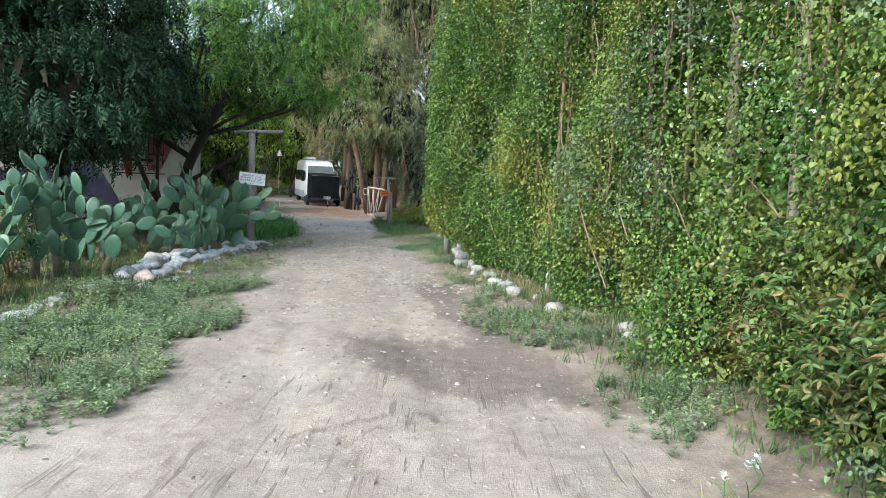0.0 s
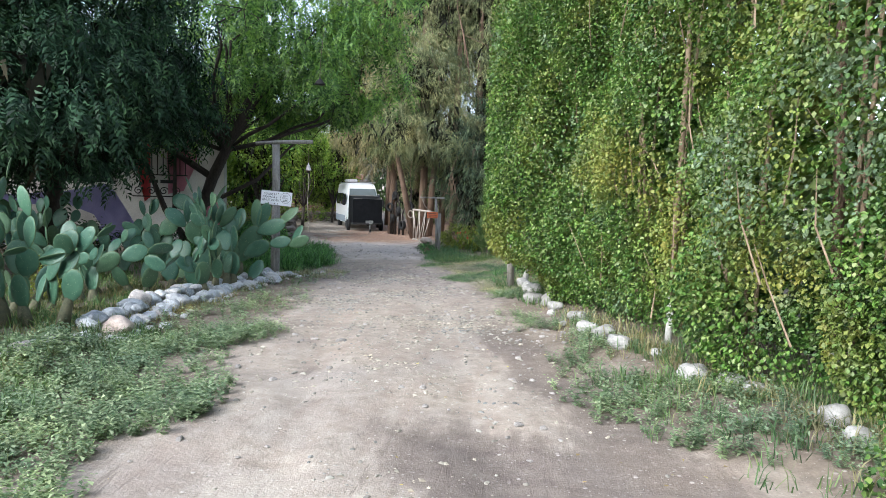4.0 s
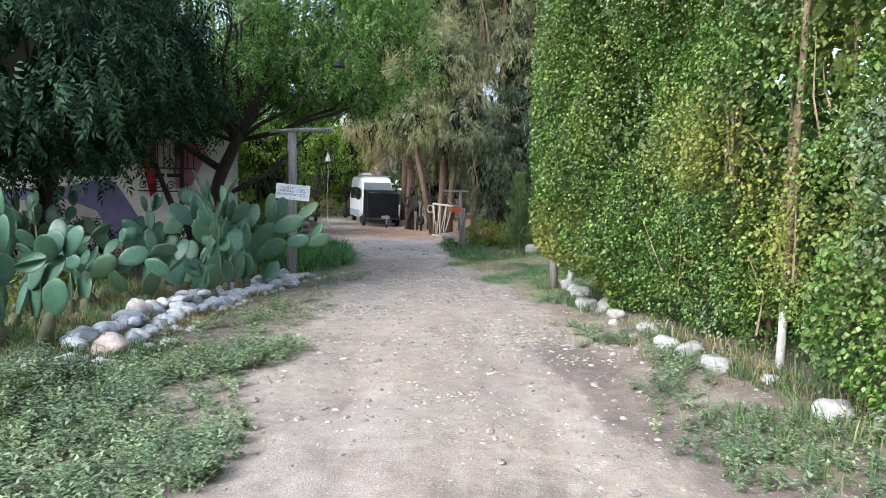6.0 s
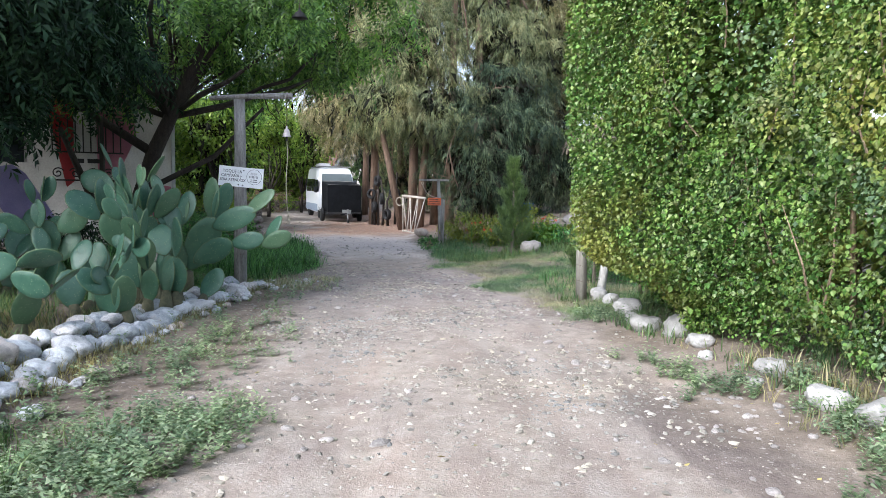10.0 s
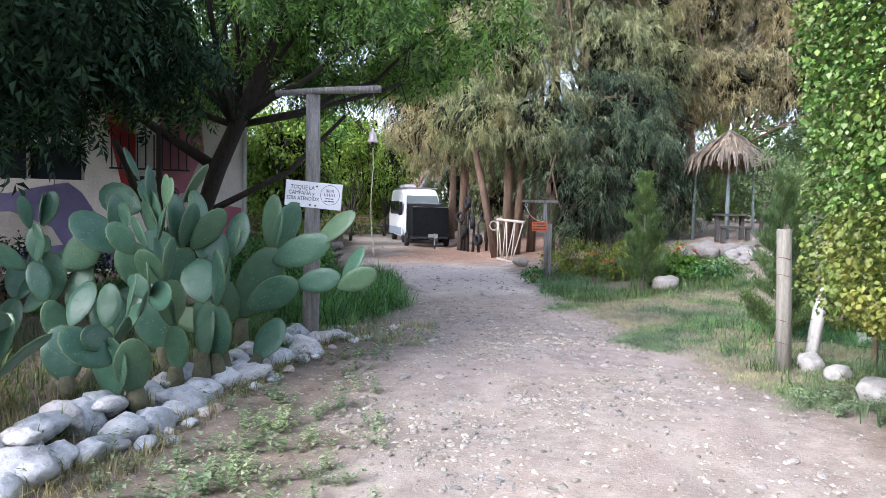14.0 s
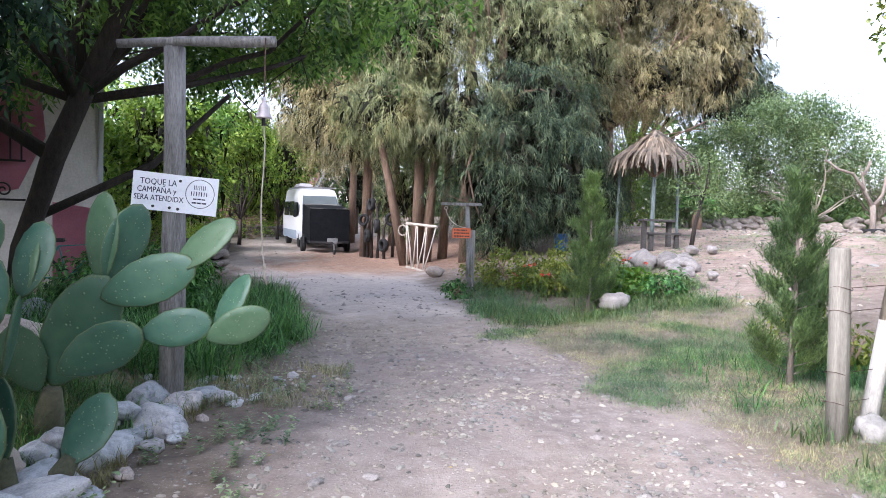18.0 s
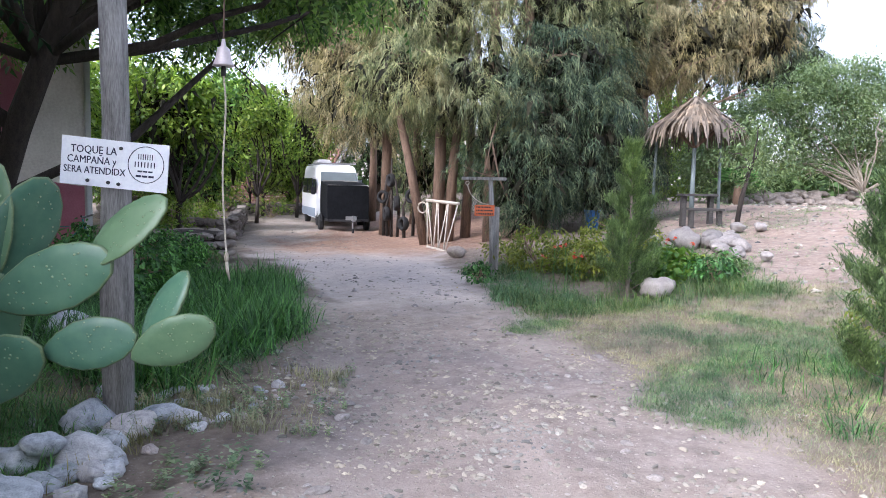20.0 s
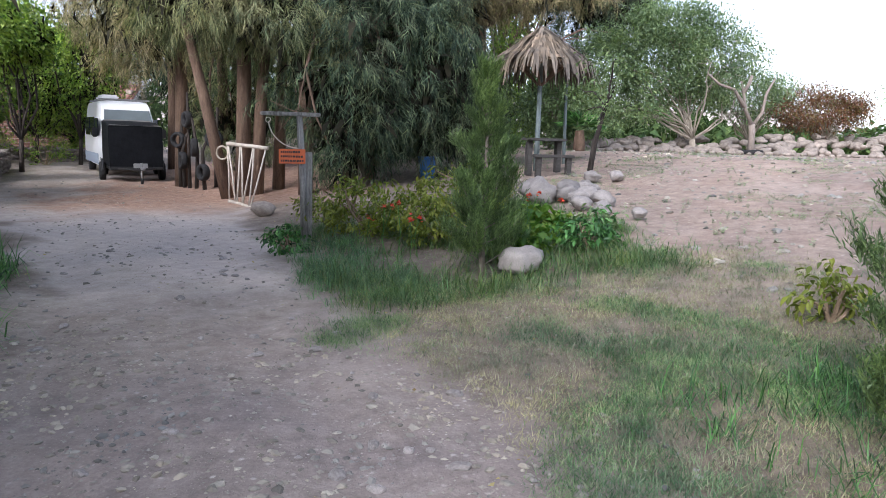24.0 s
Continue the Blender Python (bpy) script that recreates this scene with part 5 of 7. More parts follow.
def off_left(x, y):
    return lerp_at(y, LEFT_EDGE) - x


def off_right(x, y):
    return x - lerp_at(y, RIGHT_EDGE)


r_g = np.random.default_rng(14)
TUFTS = [tuft(r_g, 8, 0.22, 0.009, 0.05, 42) for _ in range(4)]
SHORT = [turf(r_g) for _ in range(5)]
REEDS = [tuft(r_g, 15, 0.6, 0.015, 0.1, 80, 12) for _ in range(5)]
LONG = [tuft(r_g, 14, 0.42, 0.01, 0.09, 82, 22) for _ in range(4)]
WEEDS = [weed_shape(r_g) for _ in range(5)]
sow("weeds", 19000, (-8.0, -2.6, 2.5, 18), WEEDS, WEED, "low grey-green weeds on the verge", "weeds", seed=1,
    accept=lambda x, y: (0.08 + 0.92 * smooth((y - 5.4 + 0.5 * wave(x, y, 1.9, 4)) / 0.7)) * smooth((off_left(x, y) + 0.3 * (y > 5) + 0.35 * wave(x, y, 2.2, 3)) / 0.5) * (0.35 + 0.6 * (wave(x, y, 1.6, 7) > -0.25)) * np.where(y > 14.5, 0.14, np.where(y > 12.5, 0.35, np.where(y > 11, 0.75, 1))) * (x > -5.3 - 3 * (y < 9)) * (1 - 0.85 * (y > 11) * (x < -4.6)))
sow("verge_grass", 6000, (-9, -2.6, 2.0, 12), TUFTS, GRASS, "rough green grass on the verge", "grass", seed=2,
    accept=lambda x, y: smooth((y - 5.6) / 0.8) * smooth((off_left(x, y) - 0.5 + 0.4 * wave(x, y, 1.9, 5)) / 0.8) * (0.25 + 0.75 * (wave(x, y, 1.3, 2) > 0.1)))
sow("bed_grass", 2400, (-9, -5.2, 9, 20), TUFTS, GRASS, "grass between the cacti", "grass", seed=3, accept=lambda x, y: 0.25 + 0.75 * (wave(x, y, 2, 9) > 0))
sow("hedge_foot_grass", 9000, (-0.5, 4.5, 2.5, 18.2), TUFTS, GRASS, "green grass at the hedge foot", "grass", seed=4,
    accept=lambda x, y: smooth((off_right(x, y) - 0.15 + 0.4 * wave(x, y, 2.2, 1)) / 0.9) * (0.2 + 0.8 * (wave(x, y, 1.7, 4) > 0.05)) * np.where(y > 10.5, smooth((x - lerp_at(y, HEDGE_LINE) + 0.35) / 0.3) * 0.7, 1.0))
sow("dry_grass", 8500, (-0.5, 4.5, 5, 18.2), TUFTS, DRY, "dry straw grass at the hedge foot", "grass", (0.6, 1.6), seed=5,
    accept=lambda x, y: (0.06 * (x > lerp_at(y, HEDGE_LINE) - 0.6) + 0.94 * smooth((x - lerp_at(y, HEDGE_LINE) + 0.2) / 0.35)) * smooth((lerp_at(y, HEDGE_LINE) + 0.4 - x) / 0.4) * smooth((y - 6.5) / 2) * smooth((15 - y) / 2.5))
sow("right_weeds", 6000, (-0.6, 4, 2.5, 17), WEEDS, WEED, "low weeds on the verge", "weeds", seed=6,
    accept=lambda x, y: smooth((off_right(x, y) + 0.1 + 0.4 * wave(x, y, 2.2, 8)) / 0.6) * 0.8 * (wave(x, y, 1.5, 3) > -0.1) * smooth((lerp_at(y, HEDGE_LINE) + 0.3 - x) / 0.3))
sow("lawn", 36000, (-2.2, 4.5, 16.5, 24.5), SHORT, TURF, "short patchy green grass", "grass", seed=7,
    accept=lambda x, y: smooth((off_right(x, y) - 0.15 + 0.5 * wave(x, y, 2, 5) + 0.3 * wave(x, y, 5.5, 9)) / 0.5) * smooth((24 - y + 0.4 * wave(x, y, 2, 3)) / 0.8) * smooth((2.6 - x) / 1.0) * (0.08 + 0.92 * smooth((wave(x, y, 1.4, 11) + 0.6 * wave(x, y, 4, 2) + 0.1) / 0.5)))
sow("lawn_straw", 10000, (-2.2, 4.5, 16.5, 23.5), SHORT, STRAW, "dry straw in the lawn", "grass", seed=8,
    accept=lambda x, y: smooth((off_right(x, y) - 0.1) / 0.5) * smooth((2.8 - x) / 1.0) * (0.3 + 0.7 * (wave(x, y, 1.4, 11) + 0.6 * wave(x, y, 4, 2) < 0.1)))
sow("lawn_tufts", 2600, (-2.0, 2.6, 17.5, 24), REEDS, LUSH, "dark green grass clumps in the lawn", "grass", (0.09, 0.2), 28, accept=lambda x, y: smooth((off_right(x, y) - 0.3) / 0.4) * smooth((wave(x, y, 1.4, 11) + 0.6 * wave(x, y, 4, 2) - 0.25) / 0.3))
sow("lush_grass", 3600, (-8.5, -4.0, 19.3, 26.5), REEDS, LUSH, "lush long green grass beside the bell post", "grass", (0.6, 1.1), 9,
    accept=lambda x, y: smooth((off_left(x, y) - 0.05 - 0.55 * smooth((20.6 - y) / 1.0) + 0.25 * wave(x, y, 2, 5)) / 0.4) * smooth((26.5 - y) / 2))
sow("rubble_grass", 700, (-5.6, -3.7, 18.5, 20.2), TUFTS, STRAW, "dry grass among the rubble beside the post", "grass", (0.4, 0.9), 33, accept=lambda x, y: 0.15 + 0.85 * (wave(x, y, 3.0, 2) > 0.0))
sow("rubble_weeds", 260, (-5.4, -3.6, 18.4, 20.4), WEEDS, WEED, "low grey weeds among the rubble", "weeds", (0.5, 0.9), 34, accept=lambda x, y: 0.2 + 0.8 * (wave(x, y, 2.6, 7) > 0.1))
sow("bed_tall_grass", 2600, (-2.6, 1.8, 23.0, 28.2), LONG, GRASS, "long green grass in the flower bed", "grass", (0.5, 0.9), 10,
    accept=lambda x, y: smooth((off_right(x, y) - 0.25) / 0.4) * (0.15 + 0.85 * (wave(x, y, 1.6, 4) > 0)))
sow("field_grass", 9000, (1.3, 9, 21, 36), SHORT, TURF, "thin dry grass in patches on the field", "grass", (0.5, 1.1), 27, accept=lambda x, y: smooth((wave(x, y, 1.1, 5) + 0.6 * wave(x, y, 3.1, 1) - 0.25) / 0.4))
sow("bed_front_grass", 1000, (-2.6, 0.2, 23.3, 26.8), REEDS, BED_GRASS, "knee-high blue-green grass at the flower bed's edge", "grass", (0.28, 0.52), 29, accept=lambda x, y: smooth((off_right(x, y) - 0.1) / 0.3) * smooth((1.6 - off_right(x, y)) / 0.5) * (0.25 + 0.75 * (wave(x, y, 2.1, 4) > -0.1)))
sow("field_weeds", 2600, (1.3, 12, 22, 40), WEEDS + WEEDS[:2], WEED, "sparse grey weeds on the stony field", "weeds", (0.25, 0.75), 11, accept=lambda x, y: 0.06 + 0.94 * (wave(x, y, 0.9, 5) + 0.5 * wave(x, y, 2.7, 1) > 0.05))

sow("cypress_grass", 420, (-0.2, 1.9, 18.6, 20.6), LONG, LUSH, "long green grass around the young cypress", "grass", (0.5, 0.85), 21, accept=lambda x, y: 0.1 + 0.9 * (np.hypot(x - 0.6, y - 19.5) > 0.3) * (wave(x, y, 2.0, 5) > 0.0))
sow("bed_straw", 3800, (-6.6, -4.7, 9.5, 19), TUFTS, DRY, "dry straw between the cacti and the stones", "grass", (0.4, 0.9), 22, accept=lambda x, y: 0.2 + 0.8 * (wave(x, y, 2.4, 6) > 0.0))
sow("stone_grass", 1300, (-6.6, -4.6, 16.4, 19.2), LONG, LUSH, "long green grass behind the edging stones", "grass", (0.35, 0.7), 23, accept=lambda x, y: (x < -5.15 + 0.3 * smooth((y - 17.3) / 0.6)) * (0.15 + 0.85 * (wave(x, y, 2.0, 8) > -0.1)))

sow("fallen_leaves", 1500, (-5.6, 3.6, 3, 30), [diamond(0.045, 0.03, 0.2), diamond(0.035, 0.03, -0.2), diamond(0.06, 0.016, 0.3)], FALLEN, "fallen yellow and brown leaves on the drive", "leaves", (0.6, 1.2), 24,
    accept=lambda x, y: 0.12 + 0.88 * np.maximum(smooth((off_right(x, y) + 0.9) / 0.6) * smooth((lerp_at(y, HEDGE_LINE) + 0.2 - x) / 0.3), smooth((off_left(x, y) + 0.2) / 0.6)))


# ---- plain materials for built things ----
def plain(name, colour, rough=0.5, metal=0.0, dirt=0.25, scale=6.0, strength=0.05):
    d = tuple(c * (1 - dirt) for c in colour)
    return surface(name, d, colour, scale, rough, metal, strength, 80)


WHITE_PAINT = plain("van_white", (0.8, 0.81, 0.82), 0.3, 0, 0.06, 3, 0.0)
BLUE_GREY = plain("van_blue_grey", (0.3, 0.36, 0.45), 0.4)
DARK_GLASS = plain("tinted_glass", (0.02, 0.025, 0.03), 0.08, 0, 0.1, 3, 0.0)
# raised base colour paints the sky's reflection into the windscreen
SKY_GLASS = plain("windscreen_sky", (0.15, 0.18, 0.19), 0.08, 0, 0.2, 3, 0.0)
RUBBER = plain("rubber", (0.012, 0.012, 0.013), 0.85, 0, 0.4)
STEEL = plain("galvanised_steel", (0.45, 0.46, 0.47), 0.45, 0.8)
TARP = surface("black_tarp", (0.004, 0.005, 0.006), (0.012, 0.013, 0.016), 3, 0.6, strength=0.5, fine=9, distance=0.03, spec=0.08)
TARP_TOP = plain("grey_tarp_top", (0.2, 0.19, 0.17), 0.85)
BLACK = plain("black_paint", (0.02, 0.02, 0.022), 0.5)
LAMP_GLASS = plain("lamp_glass", (0.55, 0.57, 0.6), 0.12, 0, 0.2, 3, 0.0)
BOARD = surface("white_board", (0.66, 0.69, 0.74), (0.84, 0.86, 0.88), 3, 0.7, strength=0.1)
INK = plain("blue_black_ink", (0.02, 0.025, 0.06), 0.7)
ORANGE = surface("orange_board", (0.5, 0.1, 0.03), (0.7, 0.17, 0.06), 5, 0.7)
BELL_METAL = plain("bell_metal", (0.52, 0.47, 0.47), 0.5, 0.3)
ROPE = surface("rope", (0.28, 0.25, 0.2), (0.5, 0.45, 0.37), 30, 0.95, strength=0.6, fine=150)
PLASTER = surface("white_plaster", (0.38, 0.36, 0.335), (0.62, 0.6, 0.565), 1.6, 0.9, strength=0.3, fine=25, distance=0.02)
MURAL_RED = surface("mural_red", (0.34, 0.028, 0.036), (0.5, 0.06, 0.065), 2, 0.85)
MURAL_PINK = surface("mural_pink", (0.38, 0.13, 0.18), (0.52, 0.22, 0.28), 2, 0.85)
MURAL_VIOLET = surface("mural_violet", (0.15, 0.14, 0.29), (0.26, 0.25, 0.43), 2, 0.85)
IRON = plain("wrought_iron", (0.015, 0.013, 0.013), 0.6, 0.3)
BRICK = surface("brick", (0.09, 0.042, 0.03), (0.19, 0.09, 0.062), 6, 0.9, vary=0.35)
MORTAR = surface("mortar", (0.25, 0.2, 0.16), (0.4, 0.34, 0.28), 6, 0.95)
ROOF_TILE = surface("clay_tile", (0.22, 0.1, 0.065), (0.4, 0.2, 0.14), 5, 0.9, vary=0.3)
TEAL = plain("teal_paint", (0.05, 0.25, 0.25), 0.4)
BLUE_PAINT = plain("blue_plastic", (0.03, 0.14, 0.4), 0.4)
WIRE = plain("rusty_wire", (0.12, 0.08, 0.06), 0.7, 0.6)


def gz(x, y):
    return float(height(x, y))


# ---- bell post with its sign and bell ----
def bell_post():
    g = gz(-5.0, 18.6)
    t = thing("bell_post", (-5.0, 18.6, g), "grey weathered wooden post with a cross beam", "post")
    bm = bmesh.new()
    h = 2.88 - g
    tube(bm, [(0.01, 0, -0.1), (0, 0, h * 0.3), (0.01, 0, h * 0.7), (0, 0, h)], [0.092, 0.088, 0.084, 0.08], 14, 0.25)
    part("post", bm, GREY_WOOD, t, smooth_faces=True)
    bm = bmesh.new()
    tube(bm, [(-0.42, -0.06, h + 0.0), (0.1, -0.06, h + 0.035), (0.5, -0.07, h + 0.04), (0.82, -0.08, h + 0.05)], [0.036, 0.042, 0.045, 0.04], 9, 0.3)
    part("beam", bm, GREY_WOOD, t, smooth_faces=True)
    for z in (0.55, 0.57):
        bm = bmesh.new()
        ring = [(0.092 * math.cos(a), 0.092 * math.sin(a), z) for a in np.linspace(0, 2 * math.pi, 17)]
        tube(bm, ring, 0.003, 5)
        part("wire_loop", bm, WIRE, t)


def lettering(words, size, width, m, parent, material, name="lettering"):
    c = bpy.data.curves.new("words", "FONT")
    c.body, c.size, c.extrude, c.resolution_u = words, size, 0.0015, 2
    tmp = bpy.data.objects.new("words", c)
    me = bpy.data.meshes.new_from_object(tmp)
    me.materials.append(material)
    bpy.data.objects.remove(tmp)
    wide = max(v.co.x for v in me.vertices)
    return part(name, me, parent=parent, m=m @ Matrix.Diagonal((width / wide, 1, 1, 1)))


def sign_board():
    t = thing("sign_board", (-4.945, 18.5, 1.72), "white hand-painted board with blue-black lettering nailed to the post", "sign")
    t.matrix_world = pose(-4.945, 18.492, 1.715, 90, 0, 0) @ pose(0, 0, 0, 0, 0, -4.0)
    bm = bmesh.new()
    w, h = 0.335, 0.145
    edge = [(-w, -h), (w, -h * 1.06), (w * 1.01, h), (w * 0.1, h * 1.0), (-w * 0.99, h * 1.06)]
    low = [bm.verts.new((x, y, 0.0)) for x, y in edge]
    top = [bm.verts.new((x, y, 0.012)) for x, y in edge]
    bm.faces.new(low[::-1]), bm.faces.new(top)
    for k in range(5):
        bm.faces.new((low[k], low[(k + 1) % 5], top[(k + 1) % 5], top[k]))
    part("panel", bm, BOARD, t)
    for words, x, y, s, wd in (("TOQUE LA", -0.275, 0.055, 0.068, 0.29), ("CAMPAÑA y", -0.295, -0.008, 0.066, 0.31), ("SERA ATENDIDX", -0.315, -0.07, 0.062, 0.39)):
        lettering(words, s, wd, pose(x, y, 0.0135), t, INK)
    # round emblem drawn as plain shapes
    bm = bmesh.new()
    tube(bm, [(0.2 + 0.112 * math.cos(a), 0.012 + 0.112 * math.sin(a), 0.0135) for a in np.linspace(0, 2 * math.pi, 33)], 0.0025, 5)
    part("emblem_ring", bm, INK, t)
    for x0, x1, y, hgt in ((0.15, 0.25, 0.06, 0.034), (0.13, 0.27, 0.012, 0.034), (0.15, 0.25, -0.03, 0.01), (0.14, 0.26, -0.06, 0.012)):
        bm = bmesh.new()
        k = 7 if hgt > 0.02 else 3
        for i in range(k):
            a = x0 + (x1 - x0) * i / k
            box(bm, a, a + (x1 - x0) / k * (0.28 if hgt > 0.02 else 0.8), y - hgt / 2, y + hgt / 2, 0.012, 0.015)
        part("emblem_mark", bm, INK, t)
    for x, y in ((-0.03, -0.118), (0.035, -0.122), (0.04, 0.1), (-0.16, -0.115)):
        bm = bmesh.new()
        lathe(bm, [(0.012, 0), (0.01, 0.012), (0.0, 0.016)], 8, pose(x, y, 0.011))
        part("nail_head", bm, BLACK, t)


def bell():
    t = thing("bell", (-4.245, 18.44, 2.32), "small pale metal bell with a long pull rope", "bell")
    bm = bmesh.new()
    lathe(bm, [(0.066, 0.0), (0.061, 0.01), (0.048, 0.045), (0.041, 0.08), (0.034, 0.106), (0.015, 0.12), (0.01, 0.16)], 18)
    part("bell_body", bm, BELL_METAL, t, smooth_faces=True)
    bm = bmesh.new()
    tube(bm, [(0, 0, 0.15), (0.0, 0.02, 0.4), (0, 0.02, 0.62)], 0.006, 6)
    part("hanger", bm, WIRE, t)
    bm = bmesh.new()
    tube(bm, [(0, 0, 0.03), (0, 0, -0.06)], [0.012, 0.018], 8)
    part("clapper", bm, IRON, t)
    bm = bmesh.new()
    pts = [(0, 0, -0.06)] + [(0.012 * math.sin(k * 0.8), 0.01 * math.cos(k), -0.06 - k * 0.112) for k in range(1, 10)] + [(0.045, -0.1, -1.14)]
    tube(bm, pts, 0.006, 7)
    part("rope", bm, ROPE, t)
    bm = bmesh.new()
    lathe(bm, [(0.006, -0.03), (0.014, -0.015), (0.017, 0.0), (0.013, 0.02), (0.006, 0.035)], 10, pose(0.045, -0.1, -1.16))
    tube(bm, [(0.045, -0.1, -1.18), (0.05, -0.1, -1.24), (0.065, -0.1, -1.3)], [0.01, 0.012, 0.004], 6)
    part("knot", bm, ROPE, t, smooth_faces=True)


bell_post()
sign_board()
bell()


# ---- orange sign on its T-shaped post ----
def t_post():
    g = gz(-2.12, 27.2)
    t = thing("hanging_sign_post", (-2.12, 27.2, g), "grey wooden T-shaped post with an orange sign", "sign post")
    h = 1.79 - g
    bm = bmesh.new()
    tube(bm, [(0.02, 0, -0.1), (0, 0, h * 0.5), (-0.05, 0, h)], [0.05, 0.045, 0.04], 8, 0.2)
    part("post", bm, GREY_WOOD, t, smooth_faces=True)
    bm = solid(0.03, 0.13, 0.02, 0.07, -0.1, h * 0.72, 0.008)
    part("side_plank", bm, GREY_WOOD, t)
    bm = solid(-0.58, 0.24, -0.06, 0.05, h - 0.01, h + 0.045, 0.012)
    part("crossbar", bm, GREY_WOOD, t)
    bm = bmesh.new()
    arc = [(-0.05 - 0.42 * math.sin(a), 0, h - 0.45 + 0.4 * (1 - math.cos(a)) * 1.0) for a in np.linspace(0, 1.45, 9)]
    curl = [(-0.47 + 0.035 * math.cos(a), 0, h - 0.07 + 0.035 * math.sin(a)) for a in np.linspace(0, 5.5, 10)]
    tube(bm, arc + curl, 0.008, 6)
    part("bracket", bm, GATE_WOOD, t)
    bm = solid(-0.33, 0.03, -0.075, -0.055, h - 0.66, h - 0.46, 0.005)
    sign = part("sign", bm, ORANGE, t, "orange board with dark writing")
    r = random.Random(4)
    for row, z in enumerate((h - 0.5, h - 0.56, h - 0.62)):
        bm = bmesh.new()
        x = -0.3
        while x < (0.0 if row else -0.06):
            w = r.uniform(0.015, 0.03)
            box(bm, x, x + w, -0.079, -0.073, z - 0.014, z + 0.014)
            x += w + 0.008
        part("writing", bm, BLACK, sign)


t_post()


def gate():
    a, b = Vector((-3.52, 33.0, 0.05)), Vector((-3.02, 31.95, 0.05))
    t = thing("leaning_gate", (-3.52, 33.0, gz(-3.52, 33.0)), "pale wooden slatted gate leaning against the tree trunks", "gate")
    z0 = gz(-3.52, 33.0)
    low0, low1 = Vector((0, 0, 0.04)), b - a + Vector((0, 0, 0.0))
    top0, top1 = Vector((-0.03, 0.12, 1.26)), Vector((0.82, -0.75, 1.2))

    def bar(name, p, q, rad):
        bm = bmesh.new()
        tube(bm, [p, (p + q) / 2 + Vector((0.01, 0, 0.005)), q], [rad, rad * 0.95, rad * 0.9], 7, 0.2)
        part(name, bm, GATE_WOOD, t, smooth_faces=True)

    bar("top_rail", top0, top1, 0.045)
    bar("bottom_rail", low0, low1, 0.04)
    for u, v in ((0.0, 0.02), (0.02, 0.3), (0.33, 0.36), (0.36, 0.62), (0.66, 0.62), (0.68, 0.9), (0.97, 0.96)):
        bar("slat", low0.lerp(low1, v), top0.lerp(top1, u), 0.02)


gate()


# ---- van and trailer ----
def wheel(parent, x, y, z, rad, wide, name="wheel"):
    m = pose(x, y, z, 0, 90, 0)
    w = part(name, lathe(bmesh.new(), [(rad * 0.62, -wide / 2), (rad * 0.93, -wide / 2), (rad, -wide * 0.3), (rad, wide * 0.3), (rad * 0.93, wide / 2), (rad * 0.62, wide / 2)], 24), RUBBER, parent, "black rubber tyre", True, m)
    part("rim", lathe(bmesh.new(), [(rad * 0.6, -wide * 0.35), (rad * 0.62, -wide * 0.42), (rad * 0.45, -wide * 0.3), (rad * 0.15, -wide * 0.36), (rad * 0.1, wide * 0.3)], 20), STEEL, w)
    return w


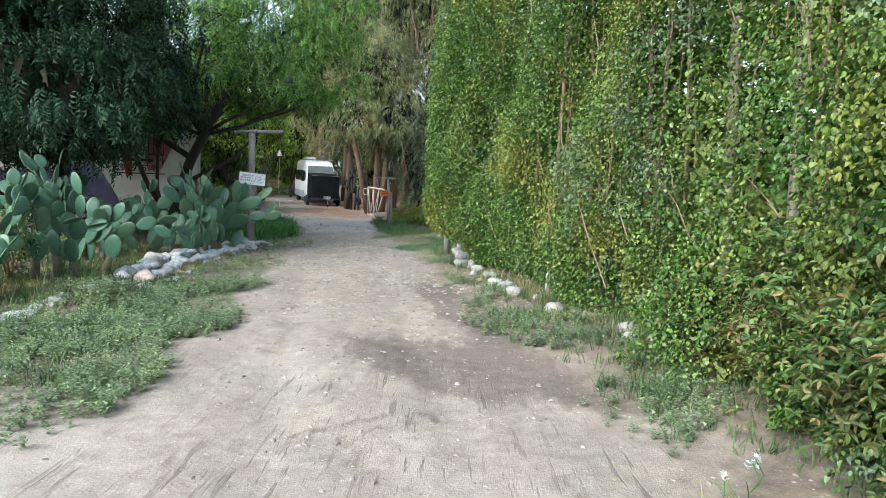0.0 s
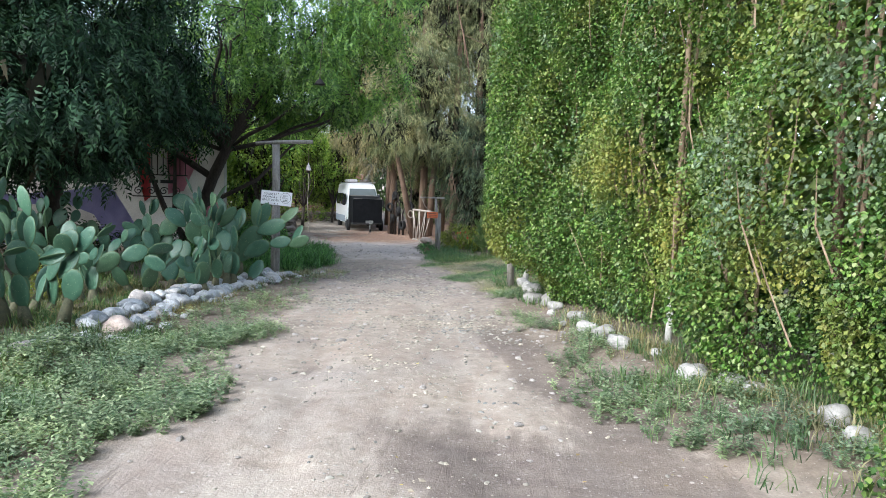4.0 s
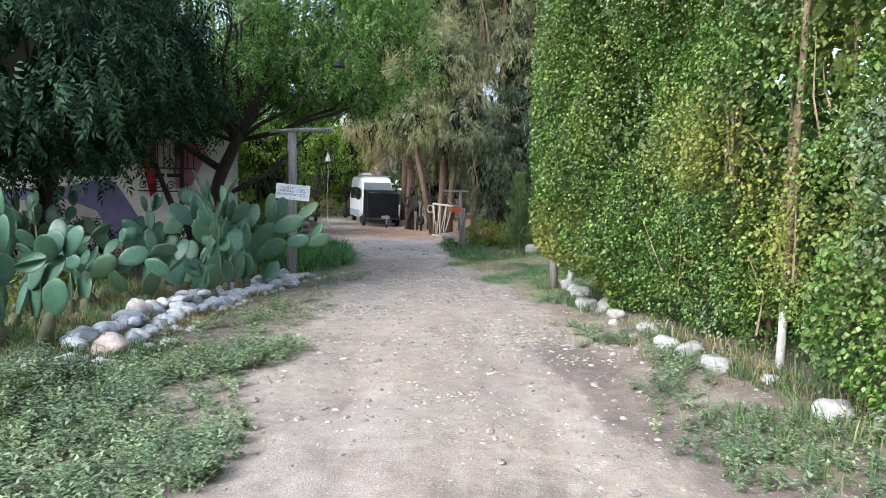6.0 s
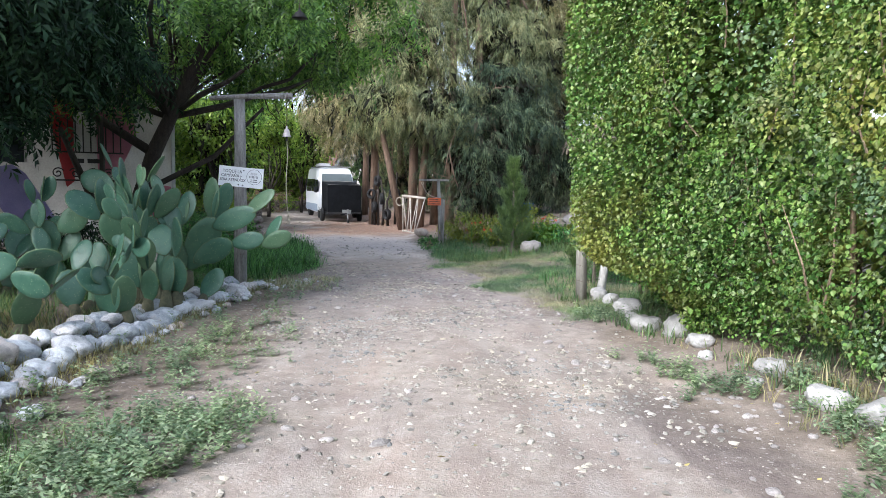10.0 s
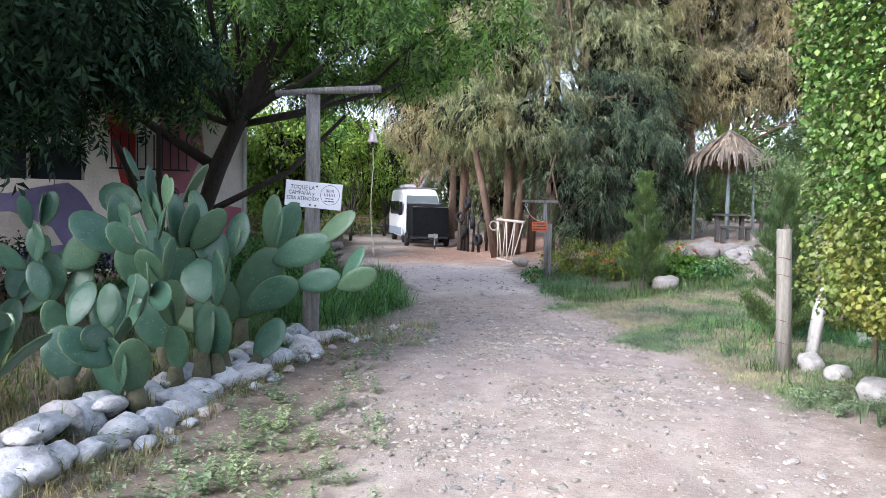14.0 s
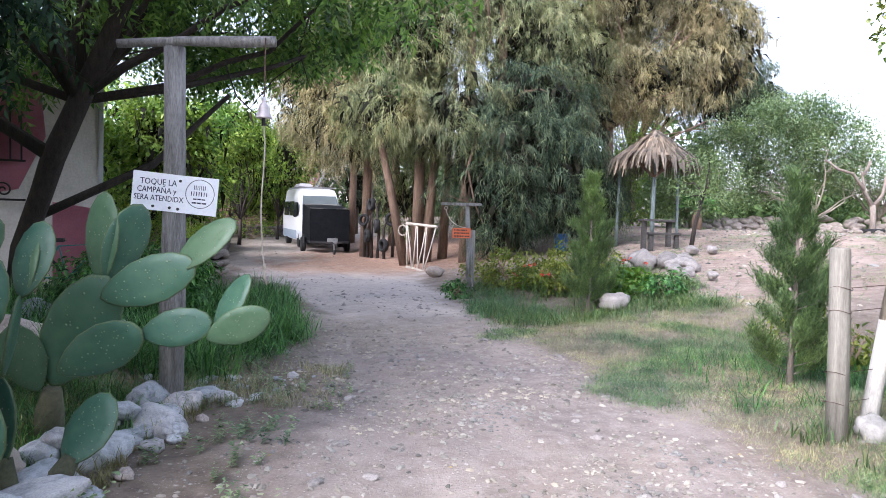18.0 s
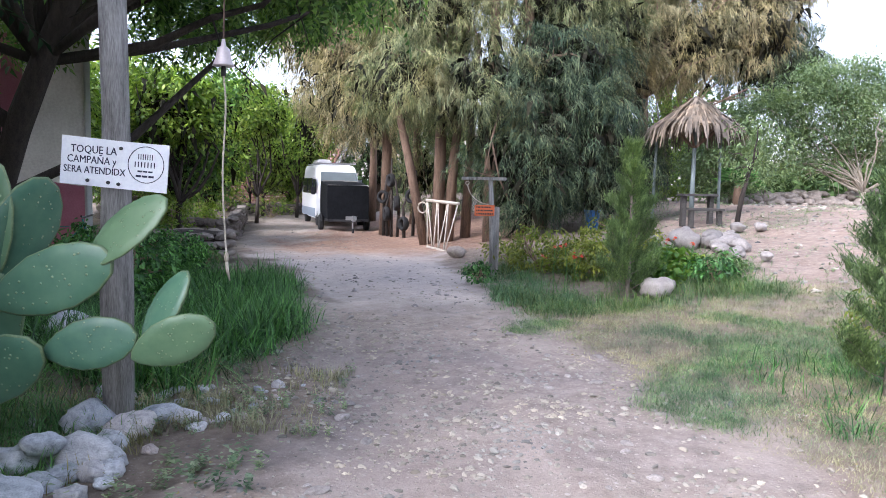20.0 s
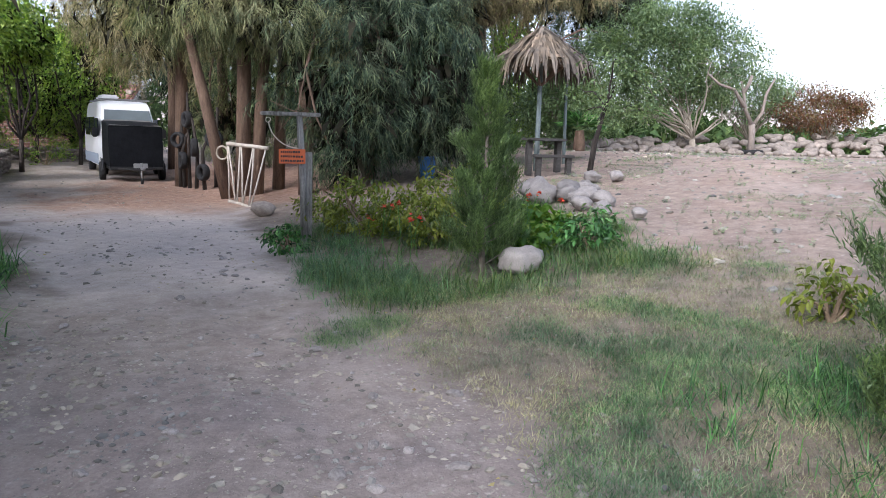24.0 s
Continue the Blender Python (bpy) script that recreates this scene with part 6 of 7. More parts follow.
def van():
    t = thing("van", (-7.3, 43.4, gz(-7.3, 44)), "white high-roofed camper van with dark windows", "van", turn=19)
    stations = [(0.0, 0.80, 0.36, 0.86, 0.80), (0.1, 0.93, 0.3, 1.02, 0.88), (0.45, 0.98, 0.28, 1.2, 0.86), (0.85, 0.99, 0.28, 1.36, 0.84), (1.55, 0.99, 0.28, 2.3, 0.78), (1.85, 0.99, 0.3, 2.5, 0.78), (2.4, 0.99, 0.3, 2.6, 0.8), (5.6, 0.99, 0.32, 2.62, 0.8), (5.85, 0.97, 0.4, 2.45, 0.78)]
    bm = bmesh.new()
    rings = []
    for y, w, zb, zt, top in stations:
        zm = zb + (zt - zb) * 0.48
        half = [(w * 0.94, zb), (w, zb + 0.12), (w, zm), (top * w / 0.99 * 1.06, zt - 0.16 * min(1, zt - 0.6)), (top * w, zt - 0.04), (top * w * 0.7, zt)]
        rings.append([bm.verts.new((x, y, z)) for x, z in half] + [bm.verts.new((-x, y, z)) for x, z in half[::-1]])
    n = len(rings[0])
    for a, b in zip(rings, rings[1:]):
        for k in range(n):
            bm.faces.new((a[k], a[(k + 1) % n], b[(k + 1) % n], b[k]))
    bm.faces.new(rings[0][::-1]), bm.faces.new(rings[-1])
    part("body", bm, WHITE_PAINT, t, smooth_faces=False)
    bm = bmesh.new()
    q = [bm.verts.new(p) for p in ((-0.84, 0.88, 1.42), (0.84, 0.88, 1.42), (0.74, 1.5, 2.23), (-0.74, 1.5, 2.23))]
    q2 = [bm.verts.new(v.co + Vector((0, -0.03, 0.025))) for v in q]
    bm.faces.new(q2)
    for k in range(4):
        bm.faces.new((q[k], q[(k + 1) % 4], q2[(k + 1) % 4], q2[k]))
    part("windscreen", bm, SKY_GLASS, t, "windscreen with a sky reflection painted in as pale grey")
    for s in (-1, 1):
        for y0, y1, z0, z1, nm in ((1.25, 2.0, 1.35, 1.95, "side_window"), (2.25, 3.5, 1.35, 2.0, "side_window"), (3.7, 5.2, 1.35, 2.0, "side_window")):
            x = s * 0.975
            part(nm, solid(min(x, x + s * 0.03), max(x, x + s * 0.03), y0, y1, z0, z1, 0.01, m=pose(0, 0, 0)), DARK_GLASS, t)
        part("sill_panel", solid(min(s * 0.985, s * 1.005), max(s * 0.985, s * 1.005), 1.4, 5.6, 0.36, 0.72, 0.004), BLUE_GREY, t)
        bm = solid(s * 1.12 - 0.09, s * 1.12 + 0.09, 0.98, 1.06, 1.3, 1.62, 0.03)
        part("mirror", bm, BLACK, t)
        part("headlight", solid(s * 0.68 - 0.17, s * 0.68 + 0.17, 0.06, 0.16, 0.78, 1.02, 0.03, m=pose(0, 0.0, 0)), LAMP_GLASS, t)
        wheel(t, s * 0.88, 0.95, 0.33, 0.34, 0.22)
        wheel(t, s * 0.88, 4.5, 0.33, 0.34, 0.22)
    part("bumper", solid(-0.93, 0.93, -0.1, 0.16, 0.3, 0.6, 0.05), BLACK, t)
    part("grille", solid(-0.42, 0.42, -0.015, 0.05, 0.7, 0.86, 0.02), BLACK, t)
    part("roof_box", solid(-0.7, -0.1, 2.6, 4.2, 2.64, 2.82, 0.06), WHITE_PAINT, t)
    for y in (2.0, 3.4, 4.8):
        part("roof_bar", solid(-0.85, 0.85, y - 0.03, y + 0.03, 2.6, 2.66, 0.01), STEEL, t)


def trailer():
    t = thing("trailer", (-6.66, 40.15, gz(-6.66, 41)), "small trailer under a black tarpaulin cover", "trailer", turn=17)
    bm = bmesh.new()
    secs = []
    for y, zt in ((0.0, 1.66), (1.1, 1.78), (2.3, 1.84)):
        ring = []
        for k, (x, z) in enumerate(((-0.74, 0.46), (-0.76, 0.9), (-0.75, zt - 0.03), (-0.71, zt), (0.0, zt + 0.015), (0.71, zt), (0.75, zt - 0.03), (0.76, 0.9), (0.74, 0.46))):
            ring.append(bm.verts.new((x + 0.01 * math.sin(7 * z + y), y + 0.012 * math.sin(5 * x + 4 * z), z)))
        secs.append(ring)
    for a, b in zip(secs, secs[1:]):
        for k in range(8):
            bm.faces.new((a[k], a[k + 1], b[k + 1], b[k]))
    # front and back sheets with shallow folds
    for ring in (secs[0], secs[-1]):
        bm.faces.new(ring)
    part("cover", bm, TARP, t)
    bm = bmesh.new()
    q = [bm.verts.new(p) for p in ((-0.71, -0.01, 1.672), (0.71, -0.01, 1.672), (0.71, 2.3, 1.858), (0, 2.3, 1.872), (-0.71, 2.3, 1.858))]
    f = bm.faces.new(q)
    bmesh.ops.solidify(bm, geom=[f], thickness=0.008)
    part("cover_top", bm, TARP_TOP, t, "lighter grey top of the cover")
    part("bed", solid(-0.74, 0.74, 0.0, 2.3, 0.36, 0.5, 0.02), BLACK, t)
    for x in (-0.55, 0.55):
        bm = bmesh.new()
        tube(bm, [(x, 0.1, 0.4), (0, -1.1, 0.42)], 0.03, 6)
        part("drawbar", bm, BLACK, t)
    bm = bmesh.new()
    tube(bm, [(0, -1.05, 0.05), (0, -1.05, 0.62)], 0.028, 8)
    part("jockey_stand", bm, STEEL, t)
    wheel(t, 0.0, -1.1, 0.09, 0.09, 0.06, "jockey_wheel")
    part("plate", solid(-0.1, 0.3, -0.06, -0.03, 0.42, 0.56, 0.01), STEEL, t, "worn metal plate")
    part("hitch", solid(-0.05, 0.08, -1.3, -1.05, 0.42, 0.5, 0.02), STEEL, t)
    for s in (-1, 1):
        wheel(t, s * 0.86, 1.1, 0.28, 0.29, 0.17)
        bm = bmesh.new()
        arc = [(s * 0.86, 1.1 + 0.36 * math.cos(a), 0.28 + 0.36 * math.sin(a)) for a in np.linspace(0.2, 2.94, 9)]
        tube(bm, arc, 0.03, 5)
        part("mudguard", bm, BLACK, t)


van()
trailer()


# ---- tyres hung among the trunks ----
def tyre_thing(x, y, z, rad, turn, lean=0, white=False):
    bm = bmesh.new()
    if white:
        tube(bm, [(rad * math.cos(a), rad * math.sin(a), 0) for a in np.linspace(0, 2 * math.pi, 23)], 0.022, 7)
        ob = part("hoop", bm, BARK_PALE, None, smooth_faces=True)
        ob.matrix_world = pose(x, y, z, 0, 90 + lean, turn)
        return tagged(ob, "pale thin hoop hung beside the gate", "hoop")
    m = [(rad * 0.6, -0.07), (rad * 0.92, -0.085), (rad, -0.045), (rad, 0.045), (rad * 0.92, 0.085), (rad * 0.6, 0.07), (rad * 0.55, 0.0)]
    sides = 22
    rings = [[bm.verts.new((q * math.cos(2 * math.pi * k / sides), q * math.sin(2 * math.pi * k / sides), h)) for k in range(sides)] for q, h in m]
    for a, b in zip(rings, rings[1:] + rings[:1]):
        for k in range(sides):
            bm.faces.new((a[k], a[(k + 1) % sides], b[(k + 1) % sides], b[k]))
    ob = part("old_tyre", bm, RUBBER, None, smooth_faces=True)
    ob.matrix_world = pose(x, y, z, 0, 90 + lean, turn)
    tagged(ob, "old black tyre hung as a planter on a trunk", "tyre", "hung tyres")


for x, y, z, rad, turn, w in ((-4.66, 37.0, 1.12, 0.24, 10, 0), (-4.15, 36.9, 1.36, 0.24, 75, 0), (-4.4, 36.5, 0.5, 0.22, 35, 0), (-5.05, 37.8, 0.75, 0.24, 15, 0), (-5.2, 38.1, 1.3, 0.22, 60, 0), (-3.66, 33.2, 1.1, 0.14, 60, 1), (-4.9, 37.6, 1.85, 0.22, 25, 0)):
    tyre_thing(x, y, z, rad, turn, 0, w)
    if not w:
        bm = bmesh.new()
        tube(bm, [(0, 0, -0.05), (0.05 * math.sin(9 * x), 0, 1.0), (0.09 * math.sin(7 * x), 0.05, z + 0.75)], [0.055, 0.045, 0.03], 8, 0.4)
        p = part("stake", bm, BARK, None, smooth_faces=True)
        p.matrix_world = pose(x + 0.02, y + 0.17, gz(x, y))
        tagged(p, "rough bark stake behind the hung tyres", "post", "tyre stakes")


# ---- fence post, limewashed trunks ----
def fence_post():
    g = gz(0.07, 17.9)
    t = thing("fence_post", (0.07, 17.9, g), "round pale wooden fence post with wire", "post")
    bm = bmesh.new()
    h = 1.45 - g
    tube(bm, [(0.03, 0, -0.1), (0.01, 0, h * 0.5), (-0.02, 0, h - 0.01), (-0.02, 0, h)], [0.078, 0.074, 0.07, 0.06], 14, 0.08)
    part("post", bm, POST_WOOD, t, smooth_faces=True)
    for z in (0.28, 0.5, 0.95, 1.12):
        bm = bmesh.new()
        ring = [(0.078 * math.cos(a), 0.078 * math.sin(a), z + 0.012 * math.sin(a * 2)) for a in np.linspace(0, 2 * math.pi, 15)]
        tube(bm, ring + [(0.4, 0.1, z + 0.02), (1.2, -0.3, z - 0.03)], 0.003, 4)
        part("wire", bm, WIRE, t)


fence_post()


def limed_trunk(x, y, lean, r0, white_to, top, label, upper=BARK_PALE):
    g = gz(x, y)
    t = thing("poplar_trunk", (x, y, g), label, "tree trunk")
    bm = bmesh.new()
    pts = [(lean[0] * u, lean[1] * u, u) for u in (-0.05, white_to * 0.5, white_to)]
    tube(bm, pts, [r0 * 1.15, r0, r0 * 0.95], 10, 0.3)
    part("limed_foot", bm, LIME, t, "limewashed white foot", True)
    bm = bmesh.new()
    pts = [(lean[0] * u, lean[1] * u, u) for u in (white_to - 0.005, white_to + (top - white_to) * 0.5, top)]
    tube(bm, pts, [r0 * 0.94, r0 * 0.8, 0.02], 10, 0.3)
    part("stem", bm, upper, t, smooth_faces=True)


limed_trunk(1.7, 11.5, (0.03, 0.03), 0.04, 0.6, 6.5, "young poplar trunk with a limewashed foot", TWIG)
limed_trunk(0.38, 18.0, (0.12, -0.03), 0.06, 0.85, 5.0, "leaning poplar trunk with a limewashed foot")
limed_trunk(2.85, 10.0, (-0.03, 0.02), 0.06, 0.3, 7.0, "brown poplar trunk among the hedge leaves", BARK_RED)
limed_trunk(2.9, 13.0, (-0.02, 0.01), 0.07, 0.3, 8.0, "brown poplar trunk among the hedge leaves", TWIG)
limed_trunk(3.4, 8.6, (-0.02, 0.01), 0.08, 0.3, 8.0, "pale poplar trunk among the hedge leaves")
limed_trunk(3.2, 6.6, (-0.01, 0.01), 0.06, 0.3, 8.0, "pale poplar trunk among the hedge leaves")


# ---- small cypresses ----
def cypress(x, y, tall, wide, seed, count, mat=CYPRESS_LEAF):
    r = np.random.default_rng(seed)
    g = gz(x, y)
    t = thing("young_cypress", (x, y, g), "young feathery green cypress", "conifer", "young cypresses")
    bm = bmesh.new()
    tube(bm, [(0, 0, -0.05), (0.02, 0, tall * 0.4), (0, 0, tall * 0.95)], [0.034, 0.022, 0.004], 7, 0.3)
    boughs = 44
    pos, az = [], []
    for k in range(boughs):
        h = tall * (0.04 + 0.86 * (k + r.uniform(0, 1)) / boughs)
        reach = wide * float(np.interp(h / tall, [0.0, 0.1, 0.3, 0.6, 0.85, 1.0], [0.85, 1.1, 0.95, 0.55, 0.24, 0.08])) * r.uniform(0.55, 1.25)
        b = k * 2.4 + r.normal(0, 0.4)
        tip = np.array([reach * math.cos(b), reach * math.sin(b), h + reach * r.uniform(0.35, 0.75) + 0.04])
        mid = np.array([tip[0] * 0.55, tip[1] * 0.55, h + (tip[2] - h) * 0.4])
        tube(bm, [(0, 0, h), tuple(mid), tuple(tip)], [0.008, 0.005, 0.002], 4)
        n = max(int(count / boughs * (0.35 + reach / wide)), 6)
        v = r.uniform(0.25, 1.05, n)[:, None]
        line = np.array([0, 0, h]) * (1 - v) ** 2 + 2 * mid * v * (1 - v) + tip * v ** 2
        pos.append(line + r.normal(0, 0.012 + 0.018 * reach / wide, (n, 3)))
        az.append(np.full(n, b) + r.normal(0, 0.7, n))
    pos, az = np.concatenate(pos), np.concatenate(az)
    pos[:, 2] = np.maximum(pos[:, 2], 0.06)
    count = len(pos)
    part("trunk", bm, BARK_GREY, t, smooth_faces=True)
    shape = []
    for _ in range(3):
        out = []
        for i in range(8):
            out.append(placed(leaflet(r.uniform(0.028, 0.05), 0.01), (r.normal(0, 0.01), 0.013 * i, 0.004 * i), (r.uniform(0, 40), 0, r.uniform(-50, 50))))
        shape.append(joined(out))
    me = scatter("crown", shape, pos, turns(count, (48, 16), r, az - math.pi / 2 + r.normal(0, 0.4, count)), r.uniform(0.8, 1.5, count), mat)
    part("crown", me, parent=t)


cypress(-0.42, 23.9, 2.32, 0.35, 1, 5500)
cypress(0.6, 19.6, 2.12, 0.39, 2, 5600)


# ---- thatched shelter with its table ----
def shelter():
    x, y = 3.22, 32.5
    g = gz(x, y)
    t = thing("thatched_shelter", (x, y, g), "round thatched sunshade on wooden posts", "shelter")
    top, eave, rad = 4.0 - g, 3.3 - g, 0.98
    for px, py in ((0, 0), (-0.85, 0.5), (0.9, 0.6)):
        bm = bmesh.new()
        tube(bm, [(px, py, -0.1), (px * 0.98, py, 1.2), (px * 0.95, py, eave + (0.5 if px == 0 else 0.05))], [0.07, 0.06, 0.055] if px == 0 else [0.045, 0.04, 0.035], 8, 0.2)
        part("post", bm, POST_BLUE, t, "faded blue-grey painted post", True)
    for a in np.linspace(0, 2 * math.pi, 6, endpoint=False):
        bm = bmesh.new()
        tube(bm, [(0, 0, eave - 0.55), (0.75 * math.cos(a), 0.75 * math.sin(a), eave + 0.1)], 0.03, 6)
        part("brace", bm, BARK_RED, t)
    bm = bmesh.new()
    lathe(bm, [(rad, eave), (rad * 0.5, eave + (top - eave) * 0.55), (0.03, top - 0.02), (0.02, top - 0.05), (rad * 0.5, eave + (top - eave) * 0.5), (rad * 0.97, eave - 0.04)], 24)
    roof = part("roof", bm, THATCH, t)
    r = np.random.default_rng(5)
    n = 900
    a = r.uniform(0, 2 * math.pi, n)
    u = r.choice((0.04, 0.3, 0.55, 0.8), n, p=(0.2, 0.22, 0.26, 0.32)) + r.uniform(0, 0.1, n)
    pos = np.stack([rad * u * np.cos(a), rad * u * np.sin(a), top - (top - eave) * u + 0.04 + r.uniform(0, 0.05, n)], -1)
    strips = [(np.array([(-w, 0, 0), (w, 0, 0), (w, 0.4, -0.02), (-w, 0.4, -0.02), (w * 0.35, 0.72, -0.14 - d), (-w * 0.35, 0.72, -0.14 - d)]), np.array([(0, 1, 2, 3), (3, 2, 4, 5)])) for w, d in ((0.028, 0.0), (0.035, 0.1), (0.022, 0.2))]
    me = scatter("straw", strips, pos, turns(n, (-37, 7), r, a - math.pi / 2 + r.normal(0, 0.14, n)), r.uniform(0.6, 1.15, n), leafy("straw", [(0.07, 0.056, 0.047), (0.15, 0.12, 0.102), (0.25, 0.205, 0.178)], 0.9, 0.05))
    tagged(part("straw", me, parent=roof), kind="stuff")
    tb = thing("garden_table", (x - 0.1, y - 0.7, gz(x, y - 0.7)), "dark weathered wooden garden table with a bench", "table")
    part("tabletop", solid(-0.42, 0.42, -0.3, 0.3, 0.7, 0.76, 0.01), TABLE_WOOD, tb)
    part("bench", solid(-0.42, 0.42, -0.75, -0.48, 0.36, 0.42, 0.01), TABLE_WOOD, tb)
    for sx in (-0.33, 0.33):
        part("leg", solid(sx - 0.05, sx + 0.05, -0.1, 0.1, -0.05, 0.72, 0.008), TABLE_WOOD, tb)
        part("leg", solid(sx - 0.05, sx + 0.05, -0.7, -0.55, -0.05, 0.38, 0.008), TABLE_WOOD, tb)


shelter()


# ---- painted house behind the cacti ----
def house():
    w, depth = 10.2, 6.0
    g = gz(-9.5, 25.5)
    corner = Vector((-8.95, 25.5, g))
    t = thing("painted_house", corner, "white plastered house with a red and violet painted wall", "house", turn=31)
    a0, a1, b0, b1 = -4.9, -2.9, 1.9, 2.9
    bm = bmesh.new()
    for bx in ((-w, a0, 0, 4.0), (a1, 0.2, 0, 4.0), (a0, a1, 0, b0), (a0, a1, b1, 4.0)):
        box(bm, bx[0], bx[1], 0, 0.25, bx[2] - 0.3, bx[3])
    part("front_wall", bm, PLASTER, t)
    part("side_wall", solid(-0.05, 0.2, 0.25, depth, -0.3, 4.0), PLASTER, t)
    part("back_wall", solid(-w, 0.2, depth, depth + 0.25, -0.3, 4.0), PLASTER, t)
    part("far_wall", solid(-w, 0.25 - w, 0.25, depth, -0.3, 4.0), PLASTER, t)
    # the unseen 1.5 m front overhang is added to shade the painted wall
    part("roof", solid(-w - 0.3, 0.4, -1.5, depth + 0.5, 4.0, 4.18), GREY_WOOD, t)
    part("corner_pipe", solid(0.2, 0.29, -0.04, 0.05, 0, 3.9, 0.02), STEEL, t)
    win = part("window", solid(a0, a1, 0.13, 0.16, b0, b1), DARK_GLASS, t)
    for xx in (a0 + 0.03, (a0 + a1) / 2, a1 - 0.03):
        part("window_frame", solid(xx - 0.03, xx + 0.03, 0.06, 0.13, b0, b1), GREY_WOOD, win)

    def patch(name, pts, mat, off=0.004):
        bm = bmesh.new()
        f = bm.faces.new([bm.verts.new((px, -off, pz)) for px, pz in pts])
        bmesh.ops.solidify(bm, geom=[f], thickness=0.003)
        part(name, bm, mat, t)

    patch("mural_hill", [(-w, 0.1), (-2.2, 0.1), (-2.4, 0.7), (-2.65, 1.15), (-2.95, 1.65), (-3.2, 1.85), (-3.7, 1.75), (-4.2, 1.62), (-5.5, 1.5), (-w, 1.4)], MURAL_VIOLET)
    patch("mural_white", [(-5.5, 0.3), (-3.3, 0.6), (-3.5, 0.95), (-4.2, 1.25), (-5.5, 1.2)], PLASTER, 0.008)
    patch("mural_flame", [(-2.55, 3.4), (-1.95, 3.4), (-1.95, 1.5), (-2.12, 1.35)], MURAL_RED, 0.008)
    patch("mural_flame", [(-1.5, 3.7), (-0.7, 3.7), (-0.6, 2.6), (-1.0, 1.7), (-1.45, 1.6)], MURAL_PINK, 0.008)
    patch("mural_foot", [(-0.5, 0.1), (0.18, 0.1), (0.18, 1.4), (-0.5, 1.5)], MURAL_PINK, 0.008)
    # wrought iron grille and scrolls
    iron = thing("iron_grille", corner, "black wrought iron grille with scrolls on the wall", "grille", turn=31)
    for z in (2.15, 1.5):
        part("rail", solid(-2.45, -0.9, -0.1, -0.07, z, z + 0.035), IRON, iron)
    for k in range(10):
        xx = -2.4 + 0.16 * k
        part("bar", solid(xx - 0.014, xx + 0.014, -0.1, -0.07, 2.17, 3.0 - 0.12 * (k % 2)), IRON, iron)
    for k in range(4):
        bm = bmesh.new()
        c = -2.3 + 0.36 * k
        tube(bm, [(c + (0.02 + 0.012 * a) * math.cos(a) * (1 if k % 2 else -1), -0.085, 1.68 + (0.02 + 0.012 * a) * math.sin(a)) for a in np.linspace(0, 9, 24)], 0.015, 6)
        part("scroll", bm, IRON, iron)
    for x0, x1 in ((-2.0, -1.75), (-1.68, -1.3)):
        part("lettering", solid(x0, x1, -0.09, -0.075, 1.92, 2.02), IRON, iron)
    for x in (-2.4, -0.95):
        part("wall_fixing", solid(x - 0.015, x + 0.015, -0.075, 0.0, 1.5, 1.53), IRON, iron)


house()


def bicycle():
    t = thing("bicycle", (-8.35, 23.9, gz(-8.35, 23.9)), "teal bicycle leaning behind the tree", "bicycle", turn=12)

    def rod(name, pts, rad, mat):
        bm = bmesh.new()
        tube(bm, pts, rad, 7)
        part(name, bm, mat, t)

    for cx in (-0.52, 0.52):
        bm = bmesh.new()
        tube(bm, [(cx + 0.33 * math.cos(a), 0, 0.34 + 0.33 * math.sin(a)) for a in np.linspace(0, 2 * math.pi, 29)], 0.022, 7)
        wh = part("wheel", bm, RUBBER, t)
        for a in np.linspace(0, math.pi, 7, endpoint=False):
            bm = bmesh.new()
            tube(bm, [(cx + 0.31 * math.cos(a), 0, 0.34 + 0.31 * math.sin(a)), (cx - 0.31 * math.cos(a), 0, 0.34 - 0.31 * math.sin(a))], 0.003, 4)
            part("spoke", bm, STEEL, wh)
    rod("frame", [(-0.52, 0, 0.34), (-0.1, 0, 0.32), (-0.22, 0, 0.82), (0.36, 0, 0.86), (-0.1, 0, 0.32), (-0.52, 0, 0.34), (-0.22, 0, 0.82)], 0.018, TEAL)
    rod("fork", [(0.52, 0, 0.34), (0.36, 0, 0.95)], 0.015, TEAL)
    rod("handlebar", [(0.42, -0.28, 1.0), (0.36, 0, 0.97), (0.42, 0.28, 1.0)], 0.014, BLACK)
    part("saddle", solid(-0.36, -0.12, -0.07, 0.07, 0.88, 0.94, 0.025), BLACK, t)


bicycle()


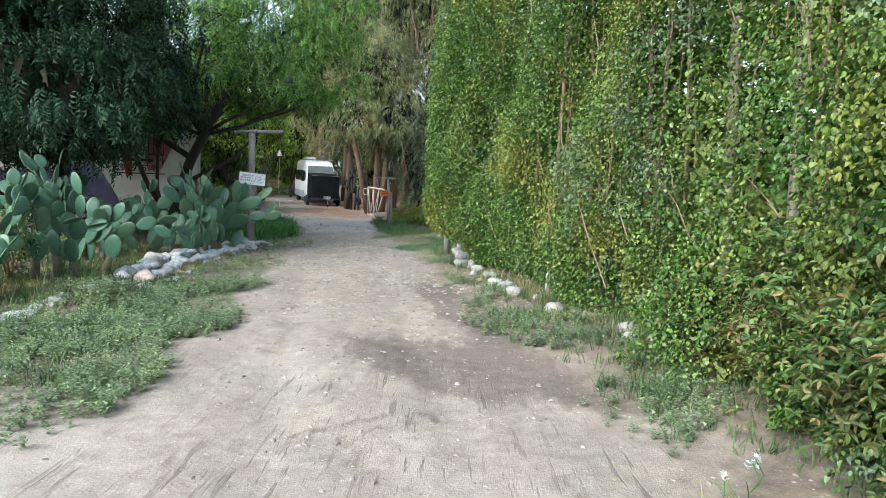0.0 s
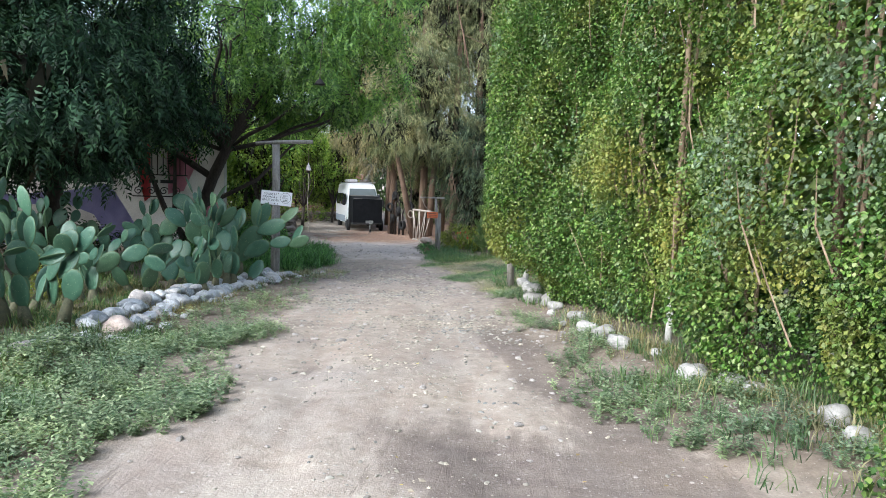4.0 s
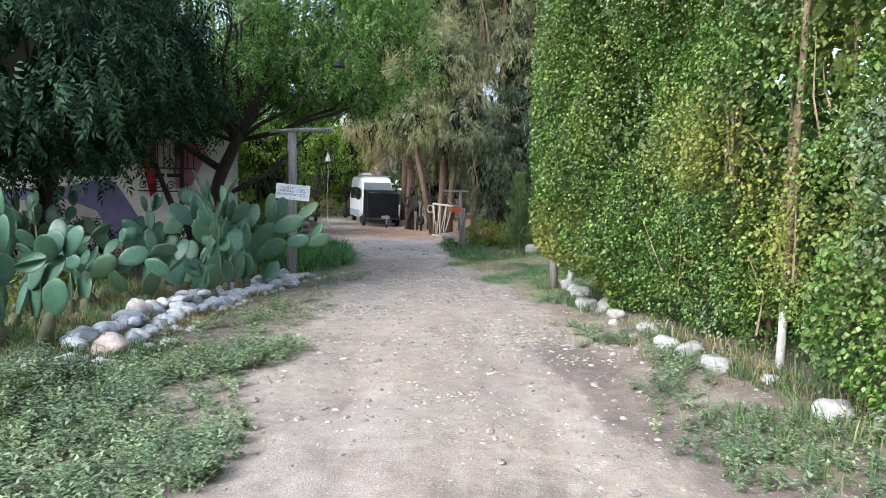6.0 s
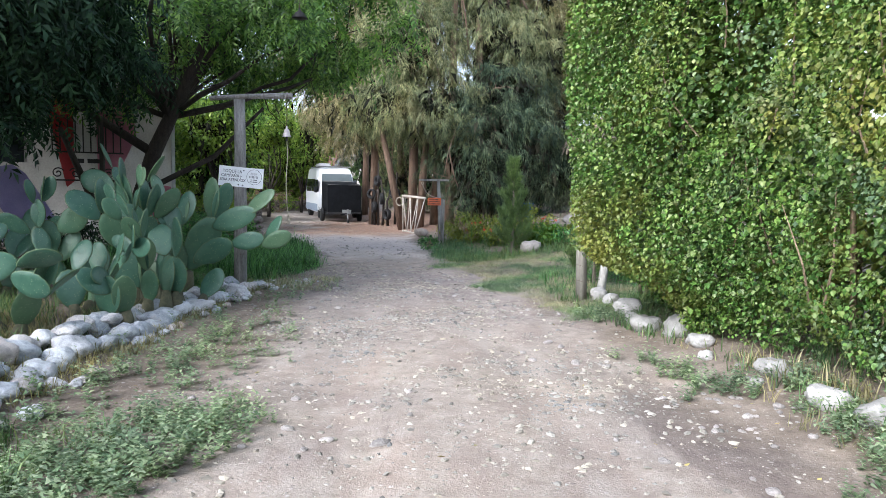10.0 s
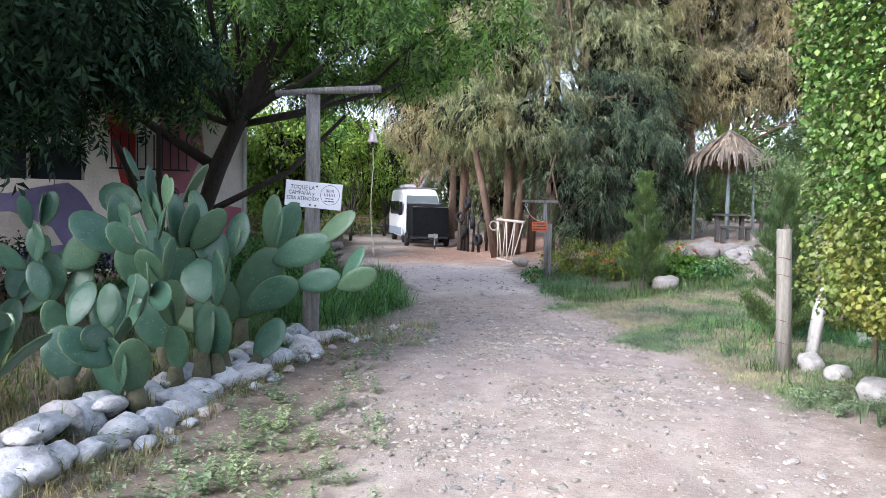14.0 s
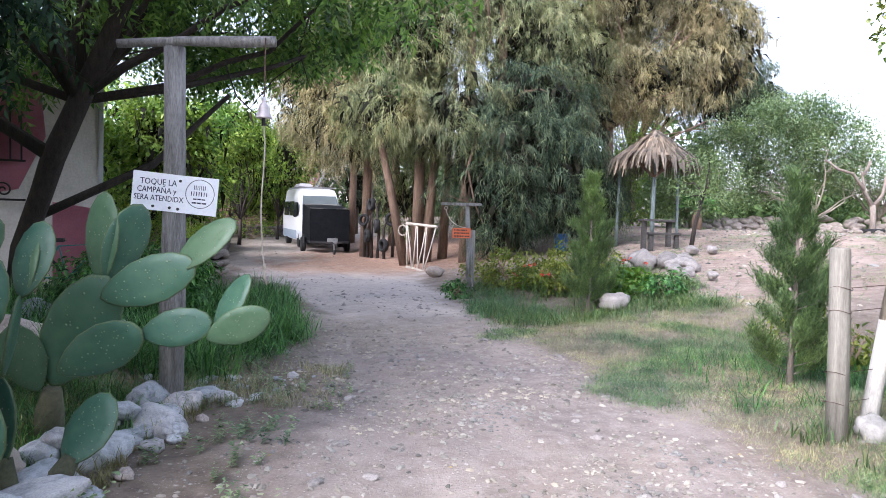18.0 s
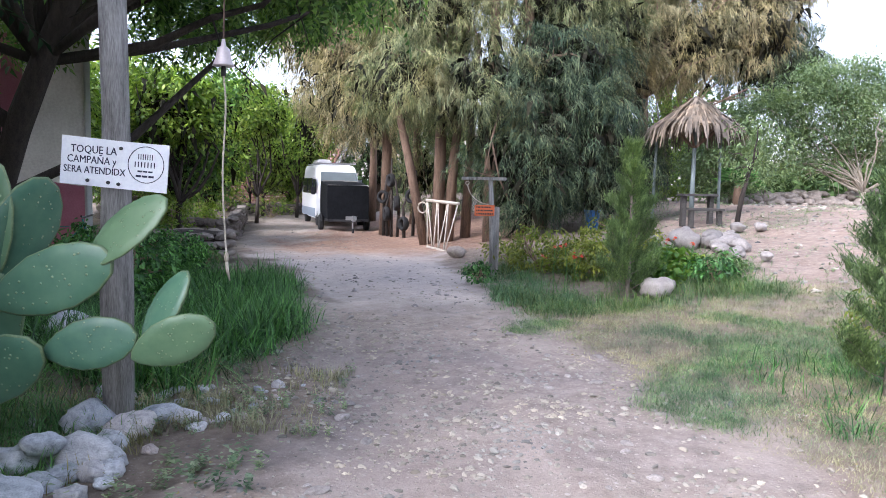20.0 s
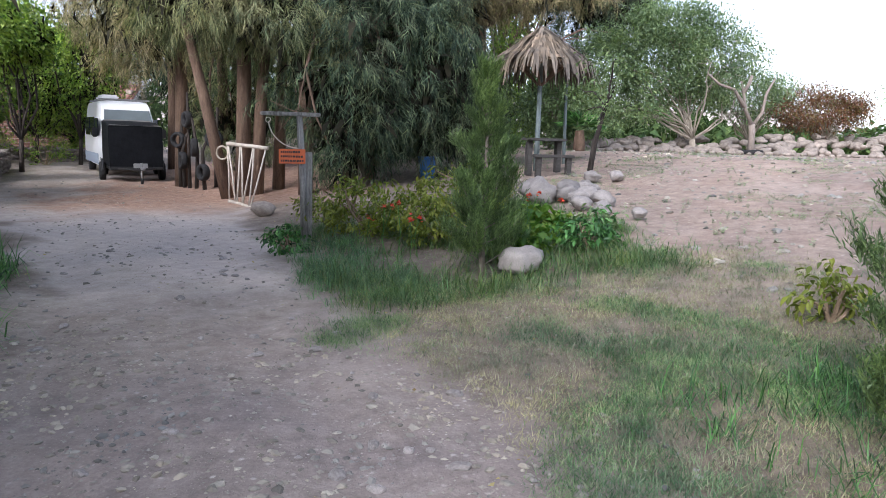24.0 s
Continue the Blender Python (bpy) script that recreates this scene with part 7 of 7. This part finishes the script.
# ---- dry stone walls, planter, brick house at the drive's end ----
def dry_wall(name, line, tall, seed, label, size=(0.22, 0.4), thick=0.45, meshes=None, cat="wall"):
    """A rough wall of single stones along a line."""
    r = random.Random(seed)
    (ax, ay), (bx, by) = line
    long = math.hypot(bx - ax, by - ay)
    t = thing(name, (ax, ay, gz(ax, ay)), label, cat)
    n = meshes or RUBBLE_STONES
    z = 0.05
    while z < tall:
        s = 0
        row = r.uniform(*size) * 0.75
        while s < long:
            w = r.uniform(*size)
            u = s / long
            px, py = ax + (bx - ax) * u, ay + (by - ay) * u
            for k in range(2 if thick > 0.5 else 1):
                m = pose(px - ax + r.uniform(-0.05, 0.05), py - ay + r.uniform(-0.05, 0.05) + k * thick * 0.5, gz(px, py) - gz(ax, ay) + z + r.uniform(-0.03, 0.03), r.uniform(-15, 15), r.uniform(-15, 15), r.uniform(0, 360)) @ Matrix.Diagonal((w * 1.15, thick * r.uniform(0.8, 1.1), row * 1.5, 1))
                part("stone", n[r.randrange(len(n))], parent=t, m=m)
            s += w * 0.85
        z += row * 0.8
    return t


dry_wall("dry_stone_wall", ((-9.35, 35.2), (-12.2, 46.0)), 0.75, 1, "dry stone retaining wall beside the drive", (0.2, 0.42), 0.4)
dry_wall("dry_stone_wall", ((-9.5, 35.1), (-12.6, 33.6)), 0.6, 2, "dry stone retaining wall of the garden terrace", (0.2, 0.4), 0.4)
dry_wall("dry_stone_wall", ((-16.5, 53.0), (-8.5, 54.0)), 0.55, 3, "low rubble wall at the end of the drive", (0.2, 0.4), 0.4)
dry_wall("dry_stone_wall", ((-20.0, 57.0), (-11.5, 57.0)), 0.5, 4, "rough dark stone wall below the brick house", (0.25, 0.5), 0.5)


def planter():
    r = random.Random(8)
    t = thing("stone_planter", (-8.35, 28.9, gz(-8.35, 28.9)), "round dry stone planter beside the drive", "planter")
    for z in (0.1, 0.3, 0.48):
        for k in range(15):
            a = 2 * math.pi * (k + r.uniform(-0.2, 0.2)) / 15
            m = pose(0.85 * math.cos(a), 0.75 * math.sin(a), z, r.uniform(-12, 12), r.uniform(-12, 12), math.degrees(a)) @ Matrix.Diagonal((0.26, 0.4, 0.24, 1))
            part("stone", (RUBBLE_STONES + TAN_STONES)[r.randrange(12)], parent=t, m=m)
    bm = bmesh.new()
    lathe(bm, [(0.8, 0.0), (0.78, 0.5), (0.3, 0.56), (0.0, 0.57)], 16)
    part("soil", bm, BARK, t)


planter()


def brick_house():
    t = thing("brick_house", (-19.5, 60.0, gz(-16, 60)), "red brick house with a clay tile roof at the drive's end", "house")
    part("wall", solid(0, 9, 0, 0.3, -0.2, 3.0), MORTAR, t)
    r = random.Random(2)
    base = bpy.data.meshes.new("brick")
    bm = solid(-0.24, 0.24, -0.02, 0.02, -0.075, 0.075)
    bm.to_mesh(base)
    bm.free()
    base.materials.append(BRICK)
    wall = t.children[0]
    for row in range(14):
        for k in range(17):
            x = 0.26 + 0.52 * k + (0.26 if row % 2 else 0)
            if x > 8.8:
                continue
            part("brick", base, parent=wall, m=pose(x, -0.012, 0.3 + row * 0.19))
    part("door", solid(7.0, 7.9, -0.05, -0.03, 0, 2.1, 0.005), BLACK, t)
    part("roof_deck", solid(-0.4, 9.4, -0.6, 4.2, 0, 0.12, m=pose(0, 0, 3.0, 18, 0, 0)), GREY_WOOD, t)
    roof = t.children[-1]
    tile = bpy.data.meshes.new("roof_tile")
    bm = bmesh.new()
    tube(bm, [(0, 0, 0), (0, 0.5, 0.03)], [0.12, 0.1], 8)
    bm.to_mesh(tile)
    bm.free()
    tile.materials.append(ROOF_TILE)
    for row in range(7):
        for k in range(40):
            m = pose(0, 0, 3.0, 18, 0, 0) @ pose(-0.3 + 0.24 * k, -0.6 + 0.45 * row, 0.1 + 0.01 * row)
            part("roof_tile", tile, parent=roof, m=m)
    part("side_wall", solid(8.7, 9, 0.3, 5, -0.2, 3.6), MORTAR, t)


brick_house()


# ---- stony field's far side ----
def rock_bank():
    r = random.Random(12)
    bank = thing("rock_bank", (0, 0, 0), "low bank of pale field stones across the field", "rock bank")
    for k in range(190):
        u = r.random()
        x, y = 6.5 + 19 * u, 40.2 + 3.2 * u + r.uniform(-0.2, 1.4)
        up = max(0, (y - 40.2 - 3.2 * u)) * 0.5 * (0.4 + u)
        part("stone", TAN_STONES[r.randrange(6)], parent=bank, m=Matrix.Translation((x, y, gz(x, y) + 0.08 + up)) @ pose(0, 0, 0, r.uniform(-14, 14), r.uniform(-14, 14), r.uniform(0, 360)) @ Matrix.Diagonal((r.uniform(0.3, 0.65), r.uniform(0.25, 0.5), r.uniform(0.25, 0.5), 1)))
    kerb = thing("bed_kerb", (0, 0, 0), "row of pale kerb stones along the far bed", "kerb")
    for k in range(40):
        x = 8 + 16 * k / 40
        y, size = 38.9 + 0.1 * (x - 8) + r.uniform(-0.1, 0.1), r.uniform(0.15, 0.28)
        part("stone", TAN_STONES[r.randrange(6)], parent=kerb, m=Matrix.Translation((x, y, gz(x, y) + size * 0.2)) @ pose(0, 0, 0, 0, 0, r.uniform(0, 360)) @ Matrix.Diagonal((size * 1.2, size, size, 1)))


rock_bank()


def bare_tree():
    x, y = 14.2, 40.3
    t = thing("pruned_tree", (x, y, gz(x, y)), "pruned leafless tree with antler-like limbs", "tree")
    bm = bmesh.new()
    tube(bm, [(0, 0, -0.05), (0.03, 0, 0.6), (-0.02, 0, 1.1)], [0.14, 0.11, 0.1], 10, 0.3)
    part("trunk", bm, BARK_GREY, t, smooth_faces=True)
    for pts in (((-0.02, 0, 1.05), (-0.35, 0, 1.6), (-0.5, 0, 2.3), (-0.55, 0.1, 2.6)), ((0, 0, 1.05), (0.35, 0, 1.5), (0.45, 0, 2.2), (0.75, 0, 2.75)), ((-0.4, 0, 1.7), (-0.8, 0.1, 2.3), (-1.4, 0.1, 2.45), (-1.9, 0.1, 2.8)), ((-0.5, 0, 2.2), (-0.3, 0, 2.5), (-0.2, 0, 2.8))):
        bm = bmesh.new()
        tube(bm, pts, [0.075, 0.06, 0.048, 0.032][: len(pts)], 8, 0.3)
        part("limb", bm, BARK_GREY, t, smooth_faces=True)
    tyre_thing(x, y, gz(x, y) + 0.1, 0.45, 0, -90)


bare_tree()


def small_tree():
    tree("sapling", [(3.35, 29.9, 0), (3.45, 29.9, gz(3.35, 29.9) + 0.7), (3.6, 29.9, gz(3.35, 29.9) + 1.3)], [0.06, 0.05, 0.03], [(3.9, 30.0, gz(3.35, 29.9) + 1.7, 0.9, 0.7, 0.7)], 1400, [leaf_shape(0.08, 0.04), leaf_shape(0.07, 0.035, 0.3)], SHRUB_LEAF, BARK, "small leaning sapling at the edge of the field", clump=0.25, per=25, seed=90, limb_count=6, limb_r=0.02)


small_tree()

# ---- bed of shrubs and flowers beside the drive ----
YELLOW_LEAF = leafy("yellow_green_leaf", [(0.09, 0.13, 0.025), (0.17, 0.22, 0.04), (0.27, 0.3, 0.06)], 0.5, 0.35, 0.4, patch_colour=(0.3, 0.22, 0.06))
GERANIUM = leafy("geranium_leaf", [(0.05, 0.13, 0.02), (0.1, 0.22, 0.03), (0.22, 0.3, 0.06)], 0.5, 0.35, 0.2)
ROUND_LEAF = [leaf_shape(0.1, 0.1, 0.15), leaf_shape(0.08, 0.085, 0.3)]
MID_LEAF = [leaf_shape(0.09, 0.045), leaf_shape(0.07, 0.035, 0.3)]
for i, (p, size, count, shapes, leaf, label) in enumerate((
        ((-1.2, 26.9), (0.75, 0.6, 0.4), 1500, MID_LEAF, YELLOW_LEAF, "yellow-green shrub in the flower bed"),
        ((-0.5, 25.9), (0.7, 0.5, 0.35), 1400, MID_LEAF, YELLOW_LEAF, "yellow-green shrub in the flower bed"),
        ((0.25, 27.4), (0.8, 0.5, 0.4), 1200, MID_LEAF, YELLOW_LEAF, "yellow-green shrub in the flower bed"),
        ((0.5, 25.2), (0.5, 0.45, 0.2), 900, ROUND_LEAF, GERANIUM, "round-leaved geranium bush in the flower bed"),
        ((0.2, 24.5), (0.35, 0.3, 0.2), 500, ROUND_LEAF, GERANIUM, "round-leaved geranium bush in the flower bed"),
        ((0.95, 24.3), (0.35, 0.3, 0.25), 500, MID_LEAF, LUSH, "low dark green herb in the flower bed"),
        ((1.3, 25.0), (0.3, 0.3, 0.16), 500, MID_LEAF, SHRUB_LEAF, "low grey-green herb at the field edge"),
        ((-2.35, 26.3), (0.2, 0.2, 0.16), 300, MID_LEAF, LUSH, "small green bush at the sign post"),
        ((-1.7, 28.6), (0.5, 0.4, 0.3), 500, MID_LEAF, YELLOW_LEAF, "yellow-green shrub in the flower bed"),
        ((-6.7, 21.8), (0.9, 0.9, 0.42), 2200, MID_LEAF, LUSH, "dark green ground cover under the trees"),
        ((-7.3, 24.0), (1.1, 1.1, 0.45), 2600, MID_LEAF, LUSH, "dark green ground cover under the trees"),
        ((-7.9, 25.9), (0.9, 0.8, 0.38), 2000, MID_LEAF, LUSH, "green ground cover beside the drive"),
        ((-9.1, 27.6), (0.6, 0.5, 0.3), 900, MID_LEAF, SHRUB_LEAF, "grey-green herbs beside the drive"),
        ((-7.55, 27.5), (0.4, 0.35, 0.2), 500, MID_LEAF, SHRUB_LEAF, "blue-green herbs beside the planter"),
        ((-9.9, 31.6), (0.7, 0.6, 0.6), 1300, MID_LEAF, GROVE_LEAF, "green shrub by the planter"),
        # three added dark-leaved shrubs that put shade before the house wall
        ((-8.7, 20.7), (0.8, 0.5, 0.42), 1300, MID_LEAF, DARK_LEAF, "dark green shrub added under the trees to stand in for shade"),
        ((-10.0, 20.0), (0.9, 0.5, 0.48), 1400, MID_LEAF, DARK_LEAF, "dark green shrub added under the trees to stand in for shade"),
        ((-11.4, 19.3), (0.9, 0.5, 0.45), 1400, MID_LEAF, DARK_LEAF, "dark green shrub added under the trees to stand in for shade"),
        ((-7.0, 13.8), (0.4, 0.4, 0.3), 500, MID_LEAF, YELLOW_LEAF, "pale green herb among the cacti"),
        ((-6.6, 10.9), (0.45, 0.45, 0.6), 900, MID_LEAF, SHRUB_LEAF, "light green bush among the cacti"),
        ((-10.6, 32.8), (0.9, 0.8, 0.5), 1200, MID_LEAF, GROVE_LEAF, "green shrub on the garden terrace"),
        ((-10.9, 36.6), (0.8, 1.0, 0.45), 1200, MID_LEAF, GROVE_LEAF, "green shrub behind the stone wall"),
        ((-11.9, 39.8), (0.8, 1.2, 0.5), 1200, MID_LEAF, GROVE_LEAF, "green shrub behind the stone wall"),
        ((-12.6, 35.6), (1.1, 0.9, 0.6), 1400, MID_LEAF, GROVE_LEAF, "green shrub on the garden terrace"),
        ((-12.0, 50.0), (1.2, 0.8, 0.7), 1400, MID_LEAF, GROVE_LEAF, "green shrub before the brick house"),
        ((-14.6, 50.6), (1.3, 0.8, 0.7), 1400, MID_LEAF, GROVE_LEAF, "green shrub before the brick house"),
        ((-13.0, 43.0), (1.0, 1.2, 0.6), 1200, MID_LEAF, GROVE_LEAF, "green shrub behind the stone wall"),
        ((1.5, 20.2), (0.25, 0.25, 0.35), 300, MID_LEAF, YELLOW_LEAF, "small yellowish bush on the grass"),
        ((1.6, 21.4), (0.22, 0.22, 0.2), 250, MID_LEAF, YELLOW_LEAF, "small yellowish bush at the field edge"))):
    leaf_bush("shrub", p, [(0, 0, size[2], *size)], count, shapes, leaf, label, "bush", 200 + i, 0.13, 20)


def flowers(place, spread, count, seed, mat, label, z=(0.45, 0.75)):
    r = np.random.default_rng(seed)
    petals = joined([placed(diamond(0.022, 0.016), (0, 0, 0), (25, 0, a)) for a in range(0, 360, 60)])
    for k in range(count):
        x, y = place[0] + r.normal(0, spread[0]), place[1] + r.normal(0, spread[1])
        t = thing("flower", (x, y, gz(x, y)), label, "flower", "bed flowers")
        h = r.uniform(*z)
        bm = bmesh.new()
        tube(bm, [(0, 0, 0), (r.normal(0, 0.04), r.normal(0, 0.04), h * 0.5), (0, 0, h)], 0.004, 5)
        part("stalk", bm, LUSH, t)
        n = 7
        pos = r.normal(0, 0.02, (n, 3)) + np.array([0, 0, h])
        tagged(part("bloom", scatter("bloom", [petals], pos, turns(n, (0, 40), r), r.uniform(0.8, 1.3, n), mat), parent=t), kind="stuff")


flowers((-0.95, 24.9), (0.3, 0.25), 6, 1, FLOWER, "red geranium flower head")
flowers((0.35, 24.6), (0.15, 0.2), 3, 2, FLOWER, "red geranium flower head")
flowers((2.15, 4.6), (0.08, 0.08), 2, 4, PALE_FLOWER, "pale blue wild flower", (0.1, 0.2))
flowers((1.95, 4.6), (0.08, 0.08), 1, 5, PALE_FLOWER, "pale blue wild flower", (0.1, 0.2))


def blue_tub():
    # the tub shape is made up; it stands for a blue plastic sheet
    x, y = 0.9, 33.5
    t = thing("water_tub", (x, y, gz(x, y)), "bright blue tub shape standing in for a plastic sheet behind the flower bed", "tub")
    part("tub_body", lathe(bmesh.new(), [(0.15, 0.0), (0.165, 0.02), (0.19, 0.24), (0.21, 0.46), (0.225, 0.48), (0.225, 0.51), (0.21, 0.52), (0.19, 0.3), (0.15, 0.05)], 26), BLUE_PAINT, t, smooth_faces=True)
    part("rope_grip", tube(bmesh.new(), [(0.2, -0.06, 0.43), (0.27, -0.04, 0.38), (0.27, 0.04, 0.38), (0.2, 0.06, 0.43)], 0.012, 6), ROPE, t)


def pail():
    x, y = -12.1, 33.84
    t = thing("pail", (x, y, gz(x, y) + 0.66), "white plastic pail on the terrace wall", "pail")
    part("pail_body", lathe(bmesh.new(), [(0.1, 0.0), (0.12, 0.01), (0.15, 0.3), (0.16, 0.31), (0.16, 0.33), (0.14, 0.33), (0.11, 0.04)], 20), WHITE_PAINT, t, smooth_faces=True)
    part("bail", tube(bmesh.new(), [(0.155 * math.cos(a), 0.0, 0.31 + 0.12 * math.sin(a)) for a in np.linspace(0, math.pi, 9)], 0.004, 5), STEEL, t)


def fan_palm():
    x, y = 6.15, 37.0
    r = np.random.default_rng(77)
    t = thing("fan_palm", (x, y, gz(x, y)), "small fan palm with a rusty fibrous trunk", "palm")
    part("trunk", tube(bmesh.new(), [(0, 0, -0.05), (0.02, 0, 0.3), (0, 0, 0.6)], [0.17, 0.15, 0.11], 12, 0.5), BARK_RED, t, smooth_faces=True)
    blade = []
    for k in range(13):
        a = -75 + 150 * k / 12
        blade.append(placed(leaf_shape(0.5, 0.05, 0.25, 0.3), (0, 0.35, 0.0), (0, 0, a)))
    for k in range(11):
        yaw, up = k * 137.5, r.uniform(5, 65)
        m = pose(0, 0, 0.58, up, 0, yaw)
        v, f = joined(blade)
        leaf = part("leaf", mesh_from("leaf", v, f, LUSH), parent=t, m=m)
        part("stalk", tube(bmesh.new(), [(0, 0, 0), (0, 0.36, 0.01)], [0.014, 0.009], 5), SHRUB_LEAF, leaf)


blue_tub()
pail()
fan_palm()


# ---- distance ----
def far_woods():
    r = np.random.default_rng(17)
    n = 52000
    a = r.uniform(-0.95, 0.95, n)
    d = r.uniform(72, 100, n)
    x, y = -3 + d * np.sin(a), d * np.cos(a)
    top = 5.0 + 3.5 * wave(a * 30, a * 11, 1.0, 3) + 2.0 * wave(a * 70, a * 50, 1, 5)
    top = np.where(a > 0.32, top * 0.5, top + 3)
    z = height(x, y) + r.uniform(0, 1, n) * np.maximum(top, 1.5)
    pos = np.stack([x, y, z], -1)
    me = scatter("far_woods", [leaflet(0.9, 0.7), leaflet(0.7, 0.6)], pos, turns(n, (-30, 35), r), r.uniform(0.6, 1.2, n), WOODS_LEAF)
    tagged(new("far_woods", me), "distant green trees beyond the garden", "trees", kind="stuff")


far_woods()


def hills():
    n = 120
    a = np.linspace(-1.3, 1.3, n)
    hgt = 70 + 30 * np.sin(a * 5 + 1) + 18 * np.sin(a * 13) + 8 * np.sin(a * 31)
    verts = np.concatenate([np.stack([1200 * np.sin(a), 1200 * np.cos(a), np.full(n, -5.0)], -1), np.stack([1300 * np.sin(a), 1300 * np.cos(a), hgt], -1)])
    i = np.arange(n - 1)
    me = mesh_from("hills", verts, np.stack([i, i + 1, i + 1 + n, i + n], -1), surface("hill_scrub", (0.3, 0.27, 0.24), (0.42, 0.38, 0.34), 0.01, 1.0, world_space=True))
    tagged(new("hills", me), "pale dry hills on the horizon", "hills", kind="structure")


hills()


def hanging_lamp():
    t = thing("hanging_lamp", (-4.3, 19.6, 4.3), "small dark metal lamp hung in the tree", "lamp")
    bm = bmesh.new()
    lathe(bm, [(0.13, 0.0), (0.12, 0.02), (0.07, 0.09), (0.02, 0.13), (0.012, 0.17)], 16)
    part("shade", bm, IRON, t, smooth_faces=True)
    bm = bmesh.new()
    tube(bm, [(0, 0, 0.16), (0.01, 0.05, 0.7), (0.0, 0.3, 1.2)], 0.006, 5)
    part("cord", bm, WIRE, t)


hanging_lamp()
